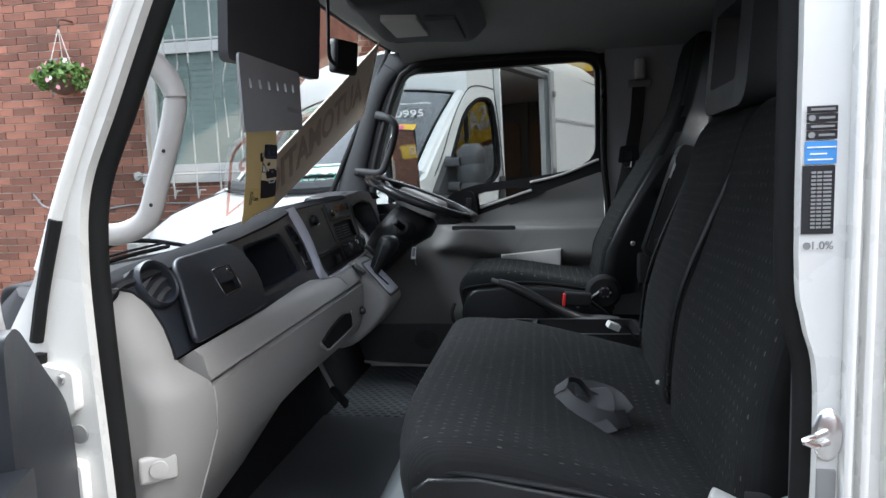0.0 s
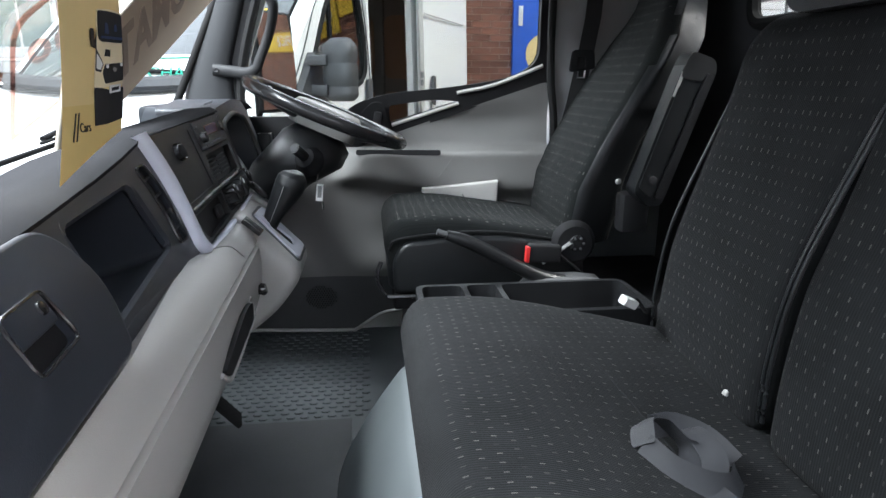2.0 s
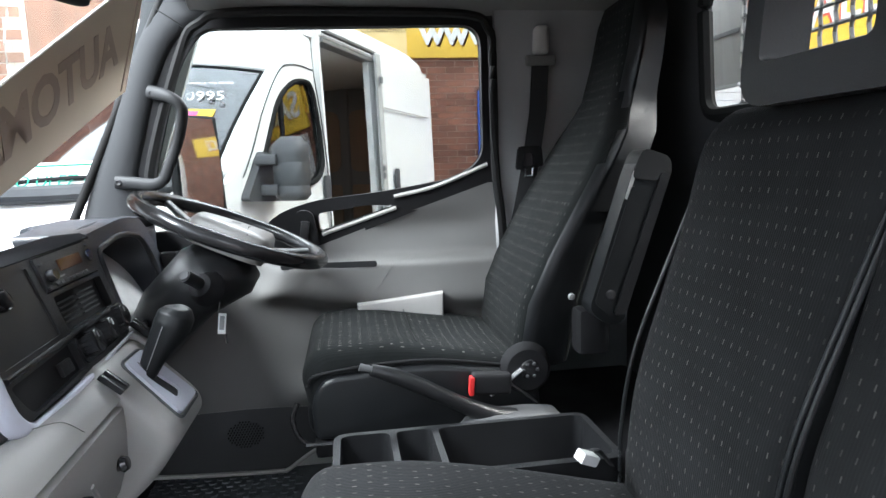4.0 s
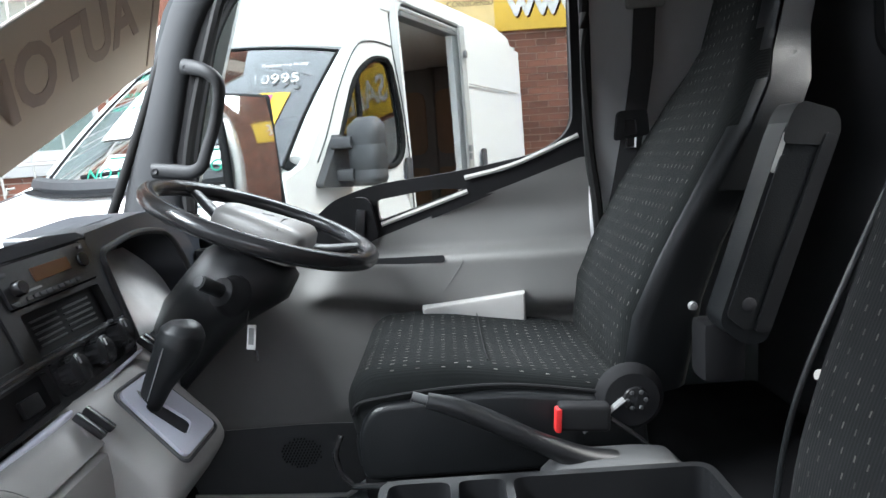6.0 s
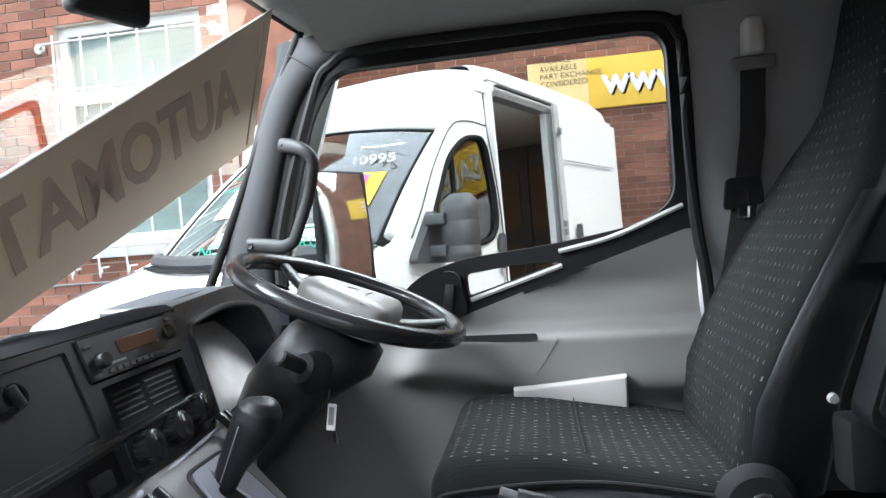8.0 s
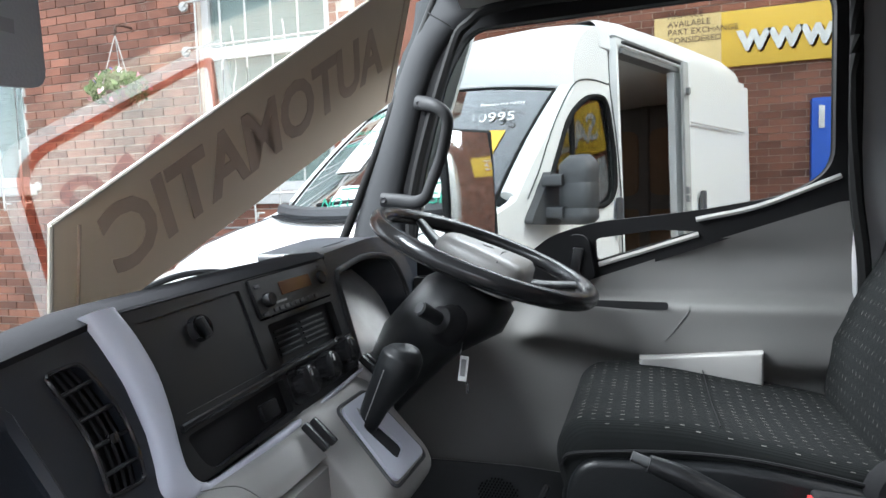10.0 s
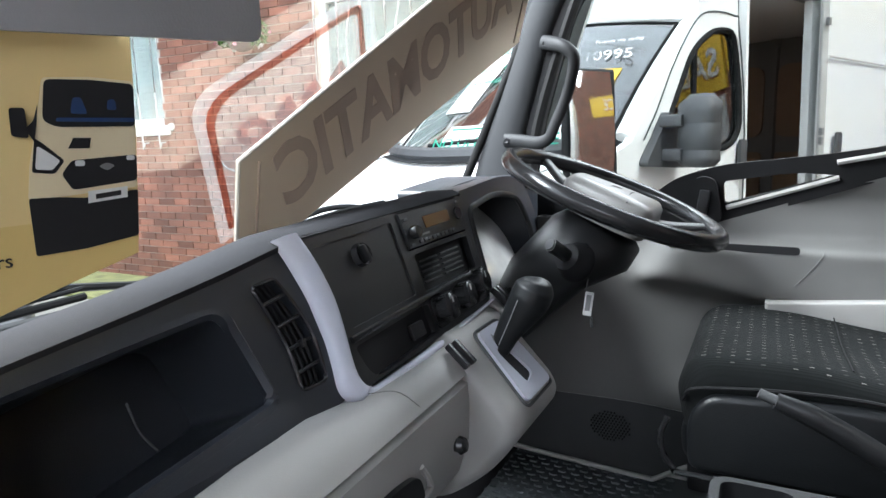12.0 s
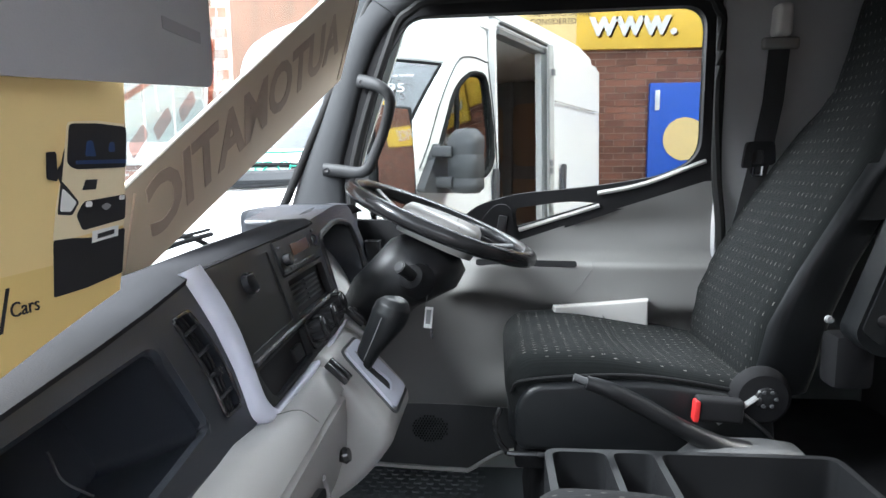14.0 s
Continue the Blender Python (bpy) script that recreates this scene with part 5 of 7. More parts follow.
part("seat_pan", box(0.06, 0.55, DY0 + 0.01, DY1 - 0.01, 1.10, 1.152, 0.01), "matt", ds)
part("seat_riser", rounded_run(rounded([(0.09, FLOOR), (0.12, 1.11), (0.54, 1.11), (0.55, FLOOR)], 0.02), 1.27, 1.70, 0.02), "matt", ds)
part("height_bar", tube([(0.030, DY0 - 0.010, 1.235), (0.020, DY0 - 0.018, 1.20), (0.040, DY0 - 0.020, 1.155), (0.10, DY0 - 0.020, 1.146), (0.55, DY0 - 0.020, 1.148)], 0.0055, 8), "gloss", ds)
# back: rounded slices that narrow at the shoulders
BR = []
for z, x, w, th in ((1.245, 0.505, 0.185, 0.13), (1.30, 0.500, 0.205, 0.14), (1.40, 0.515, 0.215, 0.14), (1.50, 0.562, 0.215, 0.13), (1.60, 0.618, 0.213, 0.125), (1.70, 0.678, 0.203, 0.12), (1.77, 0.718, 0.180, 0.115), (1.82, 0.742, 0.140, 0.11), (1.86, 0.760, 0.122, 0.10), (1.95, 0.783, 0.117, 0.095), (2.04, 0.800, 0.112, 0.09), (2.085, 0.812, 0.095, 0.075), (2.10, 0.83, 0.06, 0.04)):
    cy = 1.505
    ring = rounded([(x, cy - w), (x + th, cy - w * 0.9), (x + th, cy + w * 0.9), (x, cy + w)], [min(0.05, th * 0.4), 0.03, 0.03, min(0.05, th * 0.4)], 4)
    BR.append([(p[0] + 0.012 * math.exp(-((p[1] - cy) / 0.1) ** 2) * (1 if p[0] < x + th / 2 else 0), p[1], z + (p[0] - x) * 0.12) for p in ring])
dback = part("backrest", loft(BR), "fab_vd", ds, "dark patterned cloth backrest with built-in headrest", 60)
dback.data.materials.append(M["vinyl"])
for poly in dback.data.polygons:
    poly.material_index = int(abs(poly.normal.y) > 0.80)
part("back_shell", loft([[(x + 0.045, 1.505 - w - 0.002, z), (x + th + 0.004, 1.505 - w * 0.9 - 0.004, z), (x + th + 0.004, 1.505 + w * 0.9 + 0.004, z), (x + 0.045, 1.505 + w + 0.002, z), (x + 0.060, 1.505 + w - 0.01, z), (x + 0.060, 1.505 - w + 0.01, z)] for z, x, w, th in ((1.60, 0.618, 0.213, 0.125), (1.70, 0.678, 0.203, 0.12), (1.77, 0.718, 0.180, 0.115), (1.82, 0.742, 0.140, 0.11), (1.86, 0.760, 0.122, 0.10), (1.95, 0.783, 0.117, 0.095), (2.04, 0.800, 0.112, 0.09), (2.085, 0.812, 0.095, 0.075))]), "vinyl", ds, "black vinyl back shell", 60)
part("back_seam", tube([(0.766, 1.385, 1.845), (0.760, 1.44, 1.838), (0.758, 1.505, 1.835), (0.760, 1.57, 1.838), (0.766, 1.625, 1.845)], 0.002, 6), "matt", ds)
part("cushion_cross_seam", tube([(0.285, y, 1.3375 - 0.014 * math.exp(-((y - 1.5) / 0.14) ** 2)) for y in np.linspace(1.33, 1.68, 14)], 0.0012, 6), "matt", ds)
rec = part("recliner", lathe([(0.0, 0.022), (0.045, 0.020), (0.055, 0.010), (0.058, 0.0)], pose(0.515, DY0 - 0.004, 1.27, 90), 24), "matt", ds, "black recliner cover")
part("recliner_disc", lathe([(0.0, 0.006), (0.02, 0.004), (0.022, 0.0)], pose(0.52, DY0 - 0.026, 1.272, 90), 12), "gloss", rec)
for k in range(6):
    part("recliner_stud", lathe([(0.0, 0.003), (0.0035, 0.002), (0.004, 0.0)], pose(0.52 + 0.015 * math.cos(k * 1.047), DY0 - 0.031, 1.272 + 0.015 * math.sin(k * 1.047), 90), 8), "dkgrey", rec)
part("recliner_lever", tube([(0.50, DY0 - 0.03, 1.275), (0.45, DY0 - 0.034, 1.24), (0.43, DY0 - 0.034, 1.225)], 0.007, 8, flat=0.6), "steelgrey", ds)
# folded armrest
arm = thing("folded_armrest", "black folding armrest raised beside the driver's seat", "armrest")
AB, AT = Vector((0.655, 1.222, 1.385)), Vector((0.768, 1.226, 1.718))
AD = (AT - AB).normalized()
AQ = Vector((AD.z, 0, -AD.x)).normalized()
AM = Matrix((AQ, Vector((0, 1, 0)), AD)).transposed().to_4x4()
ALEN = (AT - AB).length
ARM = Matrix.Translation(AB) @ AM
part("arm_body", plate(rounded([(-0.038, 0.012), (0.010, -0.006), (0.040, 0.006), (0.041, ALEN - 0.03), (0.026, ALEN), (-0.030, ALEN), (-0.039, ALEN - 0.04)], [0.02, 0.02, 0.016, 0.02, 0.014, 0.014, 0.02], 5), [], lambda u, v, d: ARM @ Vector((u, -0.026 + d, v)), 0.052), "vinyl", arm, "black padded armrest", 50)
part("arm_border", plate(rounded([(0.014, 0.018), (0.036, 0.024), (0.037, ALEN - 0.03), (0.018, ALEN - 0.03)], 0.008, 4), [], lambda u, v, d: ARM @ Vector((u, -0.033 + d, v)), 0.009), "black", arm, "", 50)
part("arm_panel", plate(rounded([(-0.032, 0.03), (0.006, 0.014), (0.010, ALEN - 0.075), (-0.032, ALEN - 0.075)], 0.008, 4), [], lambda u, v, d: ARM @ Vector((u, -0.030 + d, v)), 0.006), "vinyl", arm, "", 50)
part("arm_cap", plate(rounded([(-0.036, ALEN - 0.062), (0.039, ALEN - 0.045), (0.040, ALEN - 0.02), (0.026, ALEN + 0.003), (-0.030, ALEN + 0.003), (-0.037, ALEN - 0.02)], 0.012, 4), [], lambda u, v, d: ARM @ Vector((u, -0.0285 + d, v)), 0.057), "handle", arm, "grey plastic end cap", 50)
part("arm_latch", obox(ARM @ Matrix.Translation((-0.034, -0.020, ALEN - 0.075)), 0.009, 0.014, 0.060, 0.003), "lightgrey", arm, "pale grey release tab")
part("arm_bolt", lathe([(0.0, 0.0), (0.009, 0.001), (0.011, 0.0)], ARM @ Matrix.Translation((-0.006, -0.0305, 0.055)) @ pose(0, 0, 0, 90), 16), "ink", arm)
part("pivot", box(0.62, 0.69, 1.24, 1.30, 1.30, 1.40, 0.015), "matt", arm)
part("pivot_bolt", lathe([(0.0, 0.008), (0.006, 0.007), (0.0075, 0.0)], pose(0.60, 1.235, 1.432, 90), 12), "steelgrey", arm)
# handbrake
hb = thing("handbrake_lever", "black plastic handbrake lever with a grey release button", "handbrake")
part("lever", tube([(0.182, 1.208, 1.318), (0.225, 1.209, 1.303), (0.28, 1.212, 1.275), (0.35, 1.216, 1.235), (0.42, 1.22, 1.20), (0.47, 1.222, 1.185)], [0.012, 0.0155, 0.0165, 0.016, 0.020, 0.024], 12), "black", hb)
part("button", tube([(0.160, 1.208, 1.326), (0.186, 1.208, 1.317)], 0.0075, 10, smooth=False), "dkgrey", hb)
part("boot", loft([[(0.47 + a * w, 1.222 + b * h, z) for a, b in rounded([(-1, -1), (1, -1), (1, 1), (-1, 1)], 0.5, 4)] for w, h, z in ((0.12, 0.05, 1.12), (0.115, 0.048, 1.17), (0.09, 0.035, 1.198), (0.05, 0.025, 1.205))]), "dkgrey", hb)
bk = thing("seat_belt_buckle", "black seat belt buckle with a red button", "buckle")
part("buckle_body", obox(pose(0.432, 1.262, 1.252, 0, 4, 0), 0.085, 0.028, 0.045, 0.008, 3), "matt", bk)
part("red_button", obox(pose(0.389, 1.255, 1.252, 0, 4, 0), 0.010, 0.02, 0.040, 0.003), "red", bk)
part("strap", tube([(0.475, 1.265, 1.245), (0.53, 1.27, 1.20), (0.56, 1.27, 1.16)], 0.012, 8, flat=0.3), "belt", bk)
# tray between the seats
ct = thing("console_tray", "black open storage tray between the seats", "storage tray")
part("tray_shell", plate(rect(0.105, 0.60, 0.972, 1.175, 0.03), [rect(0.118, 0.210, 0.988, 1.162, 0.02), rect(0.222, 0.29, 0.988, 1.162, 0.015), rect(0.302, 0.588, 0.988, 1.162, 0.02)], xy(1.11), 0.098), "black", ct)
part("tray_floor", box(0.11, 0.595, 0.98, 1.17, 1.10, 1.11, 0.003), "matt", ct)
part("tray_base", box(0.12, 0.59, 1.0, 1.165, FLOOR, 1.09, 0.01), "matt", ct)
# white bench buckle
wb = thing("bench_belt_buckle", "white plastic seat belt stub by the bench", "buckle")
part("buckle_body", obox(pose(0.503, 0.905, 1.248, 10, 25, 20), 0.035, 0.022, 0.018, 0.004), "whiteink", wb)
part("strap", tube([(0.515, 0.92, 1.25), (0.54, 0.95, 1.235), (0.57, 0.965, 1.20)], 0.007, 8, flat=0.4), "belt", wb)
wb2 = thing("bench_belt_buckle", "pale seat belt stub in the bench's crease", "buckle")
part("buckle_body", obox(pose(0.578, 0.668, 1.172, 10, 25, 20), 0.016, 0.010, 0.010, 0.003), "lightgrey", wb2)
part("strap", tube([(0.586, 0.655, 1.178), (0.60, 0.65, 1.172), (0.62, 0.645, 1.16)], 0.008, 8, flat=0.3), "belt", wb2)
for z in (1.36, 1.318):
    bt = thing("wall_bolt", "pale plastic bolt cap on the rear panel", "bolt cap", "bolt caps")
    part("cap", lathe([(0.0, 0.008), (0.007, 0.007), (0.009, 0.0)], pose(0.72, 1.10, z, 0, -70, 0), 12), "lightgrey", bt)
    part("stem", lathe([(0.004, 0.0), (0.004, -0.235), (0.0, -0.235)], pose(0.72, 1.10, z, 0, -90, 0), 8), "steelgrey", bt)
# crumpled strap on the cushion
cr = thing("crumpled_strap", "crumpled black seat belt strap lying on the bench", "strap")


def ribbon(points, half=0.0165):
    """A strip of webbing along points of (x, y, height over the cushion, width vector)."""
    points = [(0.418 + 0.78 * (x - 0.418), 0.478 + 0.78 * (y - 0.478), 0.8 * h, w) for x, y, h, w in points]
    mid = curve_points([(x, y, bench_top(x, y) + h) for x, y, h, w in points], 7)
    wid = curve_points([w for x, y, h, w in points], 7)
    rows = []
    for i, c in enumerate(mid):
        d = (mid[min(i + 1, len(mid) - 1)] - mid[max(i - 1, 0)]).normalized()
        w = (wid[i] - d * wid[i].dot(d)).normalized() * half
        n = d.cross(w).normalized() * 0.0009
        rows.append([c - w - n, c - w * 0.4 - n * 2, c + w * 0.4 - n * 2, c + w - n, c + w + n, c + w * 0.4, c - w * 0.4, c - w + n])
    return loft(rows)


for nm, pts in (("webbing", [(0.330, 0.485, 0.020, (0, 0.7, 0.7)), (0.362, 0.440, 0.016, (0.2, 0.6, 0.8)), (0.415, 0.420, 0.017, (0, 0.6, 0.8)), (0.465, 0.432, 0.022, (-0.2, 0.5, 0.9)), (0.500, 0.475, 0.024, (-0.5, 0.2, 0.9))]),
                ("webbing", [(0.330, 0.485, 0.018, (0.5, 0.5, 0.6)), (0.345, 0.520, 0.040, (0.7, 0.1, 0.5)), (0.380, 0.530, 0.052, (0.5, -0.7, 0.2)), (0.412, 0.500, 0.036, (0.4, -0.7, -0.3)), (0.425, 0.465, 0.016, (0.7, -0.4, -0.3))]),
                ("webbing", [(0.375, 0.555, 0.020, (0.0, 0.5, 0.8)), (0.425, 0.565, 0.034, (0.1, 0.6, 0.7)), (0.475, 0.545, 0.040, (0.3, 0.5, 0.7)), (0.502, 0.495, 0.030, (0.6, 0.2, 0.7))]),
                ("webbing", [(0.438, 0.440, 0.018, (0.9, 0.2, 0.1)), (0.446, 0.470, 0.046, (0.9, 0.1, 0.4)), (0.432, 0.510, 0.058, (0.9, 0.3, 0.1)), (0.415, 0.540, 0.034, (0.8, 0.4, -0.3))]),
                ("strap_tail", [(0.405, 0.450, 0.012, (0.95, 0.2, 0.1)), (0.425, 0.410, 0.008, (0.95, 0.3, 0.1)), (0.446, 0.372, 0.005, (0.9, 0.45, 0.05))])):
    part(nm, ribbon(pts), "strap", cr, "", 60)

# pedals under the dashboard
pdl = thing("foot_pedal", "worn black foot pedal with a steel arm", "pedal")
part("pad", obox(pose(-0.300, 1.02, 1.000, 0, 52, 12), 0.075, 0.055, 0.012, 0.004), "rubber", pdl)
part("pedal_arm", tube([(-0.308, 1.02, 1.004), (-0.36, 1.03, 1.10), (-0.42, 1.04, 1.24)], 0.010, 8, flat=0.5), "steelgrey", pdl)

# belt stub at the bench's outer end
ob = thing("outer_belt_stub", "black seat belt stub with a steel anchor by the bench", "belt stub")
part("strap", tube([(0.66, 0.062, 1.08), (0.635, 0.060, 1.165), (0.60, 0.062, 1.205), (0.575, 0.068, 1.208)], 0.016, 10, flat=0.25, up=(0, 1, 0)), "belt", ob)
part("buckle_body", obox(pose(0.553, 0.070, 1.203, 0, 18, -20), 0.044, 0.030, 0.020, 0.006, 3), "lightgrey", ob, "pale plastic tip")
part("anchor", tube([(0.585, 0.052, 1.195), (0.615, 0.048, 1.222), (0.648, 0.050, 1.232)], 0.004, 8), "chrome", ob, "steel anchor")

# ---------------------------------------------------------------- things at the windscreen
TL, TR, DN = Vector((-0.453, 0.864, 1.671)), Vector((-0.268, 1.593, 2.172)), Vector((-0.088, 0.05, -0.262))
bd = thing("cardboard_sign", "long brown cardboard sign seen from behind, leaning in the windscreen", "sign")
bn = (TR - TL).cross(DN).normalized()
bn = bn if bn.x > 0 else -bn
bmb = bmesh.new()
q = [TL, TR, TR + DN, TL + DN * 0.62]
f0 = [bmb.verts.new(p) for p in q]
f1 = [bmb.verts.new(p - bn * 0.004) for p in q]
bmb.faces.new(f0)
bmb.faces.new(f1[::-1])
for i in range(4):
    j = (i + 1) % 4
    bmb.faces.new((f0[i], f1[i], f1[j], f0[j]))
part("board", bmb, "card", bd, "", 0)
part("board_edge", tube([TL + bn * 0.001, TR + bn * 0.001], 0.003, 6, smooth=False), "cardedge", bd)
part("board_edge", tube([TL + bn * 0.001, TL + DN * 0.6 + bn * 0.001], 0.003, 6, smooth=False), "cardedge", bd)
BPT = lambda a, b: TL + (TR - TL) * a + DN * b
ex = (BPT(0.14, 0.33) - BPT(0.84, 0.44)).normalized()
ey = ex.cross(bn)
lm = Matrix((ex, ey, bn)).transposed().to_4x4()
lm.translation = BPT(0.49, 0.39) + bn * 0.0006
words("lettering", "AUTOMATIC", 0.138, lm, "cardink", bd, 0.0006, "faded brown letters showing through", sx=0.87, bold=0.004)
part("print_border", tube([TL.lerp(TR, 0.045) + DN * 0.09 + bn * 0.001, TL.lerp(TR, 0.045) + DN * 0.6 + bn * 0.001], 0.002, 6, smooth=False), "cardink", bd)
part("print_border", tube([TL.lerp(TR, 0.965) + DN * 0.06 + bn * 0.001, TL.lerp(TR, 0.965) + DN * 0.95 + bn * 0.001], 0.002, 6, smooth=False), "cardink", bd)

# sun visor with its drop-down flap
sv2 = thing("sun_visor", "dark grey sun visor with a pale slotted flap hanging below", "sun visor")
vup = rounded([(0.385, 1.885), (0.888, 1.925), (0.895, 2.13), (0.385, 2.13)], 0.02, 4)
part("visor_panel", plate(vup, [], lambda u, v, d: (-0.288 + d + 0.06 * (v - 1.86), u, v), 0.02), "visor", sv2, "dark grey visor panel")
slots = [rounded([(0.425 + i * 0.044, 1.838 + i * 0.004), (0.436 + i * 0.044, 1.838 + i * 0.004), (0.432 + i * 0.044, 1.856 + i * 0.004), (0.423 + i * 0.044, 1.856 + i * 0.004)], 0.003, 2) for i in range(6)]
part("flap", plate(rounded([(0.392, 1.748), (0.698, 1.777), (0.694, 1.91), (0.385, 1.90)], 0.014, 4), slots, lambda u, v, d: (-0.250 + d, u, v), 0.005), "flap", sv2, "pale grey slotted flap")
part("visor_rod", tube([(-0.262, 0.33, 2.10), (-0.262, 0.80, 2.10)], 0.006, 8, smooth=False), "matt", sv2)
part("faint_print_bar", box(-0.2452, -0.2445, 0.61, 0.675, 1.812, 1.822, 0), "greyink", sv2)

# yellow leaflet below the visor
lf2 = thing("yellow_leaflet", "yellow printed leaflet with a van picture hanging below the visor", "leaflet")
PX = lambda y, z: -0.254 - 0.018 * ((z - 1.80) / 0.2) ** 2 - 0.006 * math.sin((y - 0.42) * 12)


def leaf_sheet(y0, y1, za, zb, z1, lift, name, mat):
    """A gently curved sheet; its lower edge runs from za to zb."""
    part(name, smooth_grid(lambda u, v: (PX(y0 + (y1 - y0) * u, (za + (zb - za) * u) * (1 - v) + z1 * v) + lift, y0 + (y1 - y0) * u, (za + (zb - za) * u) * (1 - v) + z1 * v), 10, 10), mat, lf2)


def leaf_shape(points, lift, name, mat):
    part(name, plate(points, [], lambda u, v, d: (PX(u, v) + lift + d, u, v), 0.0004), mat, lf2, "", 0)


leaf_sheet(0.418, 0.577, 1.568, 1.608, 1.81, 0.0, "sheet", "papercream")
leaf_sheet(0.418, 0.577, 1.568, 1.608, 1.640, 0.0006, "yellow_band", "paper")
VP = [("van_picture_body", "vancream", 0.0010, [(0.496, 1.655), (0.498, 1.677), (0.502, 1.694), (0.506, 1.712), (0.510, 1.733), (0.542, 1.736), (0.5755, 1.7355), (0.5755, 1.659), (0.535, 1.657)], 0.003),
      ("van_picture_bumper", "ink", 0.0014, [(0.4995, 1.618), (0.496, 1.6565), (0.515, 1.656), (0.535, 1.654), (0.576, 1.657), (0.5765, 1.622), (0.535, 1.618)], 0.002),
      ("van_picture_window", "ink", 0.0016, [(0.508, 1.706), (0.511, 1.732), (0.542, 1.734), (0.5755, 1.7335), (0.5755, 1.7035), (0.517, 1.702)], 0.004),
      ("van_picture_seat", "blueink", 0.0020, [(0.527, 1.711), (0.529, 1.7215), (0.535, 1.722), (0.539, 1.711)], 0.002),
      ("van_picture_seat", "blueink", 0.0020, [(0.5535, 1.7145), (0.5545, 1.7215), (0.560, 1.722), (0.561, 1.7145)], 0.002),
      ("van_picture_dashboard", "blueink", 0.0020, [(0.517, 1.7055), (0.517, 1.708), (0.5745, 1.7095), (0.5745, 1.7065)], 0.001),
      ("van_picture_grille", "ink", 0.0016, [(0.5185, 1.671), (0.526, 1.680), (0.5755, 1.683), (0.5755, 1.664), (0.526, 1.660)], 0.003),
      ("van_picture_lamp", "ink", 0.0016, [(0.499, 1.673), (0.502, 1.695), (0.509, 1.690), (0.521, 1.680), (0.514, 1.6715)], 0.002),
      ("van_picture_lamp_glass", "whiteink", 0.0020, [(0.501, 1.675), (0.503, 1.690), (0.508, 1.687), (0.518, 1.680), (0.512, 1.674)], 0.002),
      ("van_picture_foglamp", "whiteink", 0.0020, [(0.528, 1.676), (0.528, 1.680), (0.535, 1.680), (0.535, 1.676)], 0.0018),
      ("van_picture_foglamp", "whiteink", 0.0020, [(0.567, 1.679), (0.567, 1.6825), (0.5735, 1.6825), (0.5735, 1.679)], 0.0016),
      ("van_picture_badge", "greyink", 0.0020, [(0.545, 1.6755), (0.5515, 1.678), (0.558, 1.6755), (0.5515, 1.672)], 0.002),
      ("van_picture_mirror", "ink", 0.0018, [(0.488, 1.696), (0.4875, 1.713), (0.497, 1.7135), (0.4985, 1.6945)], 0.002),
      ("van_picture_mirror_arm", "ink", 0.0018, [(0.4965, 1.7005), (0.502, 1.7055), (0.5055, 1.7155), (0.502, 1.692)], 0.0),
      ("plate_backing", "whiteink", 0.0020, [(0.5365, 1.650), (0.567, 1.652), (0.567, 1.660), (0.5365, 1.6585)], 0.0),
      ("plate_bar", "ink", 0.0024, [(0.542, 1.6525), (0.5615, 1.654), (0.5615, 1.6575), (0.542, 1.656)], 0.0),
      ("logo_bar", "ink", 0.0018, [(0.524, 1.688), (0.528, 1.695), (0.5405, 1.695), (0.539, 1.688)], 0.0),
      ("logo_bar", "ink", 0.0012, [(0.442, 1.606), (0.445, 1.606), (0.4495, 1.633), (0.4465, 1.633)], 0.0),
      ("logo_bar", "ink", 0.0012, [(0.451, 1.606), (0.454, 1.606), (0.4575, 1.633), (0.4545, 1.633)], 0.0)]
for nm, mt, lift, pts, rad in VP:
    leaf_shape(rounded(pts, rad, 3) if rad else pts, lift, nm, mt)
lmx = Matrix((Vector((0, 1, 0)), Vector((0, 0, 1)), Vector((1, 0, 0)))).transposed().to_4x4()
lmx.translation = Vector((PX(0.46, 1.765) + 0.001, 0.462, 1.765))
words("heading", "from us.", 0.013, lmx, "ink", lf2, 0.0003)
cmx = lmx.copy()
cmx.translation = Vector((PX(0.47, 1.62) + 0.002, 0.471, 1.618))
words("caption", "Cars", 0.013, cmx, "ink", lf2, 0.0003)

# clear sticker with a red frame on the windscreen
cs = thing("clear_window_sticker", "clear windscreen sticker with a faint red printed frame", "sticker")


def sticker(points, d, name, mat, holes=()):
    o = part(name, plate(points, list(holes), lambda u, v, k: screen(u, v, d - k), 0.0006), mat, cs, "", 0)
    o.visible_shadow = False


OUT = rounded([(0.855, 0.345), (0.985, -0.03), (1.34, 0.28), (1.16, 0.68)], [0.06, 0.01, 0.05, 0.02], 5)
MID = rounded([(0.880, 0.335), (0.995, 0.01), (1.30, 0.28), (1.15, 0.63)], [0.06, 0.01, 0.05, 0.02], 5)
INN = rounded([(0.898, 0.328), (1.002, 0.03), (1.28, 0.28), (1.146, 0.605)], [0.06, 0.01, 0.05, 0.02], 5)
sticker(OUT, 0.006, "film_border", "whitefilm", [MID])
sticker(MID, 0.006, "frame_line", "redfilm2", [INN])
sticker(INN, 0.006, "film", "film")
sticker(circle(0.995, 0.275, 0.036, 24), 0.0045, "letter_bar", "redfilm2", [circle(0.995, 0.275, 0.016, 18)])
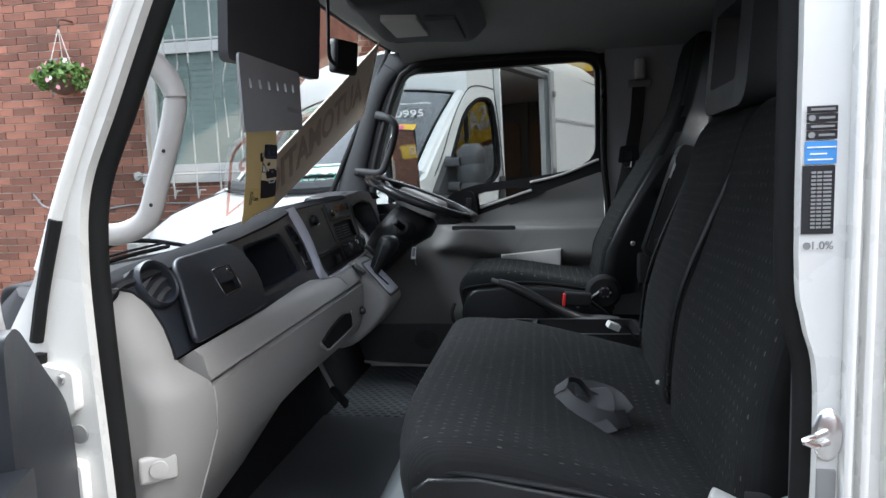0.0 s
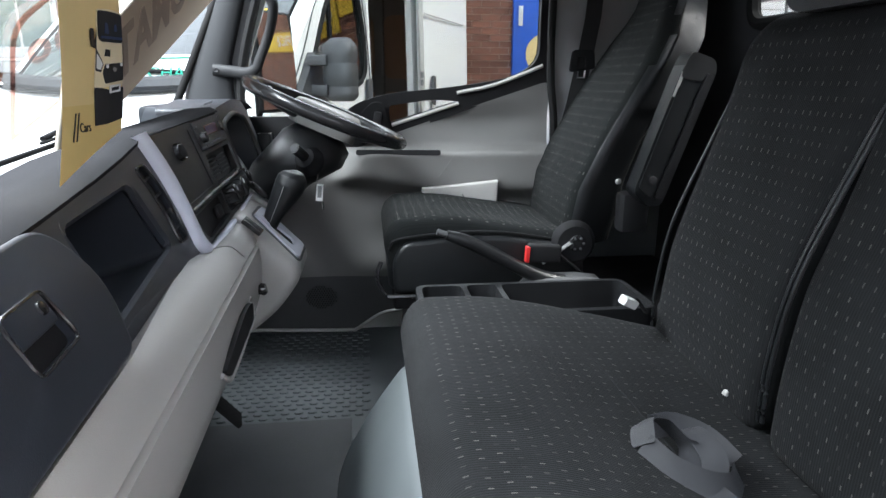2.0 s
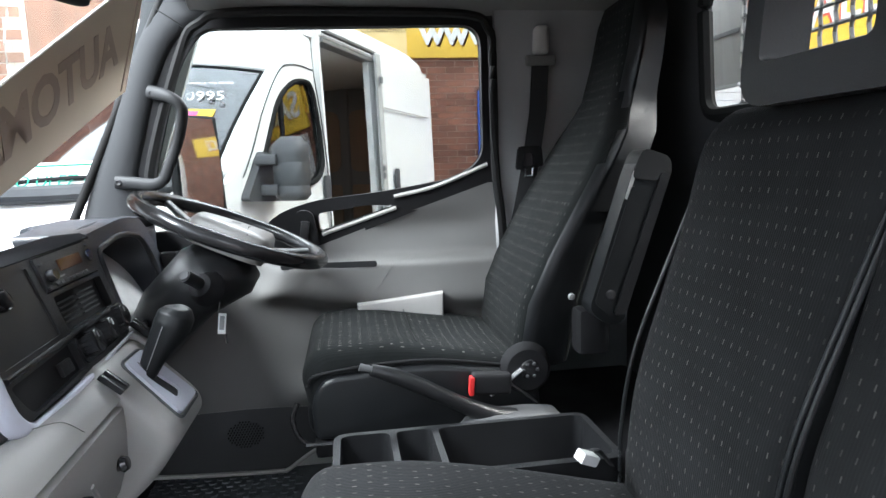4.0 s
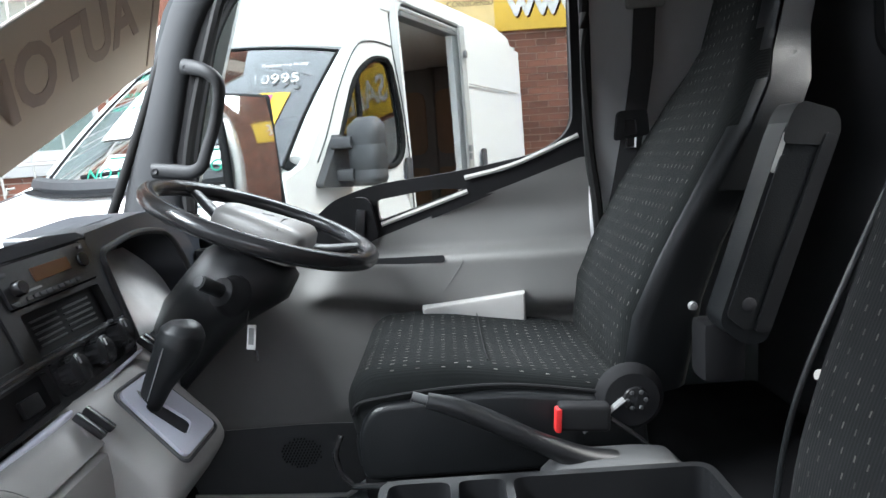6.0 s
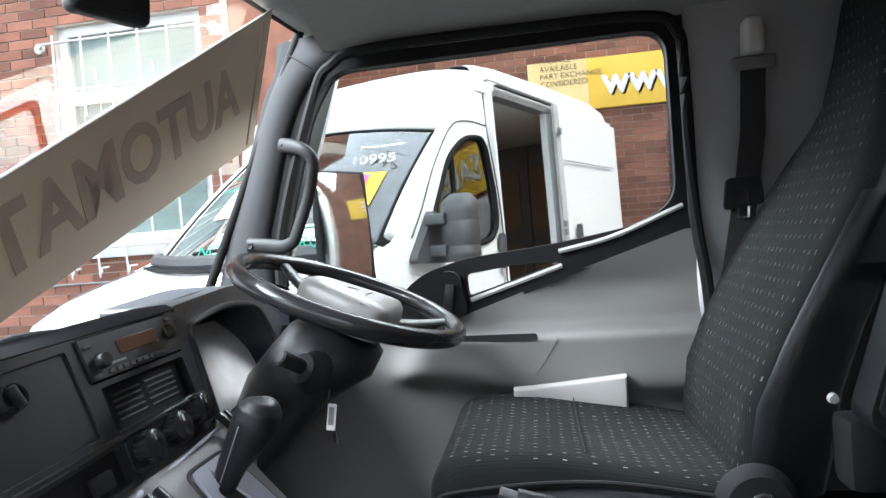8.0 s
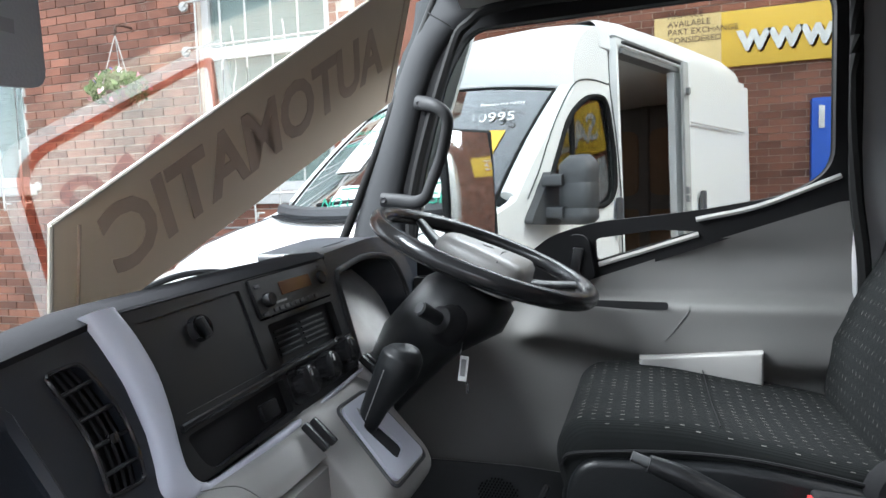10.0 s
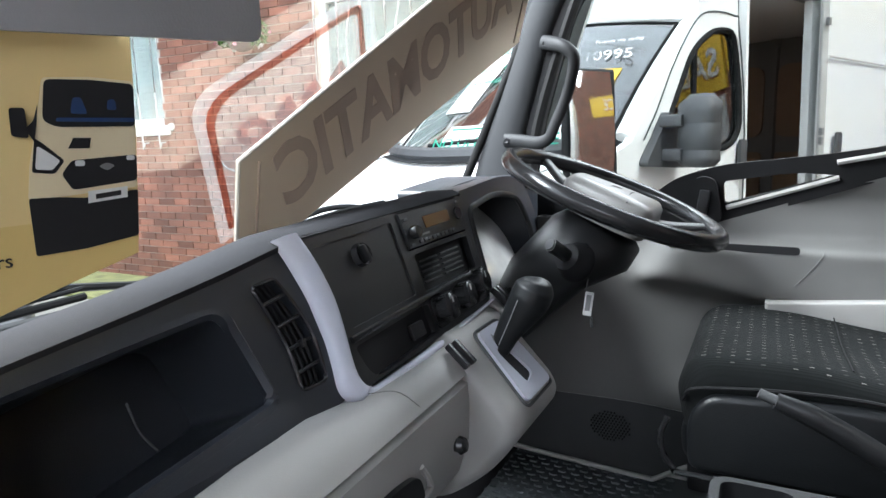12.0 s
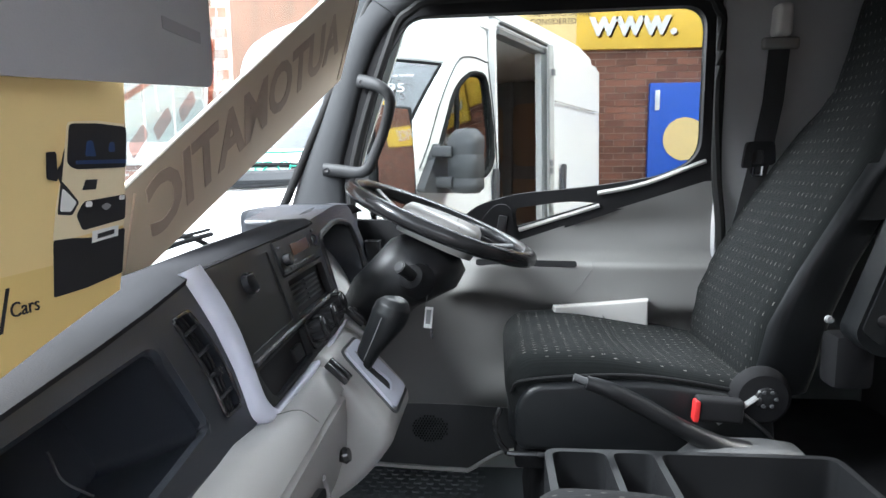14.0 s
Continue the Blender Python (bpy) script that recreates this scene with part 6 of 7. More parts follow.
for y, t in ((1.050, 0.325), (1.098, 0.375), (1.150, 0.43)):
    sticker(rounded([(y - 0.022, t - 0.01), (y + 0.006, t - 0.045), (y + 0.022, t + 0.02), (y - 0.004, t + 0.05)], 0.01, 3), 0.0045, "letter_bar", "redfilm2")

# interior mirror
im = thing("interior_mirror", "small black interior mirror on a bent arm", "mirror")
part("arm", tube([(-0.238, 0.915, 2.175), (-0.238, 0.908, 2.08), (-0.238, 0.902, 2.02), (-0.240, 0.915, 1.985), (-0.243, 0.975, 1.978)], 0.0055, 8), "handle", im)
part("housing", obox(pose(-0.240, 1.035, 2.010, 0, 6, -25), 0.032, 0.095, 0.095, 0.012, 3), "handle", im)
part("mirror_pane", obox(pose(-0.2240, 1.0275, 2.011, 0, 6, -25), 0.002, 0.084, 0.083, 0.0008, 1), "handle", im, "grey pane")

# wipers beyond the screen
for blade, swing in ((((0.30, -0.19), (0.42, -0.158), (0.58, -0.132), (0.78, -0.120)), ((0.47, -0.128), (0.58, -0.082), (0.72, -0.098), (0.90, -0.15))),
                     (((1.00, -0.085), (1.18, -0.058), (1.34, -0.030), (1.48, -0.018)), ((1.20, -0.040), (1.30, -0.012), (1.42, -0.030), (1.55, -0.10)))):
    wp = thing("windscreen_wiper", "black windscreen wiper lying at the foot of the screen", "wiper")
    part("wiper_arm", tube([screen(y, t, -0.035) for y, t in swing], 0.006, 8), "matt", wp)
    part("blade", tube([screen(y, t, -0.018) for y, t in blade], 0.0055, 8), "rubber", wp)
    part("blade_back", tube([screen(y, t + 0.012, -0.026) for y, t in blade[1:]], 0.0035, 6), "matt", wp)

# ---------------------------------------------------------------- open passenger door
pd = thing("passenger_door", "open white passenger door with black trim", "truck door")
HQ, QD = Vector((-0.345, -0.075, 0)), Vector((0.52, -0.854, 0)).normalized()
QN = Vector((0.854, 0.52, 0)).normalized()
dpt = lambda u, v, d=0.0: HQ + QD * u + QN * d + Vector((0, 0, v))
lay = lambda d0: (lambda u, v, d: dpt(u, v, d0 + d))
DW = rounded([(0.175, 1.36), (0.90, 1.50), (0.90, 2.05), (0.23, 2.05), (0.165, 1.74), (0.142, 1.55), (0.165, 1.49)], [0.02, 0.05, 0.05, 0.04, 0.05, 0.03, 0.01], 5)
part("door_shell", plate(rounded([(0.0, 0.75), (0.97, 0.75), (0.97, 2.12), (0.15, 2.12), (0.085, 1.74), (0.055, 1.58), (0.03, 1.49), (0.0, 1.43)], 0.015), [DW], lay(-0.055), 0.05), "white", pd, "white door shell")
part("window_rubber", plate(rounded([(0.15, 1.33), (0.93, 1.47), (0.93, 2.08), (0.21, 2.08), (0.148, 1.74), (0.122, 1.55), (0.135, 1.48)], 0.03, 4), [DW], lay(-0.004), 0.014), "rubber", pd, "black window rubber")
g = part("window_pane", plate(DW, [], lay(-0.03), 0.004), "doorglass", pd)
g.visible_shadow = False
part("edge_seal", tube([dpt(-0.012, 1.25, -0.025), dpt(-0.012, 1.42, -0.025), dpt(0.018, 1.50, -0.025), dpt(0.042, 1.60, -0.025), dpt(0.072, 1.75, -0.025), dpt(0.138, 2.10, -0.025)], 0.008, 8), "rubber", pd)
# sail trim and upper trim: swells towards the hinge
sail = rounded([(0.168, 1.355), (0.166, 1.49), (0.105, 1.495), (0.065, 1.45), (0.012, 1.365), (0.0, 1.24), (0.02, 1.20), (0.17, 1.225)], [0.01, 0.02, 0.025, 0.05, 0.05, 0.03, 0.02, 0.0], 5)
part("sail_trim", plate(sail, [], lambda u, v, d: dpt(u, v, -0.004 + d * (1 + 1.1 * max(0.0, 1 - u / 0.16) * min(1.0, max(0.0, (1.50 - v) / 0.12)))), 0.028), "navy", pd, "black mirror corner trim", 50)
part("door_trim_top", plate(rounded([(0.168, 1.225), (0.94, 1.34), (0.94, 1.465), (0.168, 1.352)], 0.012), [], lay(-0.004), 0.045), "navy", pd, "black upper door trim")
part("door_trim", plate(rounded([(0.03, 0.85), (0.94, 0.85), (0.94, 1.335), (0.168, 1.22), (0.025, 1.195)], 0.02), [], lay(-0.004), 0.035), "grey", pd, "grey lower door trim")

# ---------------------------------------------------------------- vans
def van(origin, yaw, sx, sy, sz, label, price):
    """A white panel van; local x runs to its rear, y to its far side, z up. Its near side is open at the sliding door if price."""
    v = thing("panel_van", label, "van")
    m = Matrix.Translation(origin) @ Matrix.Rotation(radians(yaw), 4, "Z") @ Matrix.Diagonal((sx, sy, sz, 1))

    def add(name, bm, mat, parent=v, lab="", smooth=40):
        bm.transform(m)
        return part(name, bm, mat, parent, lab, smooth)

    Wd, L, H = 2.0, 4.75, 2.50
    # windscreen sheet: u across from the near side, w up
    bow = lambda u: math.sin(max(0.0, min(1.0, u)) * math.pi)

    def scr(u, w, d=0.0):
        x0, x1 = 1.02 - 0.27 * bow(u), 1.69 - 0.17 * bow(u)
        z0, z1 = 1.350 - 0.035 * bow(u), 1.965 + 0.075 * bow(u) ** 0.8
        y0 = 0.06 + 0.07 * w
        return (x0 + (x1 - x0) * w - 0.03 * math.sin(max(0, min(1, w)) * math.pi) + d, y0 + (Wd - 2 * y0) * u, z0 + (z1 - z0) * w)

    # bonnet: slices from the nose to the screen's foot; (x, low z, high z, half-width low, half-width high)
    secs = [(0.0, 0.40, 0.84, 0.66, 0.56), (0.03, 0.32, 0.95, 0.80, 0.66), (0.12, 0.30, 1.06, 0.92, 0.76), (0.30, 0.28, 1.14, 0.98, 0.84), (0.55, 0.28, 1.215, 1.0, 0.90), (0.80, 0.28, 1.28, 1.0, 0.93), (1.04, 0.28, 1.335, 1.0, 0.95)]
    rings = []
    for x, z0, z1, w0, w1 in secs:
        r = rounded([(-w0, z0), (w0, z0), (w1, z1), (-w1, z1)], [0.06, 0.06, 0.16, 0.16], 6)
        rings.append([(x, p[0] + Wd / 2, p[1] + 0.035 * (1 - (p[0] / w0) ** 2) * (p[1] > z1 - 0.05)) for p in r])
    add("bonnet", loft(rings), "vanwhite", v, "white bonnet", 60)
    for sg in (-1, 1):
        add("bonnet_gap", tube([(0.14, Wd / 2 + sg * 0.70, 1.072), (0.40, Wd / 2 + sg * 0.80, 1.178), (0.75, Wd / 2 + sg * 0.86, 1.273), (1.0, Wd / 2 + sg * 0.88, 1.333)], 0.004, 6), "mirrorgrey")
    # raised roof over the cab, rising from the screen's head
    cap_edge = lambda z: 0.10 * max(0, z - 1.3) + 0.004

    def cap(u, s):
        a = Vector(scr(u, 1.015, 0.004))
        b = Vector((2.16, Wd * u, 2.385 + 0.065 * (1 - abs(2 * u - 1) ** 5)))
        z = a.z + (b.z - a.z) * math.sin(s * math.pi / 2) ** 0.82
        x = a.x + (b.x - a.x) * (1 - math.cos(s * math.pi / 2))
        e = cap_edge(a.z + (b.z - a.z) * math.sin(s * math.pi / 2) ** 0.82)
        return (x, e + (Wd - 2 * e) * u, z)

    ease = lambda u: 0.5 - 0.5 * math.cos(u * math.pi)
    add("high_roof", smooth_grid(lambda u, w: cap(ease(u), w), 26, 12), "vanwhite", v, "white raised roof", 60)
    # side cheeks with the front window opening
    swin = rounded([(1.34, 1.43), (1.84, 1.285), (2.07, 1.36), (2.10, 1.62), (2.065, 1.945), (1.86, 1.945), (1.62, 1.82)], [0.06, 0.12, 0.16, 0.1, 0.07, 0.16, 0.12], 6)
    edge = [cap(0.0, k / 8) for k in range(8, -1, -1)]
    cheek = [(0.86, 0.28), (2.16, 0.28)] + [(p[0], p[2]) for p in edge] + [(scr(0.0, k, 0.0)[0] + 0.015, scr(0.0, k)[2]) for k in (0.9, 0.7, 0.5, 0.3, 0.1, 0.0)] + [(0.86, 1.285)]
    for yy, sg in ((0.0, 1), (Wd, -1)):
        add("cab_side", plate(cheek, [swin], lambda u, w, d: (u, yy + sg * (d + 0.10 * max(0, w - 1.3)), w), 0.05), "vanwhite", v)
        add("side_window_rubber", tube([(p[0], yy + sg * (0.10 * max(0, p[1] - 1.3) - 0.002), p[1]) for p in swin], 0.017, 6, 1, True, smooth=False), "rubber")
        gg = add("side_window", plate(swin, [], lambda u, w, d: (u, yy + sg * (0.012 + d + 0.10 * max(0, w - 1.3)), w), 0.006), "vanglass")
        gg.visible_shadow = False
        add("window_bar", tube([(1.60, yy + sg * 0.02, 1.36), (1.66, yy + sg * 0.06, 1.83)], 0.014, 6, smooth=False), "rubber")
    gg = add("windscreen", smooth_grid(lambda u, w: scr(0.025 + 0.95 * u, 0.01 + 0.985 * w), 20, 8), "vanscreen", v, "tinted windscreen")
    gg.visible_shadow = False
    for u0 in (0.004, 0.996):
        add("screen_pillar", tube([scr(u0, w, 0.016) for w in np.linspace(0.04, 1.02, 9)], 0.042, 8, flat=0.8), "vanwhite")
        add("screen_rubber", tube([scr(u0 + (0.024 if u0 < 0.5 else -0.024), w) for w in np.linspace(0, 0.99, 9)], 0.009, 6, smooth=False), "rubber")
    add("screen_rubber", tube([scr(u, 0.995) for u in np.linspace(0.025, 0.975, 15)], 0.009, 6, smooth=False), "rubber")
    add("roof_lip", tube([scr(u, 1.02, 0.012) for u in np.linspace(0.0, 1.0, 15)], 0.018, 8, smooth=False), "vanwhite")
    add("dash_shelf", box(1.08, 1.6, 0.15, Wd - 0.15, 1.24, 1.33, 0.03), "matt", v, "dark dashboard")
    add("cab_seat", box(1.80, 2.1, 0.25, Wd - 0.25, 0.9, 1.66, 0.08), "dkgrey", v, "grey cab seats")
    add("cowl", tube([scr(u, -0.02, -0.03) for u in np.linspace(0.03, 0.97, 9)], 0.05, 8), "mirrorgrey", v, "dark plastic cowl")
    for k in range(4):
        add("cowl_slat", tube([scr(u, -0.06, -0.05 - 0.02 * k) for u in np.linspace(0.08, 0.92, 9)], 0.008, 6), "matt")
    add("wiper", tube([scr(0.10, 0.03, -0.03), scr(0.35, 0.09, -0.03), scr(0.65, 0.06, -0.03)], 0.013, 6), "matt")
    roof = []
    for x, z0, z1, w in ((2.05, 2.25, 2.425, 0.880), (2.16, 2.25, 2.448, 0.893), (2.4, 2.25, 2.468, 0.905), (3.2, 2.25, H - 0.01, 0.915), (L - 0.5, 2.25, H, 0.915), (L - 0.14, 2.25, H - 0.04, 0.90), (L, 2.25, H - 0.20, 0.87)):
        r = rounded([(-w - 0.03, z0), (w + 0.03, z0), (w, z1), (-w, z1)], [0.01, 0.01, min(0.14, (z1 - z0) * 0.45), min(0.14, (z1 - z0) * 0.45)], 6)
        roof.append([(x, p[0] + Wd / 2, p[1]) for p in r])
    add("load_roof", loft(roof, True, False), "vanwhite", v, "white raised roof", 60)
    # load space
    opening = rounded([(2.20, 0.55), (3.03, 0.55), (3.03, 2.27), (2.18, 2.27)], 0.05, 4)
    skin = [(2.164, 0.28), (L - 0.06, 0.28), (L, 0.5), (L, 2.30), (2.164, 2.32)]
    add("load_side", plate(skin, [opening], lambda u, w, d: (u, d + 0.06 * max(0, w - 1.6), w), 0.05), "vanwhite")
    add("load_side", plate(skin, [], lambda u, w, d: (u, Wd - d - 0.06 * max(0, w - 1.6), w), 0.05), "vanwhite")
    add("rear_door", box(L - 0.03, L + 0.02, 0.05, Wd - 0.05, 0.32, 2.30, 0.03), "vanwhite")
    add("load_floor", box(2.12, L - 0.03, 0.05, Wd - 0.05, 0.45, 0.55, 0.01), "ply")
    add("load_ceiling", box(2.17, L - 0.03, 0.06, Wd - 0.06, 2.32, 2.34, 0.004), "steelgrey")
    for i in range(4):
        add("roof_bow", box(2.45 + i * 0.55, 2.53 + i * 0.55, 0.06, Wd - 0.06, 2.26, 2.318, 0.01), "steelgrey")
    for i in range(3):
        add("ply_lining", box(2.30 + i * 0.74, 2.92 + i * 0.74, Wd - 0.11, Wd - 0.07, 0.62, 1.28, 0.02), "ply", v, "brown ply lining")
        add("ply_lining", box(2.30 + i * 0.74, 2.92 + i * 0.74, Wd - 0.13, Wd - 0.09, 1.36, 1.98, 0.04), "ply")
        add("inner_rib", box(2.22 + i * 0.74, 2.28 + i * 0.74, Wd - 0.14, Wd - 0.06, 0.55, 2.15, 0.01), "steelgrey")
    for yy in (0.12, 0.60, 1.10, 1.56):
        add("rear_lining", plate(rounded([(yy, 0.64), (yy + 0.38, 0.64), (yy + 0.38, 1.22), (yy, 1.22)], 0.05, 4), [], lambda u, w, d: (L - 0.075 + d, u, w), 0.03), "ply", v, "brown ply door lining")
        add("rear_lining", plate(rounded([(yy, 1.36), (yy + 0.38, 1.36), (yy + 0.38, 2.02), (yy, 2.02)], 0.12, 5), [], lambda u, w, d: (L - 0.075 + d, u, w), 0.03), "ply")
    add("rear_door_inner", box(L - 0.05, L - 0.032, 0.06, Wd - 0.06, 0.5, 2.3, 0.004), "steelgrey", v, "grey inner door skin")
    for yy in (0.07, 0.97, 1.87):
        add("rear_pillar", box(L - 0.12, L - 0.05, yy, yy + 0.06, 0.5, 2.3, 0.01), "steelgrey")
    add("cab_partition", box(2.168, 2.19, 0.06, Wd - 0.06, 0.5, 2.2, 0.01), "steelgrey")
    add("slide_rail", box(2.20, 3.1, 0.02, 0.12, 2.225, 2.262, 0.008), "steelgrey")
    add("slide_rail", box(2.20, 3.2, 0.0, 0.03, 2.285, 2.30, 0.005), "mirrorgrey")
    sd = add("sliding_door", plate(rounded([(3.04, 0.42), (4.30, 0.42), (4.30, 2.27), (3.06, 2.30)], 0.05, 4), [], lambda u, w, d: (u, -0.10 + d + 0.06 * max(0, w - 1.6), w), 0.06), "vanwhite", v, "white sliding door pushed back")
    add("door_edge", tube([(3.04, -0.07, 0.46), (3.03, -0.07, 1.2), (3.05, -0.035, 2.28)], 0.03, 8, flat=0.6), "lightgrey", sd)
    for z in (0.75, 1.30, 1.36, 2.05):
        add("latch", box(3.005, 3.045, -0.085, -0.06, z, z + 0.05, 0.006), "steelgrey", sd)
    add("handle", box(3.17, 3.26, -0.125, -0.095, 1.14, 1.38, 0.02), "mirrorgrey", sd, "grey handle")
    # grey lines stand for the shade along the pressed creases
    for z in (1.86, 0.92):
        add("door_crease", tube([(3.05, -0.101 + 0.06 * max(0, z - 1.6), z), (4.22, -0.101 + 0.06 * max(0, z - 1.6), z)], 0.006, 6, smooth=False), "lightgrey", sd)
    add("door_gap", tube([(2.135, -0.003, 0.5), (2.14, 0.008, 1.4), (2.135, 0.068, 1.98), (2.09, 0.072, 2.035), (1.85, 0.072, 2.035), (1.68, 0.066, 1.975), (1.45, 0.044, 1.75), (1.26, 0.018, 1.50), (1.13, 0.0, 1.36)], 0.005, 6, 4), "mirrorgrey")
    for zz in (0.70,):
        add("side_moulding", box(0.95, 2.08, -0.02, 0.01, zz - 0.06, zz + 0.06, 0.015), "mirrorgrey")
    add("door_handle", box(2.04, 2.12, -0.03, 0.0, 1.13, 1.35, 0.02), "mirrorgrey", v, "grey door handle")
    # mirror: sail on the door's corner, two stubs, and a tall housing in two shells
    mi = add("door_mirror", plate(rounded([(1.08, 1.235), (1.44, 1.215), (1.40, 1.44), (1.30, 1.50)], [0.05, 0.04, 0.05, 0.03], 5), [], lambda u, w, d: (u, -0.045 + d + 0.06 * max(0, w - 1.3), w), 0.05), "mirrorgrey", v, "large grey door mirror", 60)
    shell = lambda z0, z1, k0, k1, g: [[(1.335 + k * (0.075 * p[0] + 0.02 * p[1] - 0.03), -0.185 + k * 0.105 * p[1], z) for p in rounded([(-1, -1), (0.7, -1), (0.7, 1), (-1, 1)], [0.9, 0.25, 0.25, 0.9], 6)] for z, k in ((z0, k0), (z0 + g, 1.0), (z1 - g, 1.0), (z1, k1))]
    add("mirror_upper", loft(shell(1.425, 1.565, 0.93, 0.55, 0.045)), "mirrorgrey", mi, "", 60)
    add("mirror_waist", loft(shell(1.30, 1.43, 0.93, 0.93, 0.02)), "darkgrey2", mi, "", 60)
    add("mirror_lower", loft(shell(1.225, 1.305, 0.70, 0.95, 0.03)), "mirrorgrey", mi, "", 60)
    for z in (1.285, 1.445):
        add("mirror_stub", loft([[(1.27 + 0.05 * a, y, z + 0.03 * b) for a, b in rounded([(-1, -1), (1, -1), (1, 1), (-1, 1)], 0.5, 3)] for y in (-0.02, -0.14)]), "mirrorgrey", mi)
    add("mirror_glass", box(1.366, 1.370, -0.265, -0.105, 1.31, 1.53, 0.001), "mirror", mi)
    add("bumper", box(-0.04, 0.50, 0.08, Wd - 0.08, 0.22, 0.56, 0.08, 4), "mirrorgrey")
    for yy in (0.02, Wd - 0.02):
        add("headlamp", loft([[(0.05 + 0.30 * k, yy + (0.18 - 0.10 * k) * (1 if yy < 1 else -1), 0.86 + 0.10 * k + a) for a in (-0.10, 0.10)] + [(0.05 + 0.30 * k, yy + (0.06 - 0.05 * k) * (1 if yy < 1 else -1), 0.86 + 0.10 * k + a) for a in (0.10, -0.10)] for k in (0, 0.5, 1)]), "lightgrey")
        for xx in (0.82, 3.75):
            tyre = add("wheel", lathe([(0.12, -0.10), (0.30, -0.10), (0.34, -0.06), (0.34, 0.06), (0.30, 0.10), (0.12, 0.10)], pose(xx, 0.12 if yy < 1 else Wd - 0.12, 0.34, 90), 24), "rubber")
            add("rim", lathe([(0.0, -0.06), (0.19, -0.07), (0.21, -0.102), (0.21, 0.102), (0.0, 0.06)], pose(xx, 0.12 if yy < 1 else Wd - 0.12, 0.34, 90), 18), "steelgrey", tyre)
    # windscreen cards
    def card(u0, u1, w0, w1, mat, off, name, par=v):
        return add(name, smooth_grid(lambda u, w: scr(u0 + (u1 - u0) * u, w0 + (w1 - w0) * w, -0.010 + off * 0.4), 12, 4), mat, par)

    def lettering(body, u, w, size, mat, off):
        a, b = Vector(scr(u - 0.05, w)), Vector(scr(u + 0.05, w))
        e1 = ((a - b).normalized() + Vector((0, -1.3, 0))).normalized()
        up = (Vector(scr(u, w + 0.1)) - Vector(scr(u, w))).normalized()
        nn = e1.cross(up).normalized()
        up = nn.cross(e1) - 0.35 * e1
        mm = Matrix((e1, up, nn)).transposed().to_4x4()
        mm.translation = Vector(scr(u, w, off))
        return words("lettering", body, size, m @ mm, mat, v, 0.0006)

    if price:
        card(0.095, 0.185, 0.32, 0.60, "signyellow", 0.0, "price_card")
        card(0.135, 0.172, 0.49, 0.58, "pink", -0.045, "pink_spot")
        lettering("10995", 0.165, 0.715, 0.125, "whiteink", -0.012)
        lettering("Finance me today", 0.155, 0.84, 0.042, "whiteink", -0.03)
        card(0.12, 0.60, -0.02, 0.21, "whiteink", 0.0, "window_card")
        lettering("NO ULEZ CHARGE", 0.36, 0.075, 0.11, "green", -0.03)
        for w in (0.01, 0.185):
            add("card_line", tube([scr(u, w, -0.012) for u in np.linspace(0.13, 0.58, 9)], 0.005, 6), "green")
        card(0.56, 0.72, 0.33, 0.97, "whiteink", 0.0, "finance_card")
        lettering("FINANCING", 0.64, 0.86, 0.085, "green", -0.02)
        lettering("NO DEPOSIT THEN", 0.64, 0.70, 0.055, "green", -0.02)
        lettering("PAY FOR 8 WEEKS", 0.64, 0.58, 0.055, "green", -0.02)
    return v


van((-0.833, 2.36, GROUND), 66, 1.0, 0.97, 1.0, "white high-roof panel van with its sliding door open", True)

# ---------------------------------------------------------------- brick buildings
tagged(finish(box(-60, 60, -60, 60, GROUND - 0.3, GROUND, 0), "ground", "ground"), "pale worn concrete yard", "ground", kind="structure")
gr = finish(box(-9, -3.2, 3.9, 4.8, GROUND - 0.02, GROUND + 0.03, 0.01), "grass_strip", "grass")
tagged(gr, "strip of dry patchy grass along the house", "grass", kind="stuff")

BRK_W, BRK_H, MORT = 0.215, 0.065, 0.010


def brick_mesh(depth, w=BRK_W):
    bm = box(-w / 2, w / 2, -depth, 0.0, -BRK_H / 2, BRK_H / 2, 0.0)
    me = bpy.data.meshes.new("brick")
    bm.to_mesh(me)
    bm.free()
    me.materials.append(M["brick"])
    return me


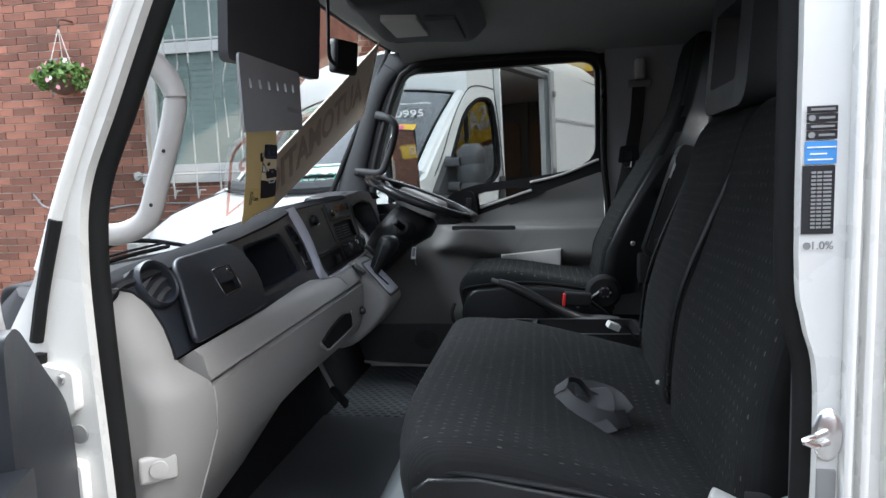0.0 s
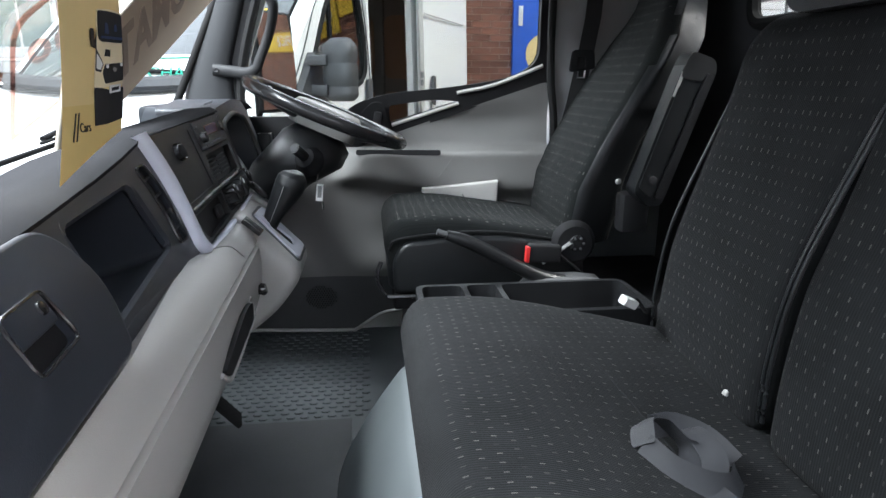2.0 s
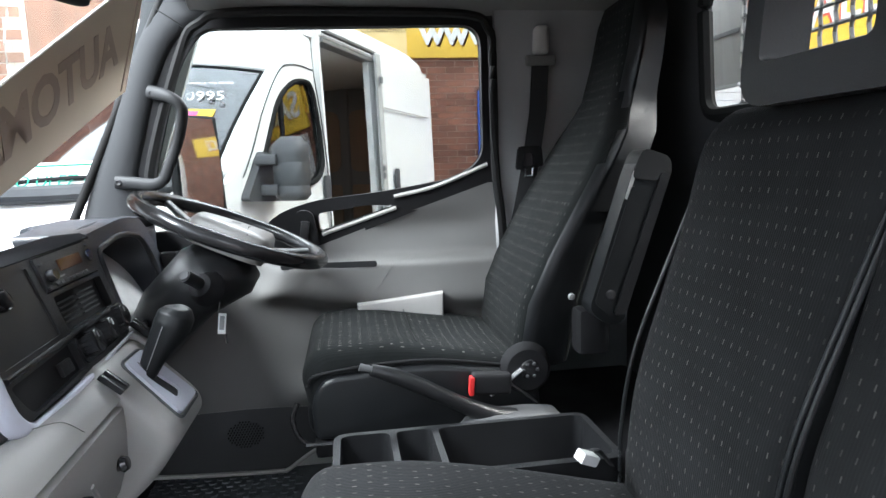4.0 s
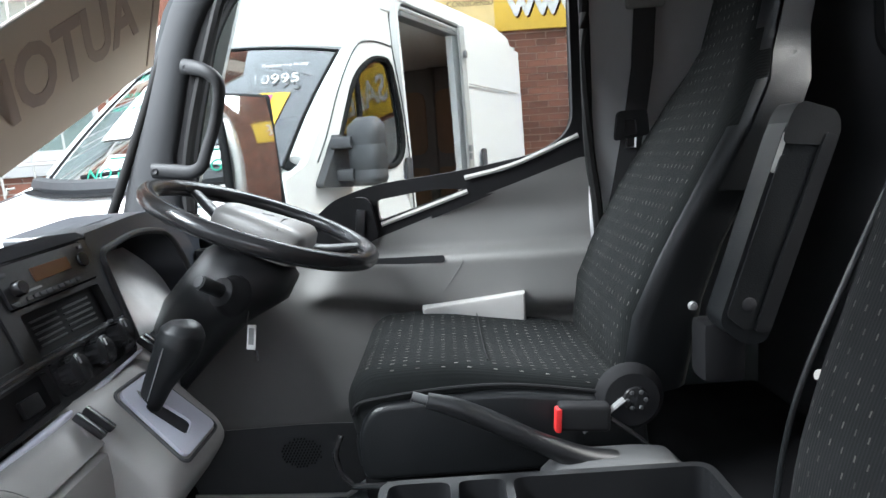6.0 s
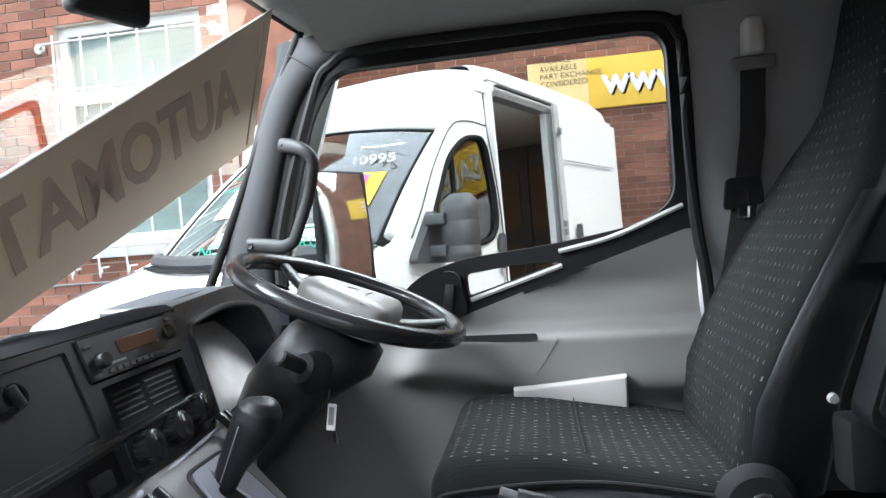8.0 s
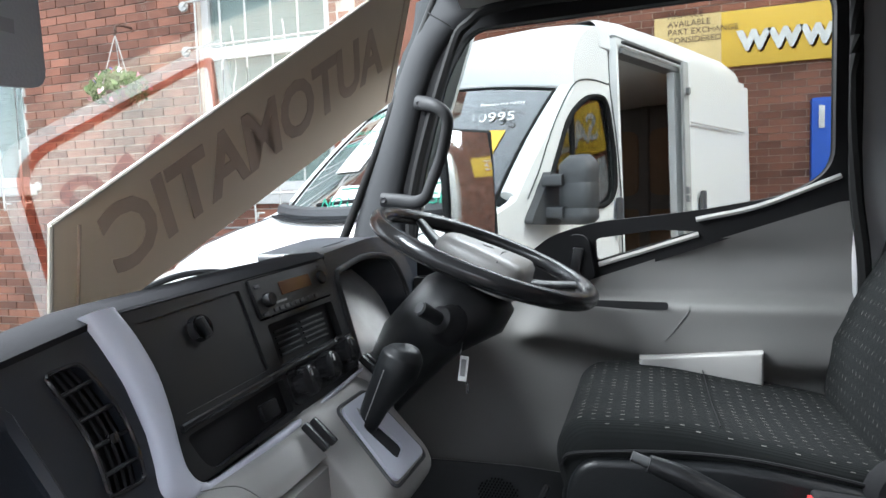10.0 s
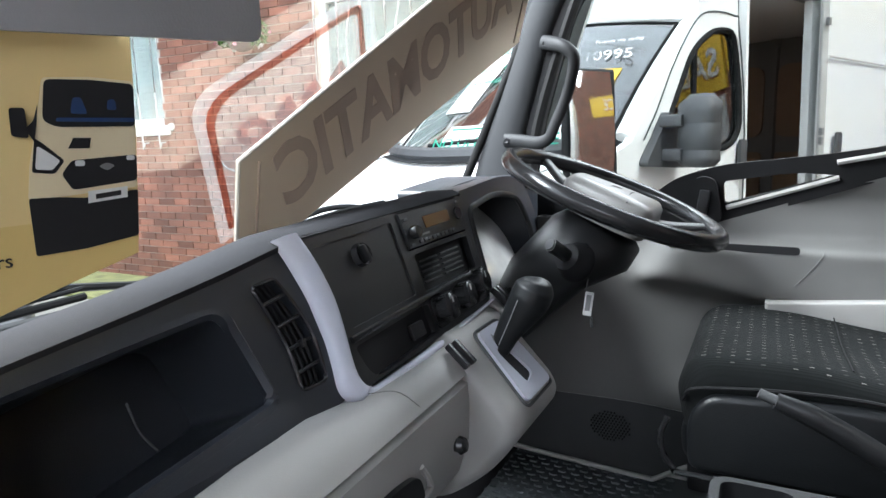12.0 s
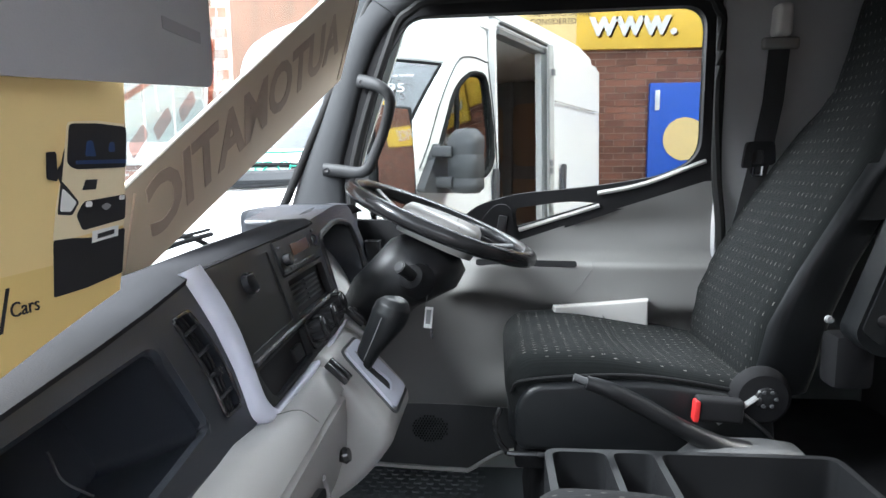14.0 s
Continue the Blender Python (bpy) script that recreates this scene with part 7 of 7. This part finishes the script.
def brick_wall(name, label, u0, u1, z0, z1, to_world, turn, holes, near, budget):
    """A wall face of single bricks over a mortar sheet. to_world(u, z) is a point of the face, turn its angle; the bricks inside the box
    near = (u0, u1, z0, z1) are objects of their own, the rest one mesh."""
    wall = new(name)
    tagged(wall, label, "wall", kind="structure")
    me = brick_mesh(0.012)
    rest_v, rest_f = [], []
    made = 0
    rows = int((z1 - z0) / (BRK_H + MORT))
    cols = int((u1 - u0) / (BRK_W + MORT)) + 1
    rot = Matrix.Rotation(turn, 4, "Z")
    for r in range(rows):
        z = z0 + (r + 0.5) * (BRK_H + MORT)
        for c in range(cols):
            u = u0 + (c + 0.5 * (r % 2)) * (BRK_W + MORT)
            lo, hi = u - BRK_W / 2, u + BRK_W / 2
            for a, b, p, q in holes:
                if p < z < q and hi > a and lo < b:
                    lo, hi = (lo, a) if lo < a else (b, max(hi, b))
            if hi - lo < 0.03:
                continue
            cut = (hi - lo) / BRK_W
            k = Matrix.Translation(to_world((lo + hi) / 2, z)) @ rot @ Matrix.Translation((0, random.uniform(-0.003, 0.001), 0)) @ Matrix.Diagonal((cut, 1, 1, 1))
            if cut > 0.99 and made < budget and near[0] < u < near[1] and near[2] < z < near[3]:
                o = new("brick", me)
                o.matrix_basis = k
                o.parent = wall
                made += 1
            else:
                n = len(rest_v)
                rest_v += [k @ v.co for v in me.vertices]
                rest_f += [[n + i for i in p.vertices] for p in me.polygons]
    rm = bpy.data.meshes.new("brickwork")
    rm.from_pydata([tuple(v) for v in rest_v], [], rest_f)
    rm.materials.append(M["brick"])
    ro = new("brickwork", rm)
    ro.parent = wall
    ro["kind"] = "stuff"
    return wall


def slab(wall, outer, holes, to3, depth, mat="mortar"):
    part("mortar_bed", plate(outer, holes, to3, depth), mat, wall, "", 0)


HY = 4.8
W1 = (-6.70, -5.38, 1.98, 3.60)
W2 = (-3.38, -2.15, 1.82, 3.55)
hw = brick_wall("wall_house", "weathered red brick house wall", -9.4, -2.12, GROUND, 4.9, lambda u, z: Vector((u, HY, z)), 0.0, [W1, W2], (-5.0, -3.4, 1.0, 2.6), 150)
slab(hw, [(-9.5, GROUND), (-2.05, GROUND), (-2.05, 5.0), (-9.5, 5.0)], [[(a, p), (b, p), (b, q), (a, q)] for a, b, p, q in (W1, W2)], xz(HY - 0.002), 0.25)
part("end_wall", box(-2.30, -2.05, HY + 0.26, HY + 3.0, GROUND, 5.0, 0), "brick", hw, "", 0)
for idx, (a, b, p, q) in enumerate((W1, W2)):
    w = thing("window_%d" % (idx + 1), "white barred house window with pale blinds", "window", kind="structure")
    part("window_frame", plate([(a, p), (b, p), (b, q), (a, q)], [[(a + 0.07, p + 0.08), (b - 0.07, p + 0.08), (b - 0.07, p + 1.12), (a + 0.07, p + 1.12)], [(a + 0.07, p + 1.22), (b - 0.07, p + 1.22), (b - 0.07, q - 0.07), (a + 0.07, q - 0.07)]], xz(HY + 0.05), 0.06), "pvc", w, "", 30)
    part("window_sill", box(a - 0.05, b + 0.08, HY - 0.06, HY + 0.05, p - 0.10, p, 0.01), "pvc", w)
    gp2 = part("pane", box(a + 0.05, b - 0.05, HY + 0.075, HY + 0.080, p + 0.05, q - 0.05, 0), "clearglass", w)
    gp2.visible_shadow = False
    n_slat = int((q - p) / 0.055)
    for i in range(n_slat):
        part("blind_slat", box(a + 0.06, b - 0.06, HY + 0.12, HY + 0.14, p + 0.03 + i * 0.055, p + 0.082 + i * 0.055, 0), "blind", w, "", 0)
    # grey sheet stands for the dim room behind the blinds
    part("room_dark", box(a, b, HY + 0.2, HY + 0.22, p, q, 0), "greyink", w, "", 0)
    gr2 = thing("window_grille", "painted iron bars over the house window", "window bars", "window bars")
    for i in range(6):
        x = a + 0.06 + i * ((b - a) / 5.2)
        part("bar", tube([(x, HY - 0.10, q - 0.1), (x, HY - 0.10, p - 0.10), (x + 0.02, HY - 0.09, p - 0.17), (x + 0.07, HY - 0.08, p - 0.17)], 0.009, 6, 3), "bars", gr2)
        if i % 2:
            part("twist", tube([(x + 0.1, HY - 0.10, q - 0.4), (x + 0.13, HY - 0.10, p + 1.0), (x + 0.09, HY - 0.10, p + 0.8), (x + 0.11, HY - 0.10, p + 0.3)], 0.007, 6, 3), "bars", gr2)
    for z in (p - 0.02, q - 0.16, p + 1.2):
        part("cross_bar", tube([(a - 0.12, HY - 0.02, z), (a - 0.02, HY - 0.10, z), (b, HY - 0.10, z), (b + 0.10, HY - 0.02, z)], 0.009, 6, 2, smooth=False), "bars", gr2)
        for x in (a - 0.12, b + 0.10):
            part("fixing", lathe([(0.0, 0.02), (0.04, 0.016), (0.045, 0.0)], pose(x, HY - 0.012, z, 90), 12), "bars", gr2)
cb = thing("wall_cable", "thin grey cable clipped along the brick wall", "cable")
part("cable", tube([(-4.65, HY - 0.02, 1.66), (-4.5, HY - 0.02, 1.52), (-4.0, HY - 0.02, 1.48), (-3.5, HY - 0.02, 1.53), (-2.4, HY - 0.02, 1.52)], 0.010, 6), "greyink", cb)


def basket(x, y, z, seed):
    hbk = thing("hanging_basket", "hanging basket of pink and white flowers", "hanging basket", "hanging baskets")
    random.seed(seed)
    part("bowl", lathe([(0.02, -0.13), (0.09, -0.10), (0.13, -0.04), (0.145, 0.0), (0.13, 0.0), (0.0, -0.02)], pose(x, y, z), 18), "iron", hbk)
    for k in range(3):
        part("chain", tube([(x + 0.14 * math.cos(k * 2.1), y + 0.14 * math.sin(k * 2.1), z), (x, y, z + 0.48)], 0.004, 5, smooth=False), "bars", hbk)
    part("hook", tube([(x, y, z + 0.47), (x, y + 0.02, z + 0.56), (x, y + 0.19, z + 0.58), (x, HY, z + 0.54)], 0.012, 6), "iron", hbk)
    for mat, n, r, nm in (("leaf", 420, 0.034, "foliage"), ("petal", 14, 0.026, "pink_flowers"), ("petalw", 10, 0.024, "white_flowers"), ("petalv", 6, 0.024, "violet_flowers")):
        bm = bmesh.new()
        for i in range(n):
            a, e = random.uniform(0, 6.28), random.uniform(-0.75, 1.2)
            rad = 0.25 * random.uniform(0.6, 1.08) if nm == "foliage" else 0.27 * random.uniform(0.85, 1.1)
            c = Vector((x + rad * math.cos(a) * math.cos(e), y + rad * math.sin(a) * math.cos(e) * 0.8, z + 0.03 + rad * 0.6 * math.sin(e)))
            rot = Euler((random.uniform(0, 6), random.uniform(0, 6), random.uniform(0, 6))).to_matrix()
            nseg = 6 if nm == "foliage" else 7
            s = r * random.uniform(0.6, 1.2)
            vs = [bm.verts.new(c + rot @ Vector((s * math.cos(t * 2 * math.pi / nseg), s * (0.55 if nm == "foliage" else 1) * math.sin(t * 2 * math.pi / nseg), 0.3 * s * math.cos(t * 2)))) for t in range(nseg)]
            bm.faces.new(vs)
        part(nm, bm, mat, hbk, "", 0)["kind"] = "stuff"
    return hbk


basket(-4.06, HY - 0.20, 2.70, 3)

# wall with the yellow sign
SY = 7.54
bw = brick_wall("wall_yard", "red brick yard wall", -2.0, 5.2, GROUND, 5.2, lambda u, z: Vector((u, SY, z)), 0.0, [], (0.9, 2.1, 1.2, 2.95), 150)
slab(bw, [(-2.04, GROUND), (5.4, GROUND), (5.4, 5.3), (-2.04, 5.3)], [], xz(SY - 0.002), 0.25)
ys = thing("yellow_wall_sign", "long yellow dealer sign with red and white letters", "sign")
part("panel", box(0.27, 3.8, SY - 0.06, SY - 0.02, 2.98, 3.54, 0.006), "signyellow", ys)
part("pale_patch", box(0.27, 0.92, SY - 0.0635, SY - 0.0602, 3.02, 3.54, 0), "papercream", ys, "", 0)
wm = lambda x, z: Matrix.Translation((x, SY - 0.065, z)) @ pose(0, 0, 0, 90)
words("small_lettering", "FINANCE\nAVAILABLE\nPART EXCHANGE\nCONSIDERED", 0.085, wm(0.40, 3.42), "iron", ys, 0.002, align="LEFT")
words("lettering", "www.", 0.40, Matrix.Translation((0.02, 0.008, -0.02)) @ wm(1.55, 3.26), "redfilm", ys, 0.003, bold=0.012)
words("lettering", "www.", 0.40, wm(1.55, 3.26), "whiteink", ys, 0.004, bold=0.012)
bb = thing("blue_board", "tall blue painted board with a white disc", "board")
part("panel", box(1.74, 2.65, SY - 0.10, SY - 0.03, GROUND, 2.60, 0.01), "signblue", bb)
part("disc", lathe([(0.0, 0.006), (0.24, 0.006), (0.24, 0.0)], pose(2.14, SY - 0.101, 1.98, 90), 28), "papercream", bb, "pale round sign")
part("hasp", box(1.80, 1.85, SY - 0.115, SY - 0.10, 2.30, 2.52, 0.004), "whiteink", bb)

# unseen wall added to close the passenger's side; its height limits the sky light
tagged(finish(box(-9.0, 5.4, -5.4, -5.1, GROUND, 2.9, 0.01), "wall_south", "brick"), "unseen brick wall added to limit sky light from the passenger's side", "wall", kind="structure")
# building behind the truck
RX = 5.4
rwall = new("wall_rear")
tagged(rwall, "red brick building behind the truck", "wall", kind="structure")
part("mortar_bed", box(RX, RX + 0.2, -4.0, SY, GROUND, 5.3, 0), "mortar", rwall, "", 0)
vv, ff = [], []
for r in range(66):
    for c in range(50):
        y, z = -4.0 + (c + 0.5 * (r % 2)) * 0.225, GROUND + (r + 0.5) * 0.075
        n = len(vv)
        vv += [(RX - 0.01, y + a, z + b) for a, b in ((0, -0.0325), (0.215, -0.0325), (0.215, 0.0325), (0, 0.0325))]
        ff.append((n, n + 1, n + 2, n + 3))
rm = bpy.data.meshes.new("brickwork")
rm.from_pydata(vv, [], ff)
rm.materials.append(M["brick"])
ro = new("brickwork", rm)
ro.parent, ro["kind"] = rwall, "stuff"
sh = thing("roller_shutter", "pale grey slatted roller shutter on the yard wall", "shutter")
for i in range(24):
    part("slat", box(3.95, 5.36, SY - 0.05, SY - 0.02, GROUND + i * 0.1, GROUND + 0.096 + i * 0.1, 0.006), "pvc", sh, "", 0)
sl = thing("sales_sign", "yellow sign with white letters above the shutter", "sign")
part("panel", box(3.86, 5.36, SY - 0.06, SY - 0.02, 2.80, 3.52, 0.006), "signyellow", sl)
words("lettering", "SALES", 0.52, Matrix.Translation((0.015, 0.008, -0.02)) @ wm(4.61, 3.16), "redfilm", sl, 0.003, bold=0.01)
words("lettering", "SALES", 0.52, wm(4.61, 3.16), "whiteink", sl, 0.004, bold=0.01)
so = thing("sales_sign", "yellow office sign with dark letters", "sign")
part("panel", box(RX - 0.05, RX - 0.02, 2.3, 7.46, 2.84, 3.66, 0.006), "signyellow", so)
rmx = lambda y, z: Matrix.Translation((RX - 0.056, y, z)) @ Matrix.Rotation(radians(-90), 4, "Z") @ pose(0, 0, 0, 90)
words("lettering", "SALES OFFICE", 0.62, Matrix.Translation((0.004, 0.03, -0.03)) @ rmx(4.95, 3.28), "redfilm", so, 0.003)
words("lettering", "SALES OFFICE", 0.62, rmx(4.95, 3.28), "whiteink", so, 0.004)
# guard mesh behind the rear window
gm = thing("rear_window_guard", "grey steel mesh guard behind the rear window", "window guard")
for y in (0.06, 1.74):
    part("leg", box(1.13, 1.17, y, y + 0.06, GROUND, 1.63, 0.004), "darkgrey2", gm)
for i in range(34):
    y = 1.497 - i * 0.0425
    part("upright_bar", tube([(1.15 + 0.002 * (-1) ** k, y + 0.004 * (-1) ** k, 1.70 + 0.021 * k) for k in range(22)], 0.0048, 5, smooth=False), "steelgrey", gm)
for i in range(11):
    part("cross_bar", tube([(1.152, 1.51, 1.716 + i * 0.042), (1.152, 0.08, 1.716 + i * 0.042)], 0.0050, 5, smooth=False), "steelgrey", gm)
plt = part("solid_plate", plate([(1.508, 1.889), (1.80, 1.889), (1.80, 2.19), (1.508, 2.19)], [], yz(1.148), 0.012), "lightgrey", gm, "pale grey steel plate")
# darker bar laid on the plate for the shade in its pressed groove
part("pressed_groove", box(1.145, 1.149, 1.512, 1.80, 2.018, 2.030, 0.001), "steelgrey", plt)
part("plate_lip", box(1.140, 1.152, 1.506, 1.80, 1.884, 1.893, 0.002), "pvc", plt)
part("guard_frame", box(1.13, 1.17, 0.05, 1.82, 1.62, 1.70, 0.01), "darkgrey2", gm)


def parked_car(x_rear, y0, y1):
    """A dark grey hatchback standing along x, its tail towards +x."""
    car = thing("parked_car", "dark grey hatchback with red tail lamps parked in the yard", "car")
    cy, hw = (y0 + y1) / 2, (y1 - y0) / 2
    body, cabin = [], []
    for d, z0, z1, w in ((0.0, 0.42, 0.78, 0.86), (0.06, 0.28, 0.98, 0.94), (0.25, 0.24, 1.04, 0.98), (0.9, 0.22, 1.02, 1.0), (2.3, 0.22, 0.98, 1.0), (3.2, 0.24, 0.90, 0.98), (3.75, 0.28, 0.78, 0.90), (3.95, 0.38, 0.62, 0.78)):
        body.append([(x_rear - d, cy + p[0] * hw, GROUND + p[1]) for p in rounded([(-w, z0), (w, z0), (w * 0.96, z1), (-w * 0.96, z1)], [0.08, 0.08, 0.14, 0.14], 5)])
    for d, z1, w in ((0.10, 1.02, 0.86), (0.32, 1.30, 0.78), (0.62, 1.44, 0.74), (1.5, 1.47, 0.74), (2.2, 1.38, 0.76), (3.0, 0.98, 0.84)):
        cabin.append([(x_rear - d, cy + p[0] * hw, GROUND + p[1]) for p in rounded([(-0.94, 0.92), (0.94, 0.92), (w, z1), (-w, z1)], [0.0, 0.0, min(0.12, (z1 - 0.9) * 0.4), min(0.12, (z1 - 0.9) * 0.4)], 5)])
    part("body", loft(body), "cargrey", car, "dark grey painted body", 50)
    part("cabin", loft(cabin), "cargrey", car, "", 50)
    part("rear_window", smooth_grid(lambda u, w: (x_rear - 0.088 - 0.20 * w + 0.002, cy + hw * (u - 0.5) * (1.5 - 0.12 * w), GROUND + 1.05 + 0.23 * w), 8, 4), "gloss", car, "dark rear window")
    for sg in (-1, 1):
        lamp = part("tail_lamp", loft([[(x_rear - d, cy + sg * hw * w, GROUND + z) for z, w in ((0.80, 0.60 + k), (0.98, 0.56 + k), (0.985, 0.90 + k * 0.3), (0.82, 0.965))] for d, k in ((0.10, 0.0), (-0.012, 0.05))]), "lampred", car, "red tail lamp")
        part("lamp_band", box(x_rear - 0.02, x_rear + 0.018, min(cy + sg * hw * 0.62, cy + sg * hw * 0.94), max(cy + sg * hw * 0.62, cy + sg * hw * 0.94), GROUND + 0.855, GROUND + 0.875, 0.004), "whiteink", lamp)
        for d in (0.75, 3.15):
            wheel = part("wheel", lathe([(0.12, -0.10), (0.28, -0.10), (0.31, -0.06), (0.31, 0.06), (0.28, 0.10), (0.12, 0.10)], pose(x_rear - d, cy + sg * (hw - 0.10), GROUND + 0.31, 90), 24), "rubber", car)
            part("rim", lathe([(0.0, -0.06), (0.18, -0.07), (0.20, -0.103), (0.20, 0.103), (0.0, 0.06)], pose(x_rear - d, cy + sg * (hw - 0.10), GROUND + 0.31, 90), 18), "steelgrey", wheel)
    part("bumper", box(x_rear - 0.20, x_rear + 0.03, cy - hw * 0.84, cy + hw * 0.84, GROUND + 0.30, GROUND + 0.52, 0.06, 4), "cargrey", car)
    part("plate_bar", box(x_rear + 0.02, x_rear + 0.034, cy - 0.26, cy + 0.26, GROUND + 0.60, GROUND + 0.71, 0.002), "signyellow", car)
    return car


parked_car(-3.42, 0.66, 2.30)
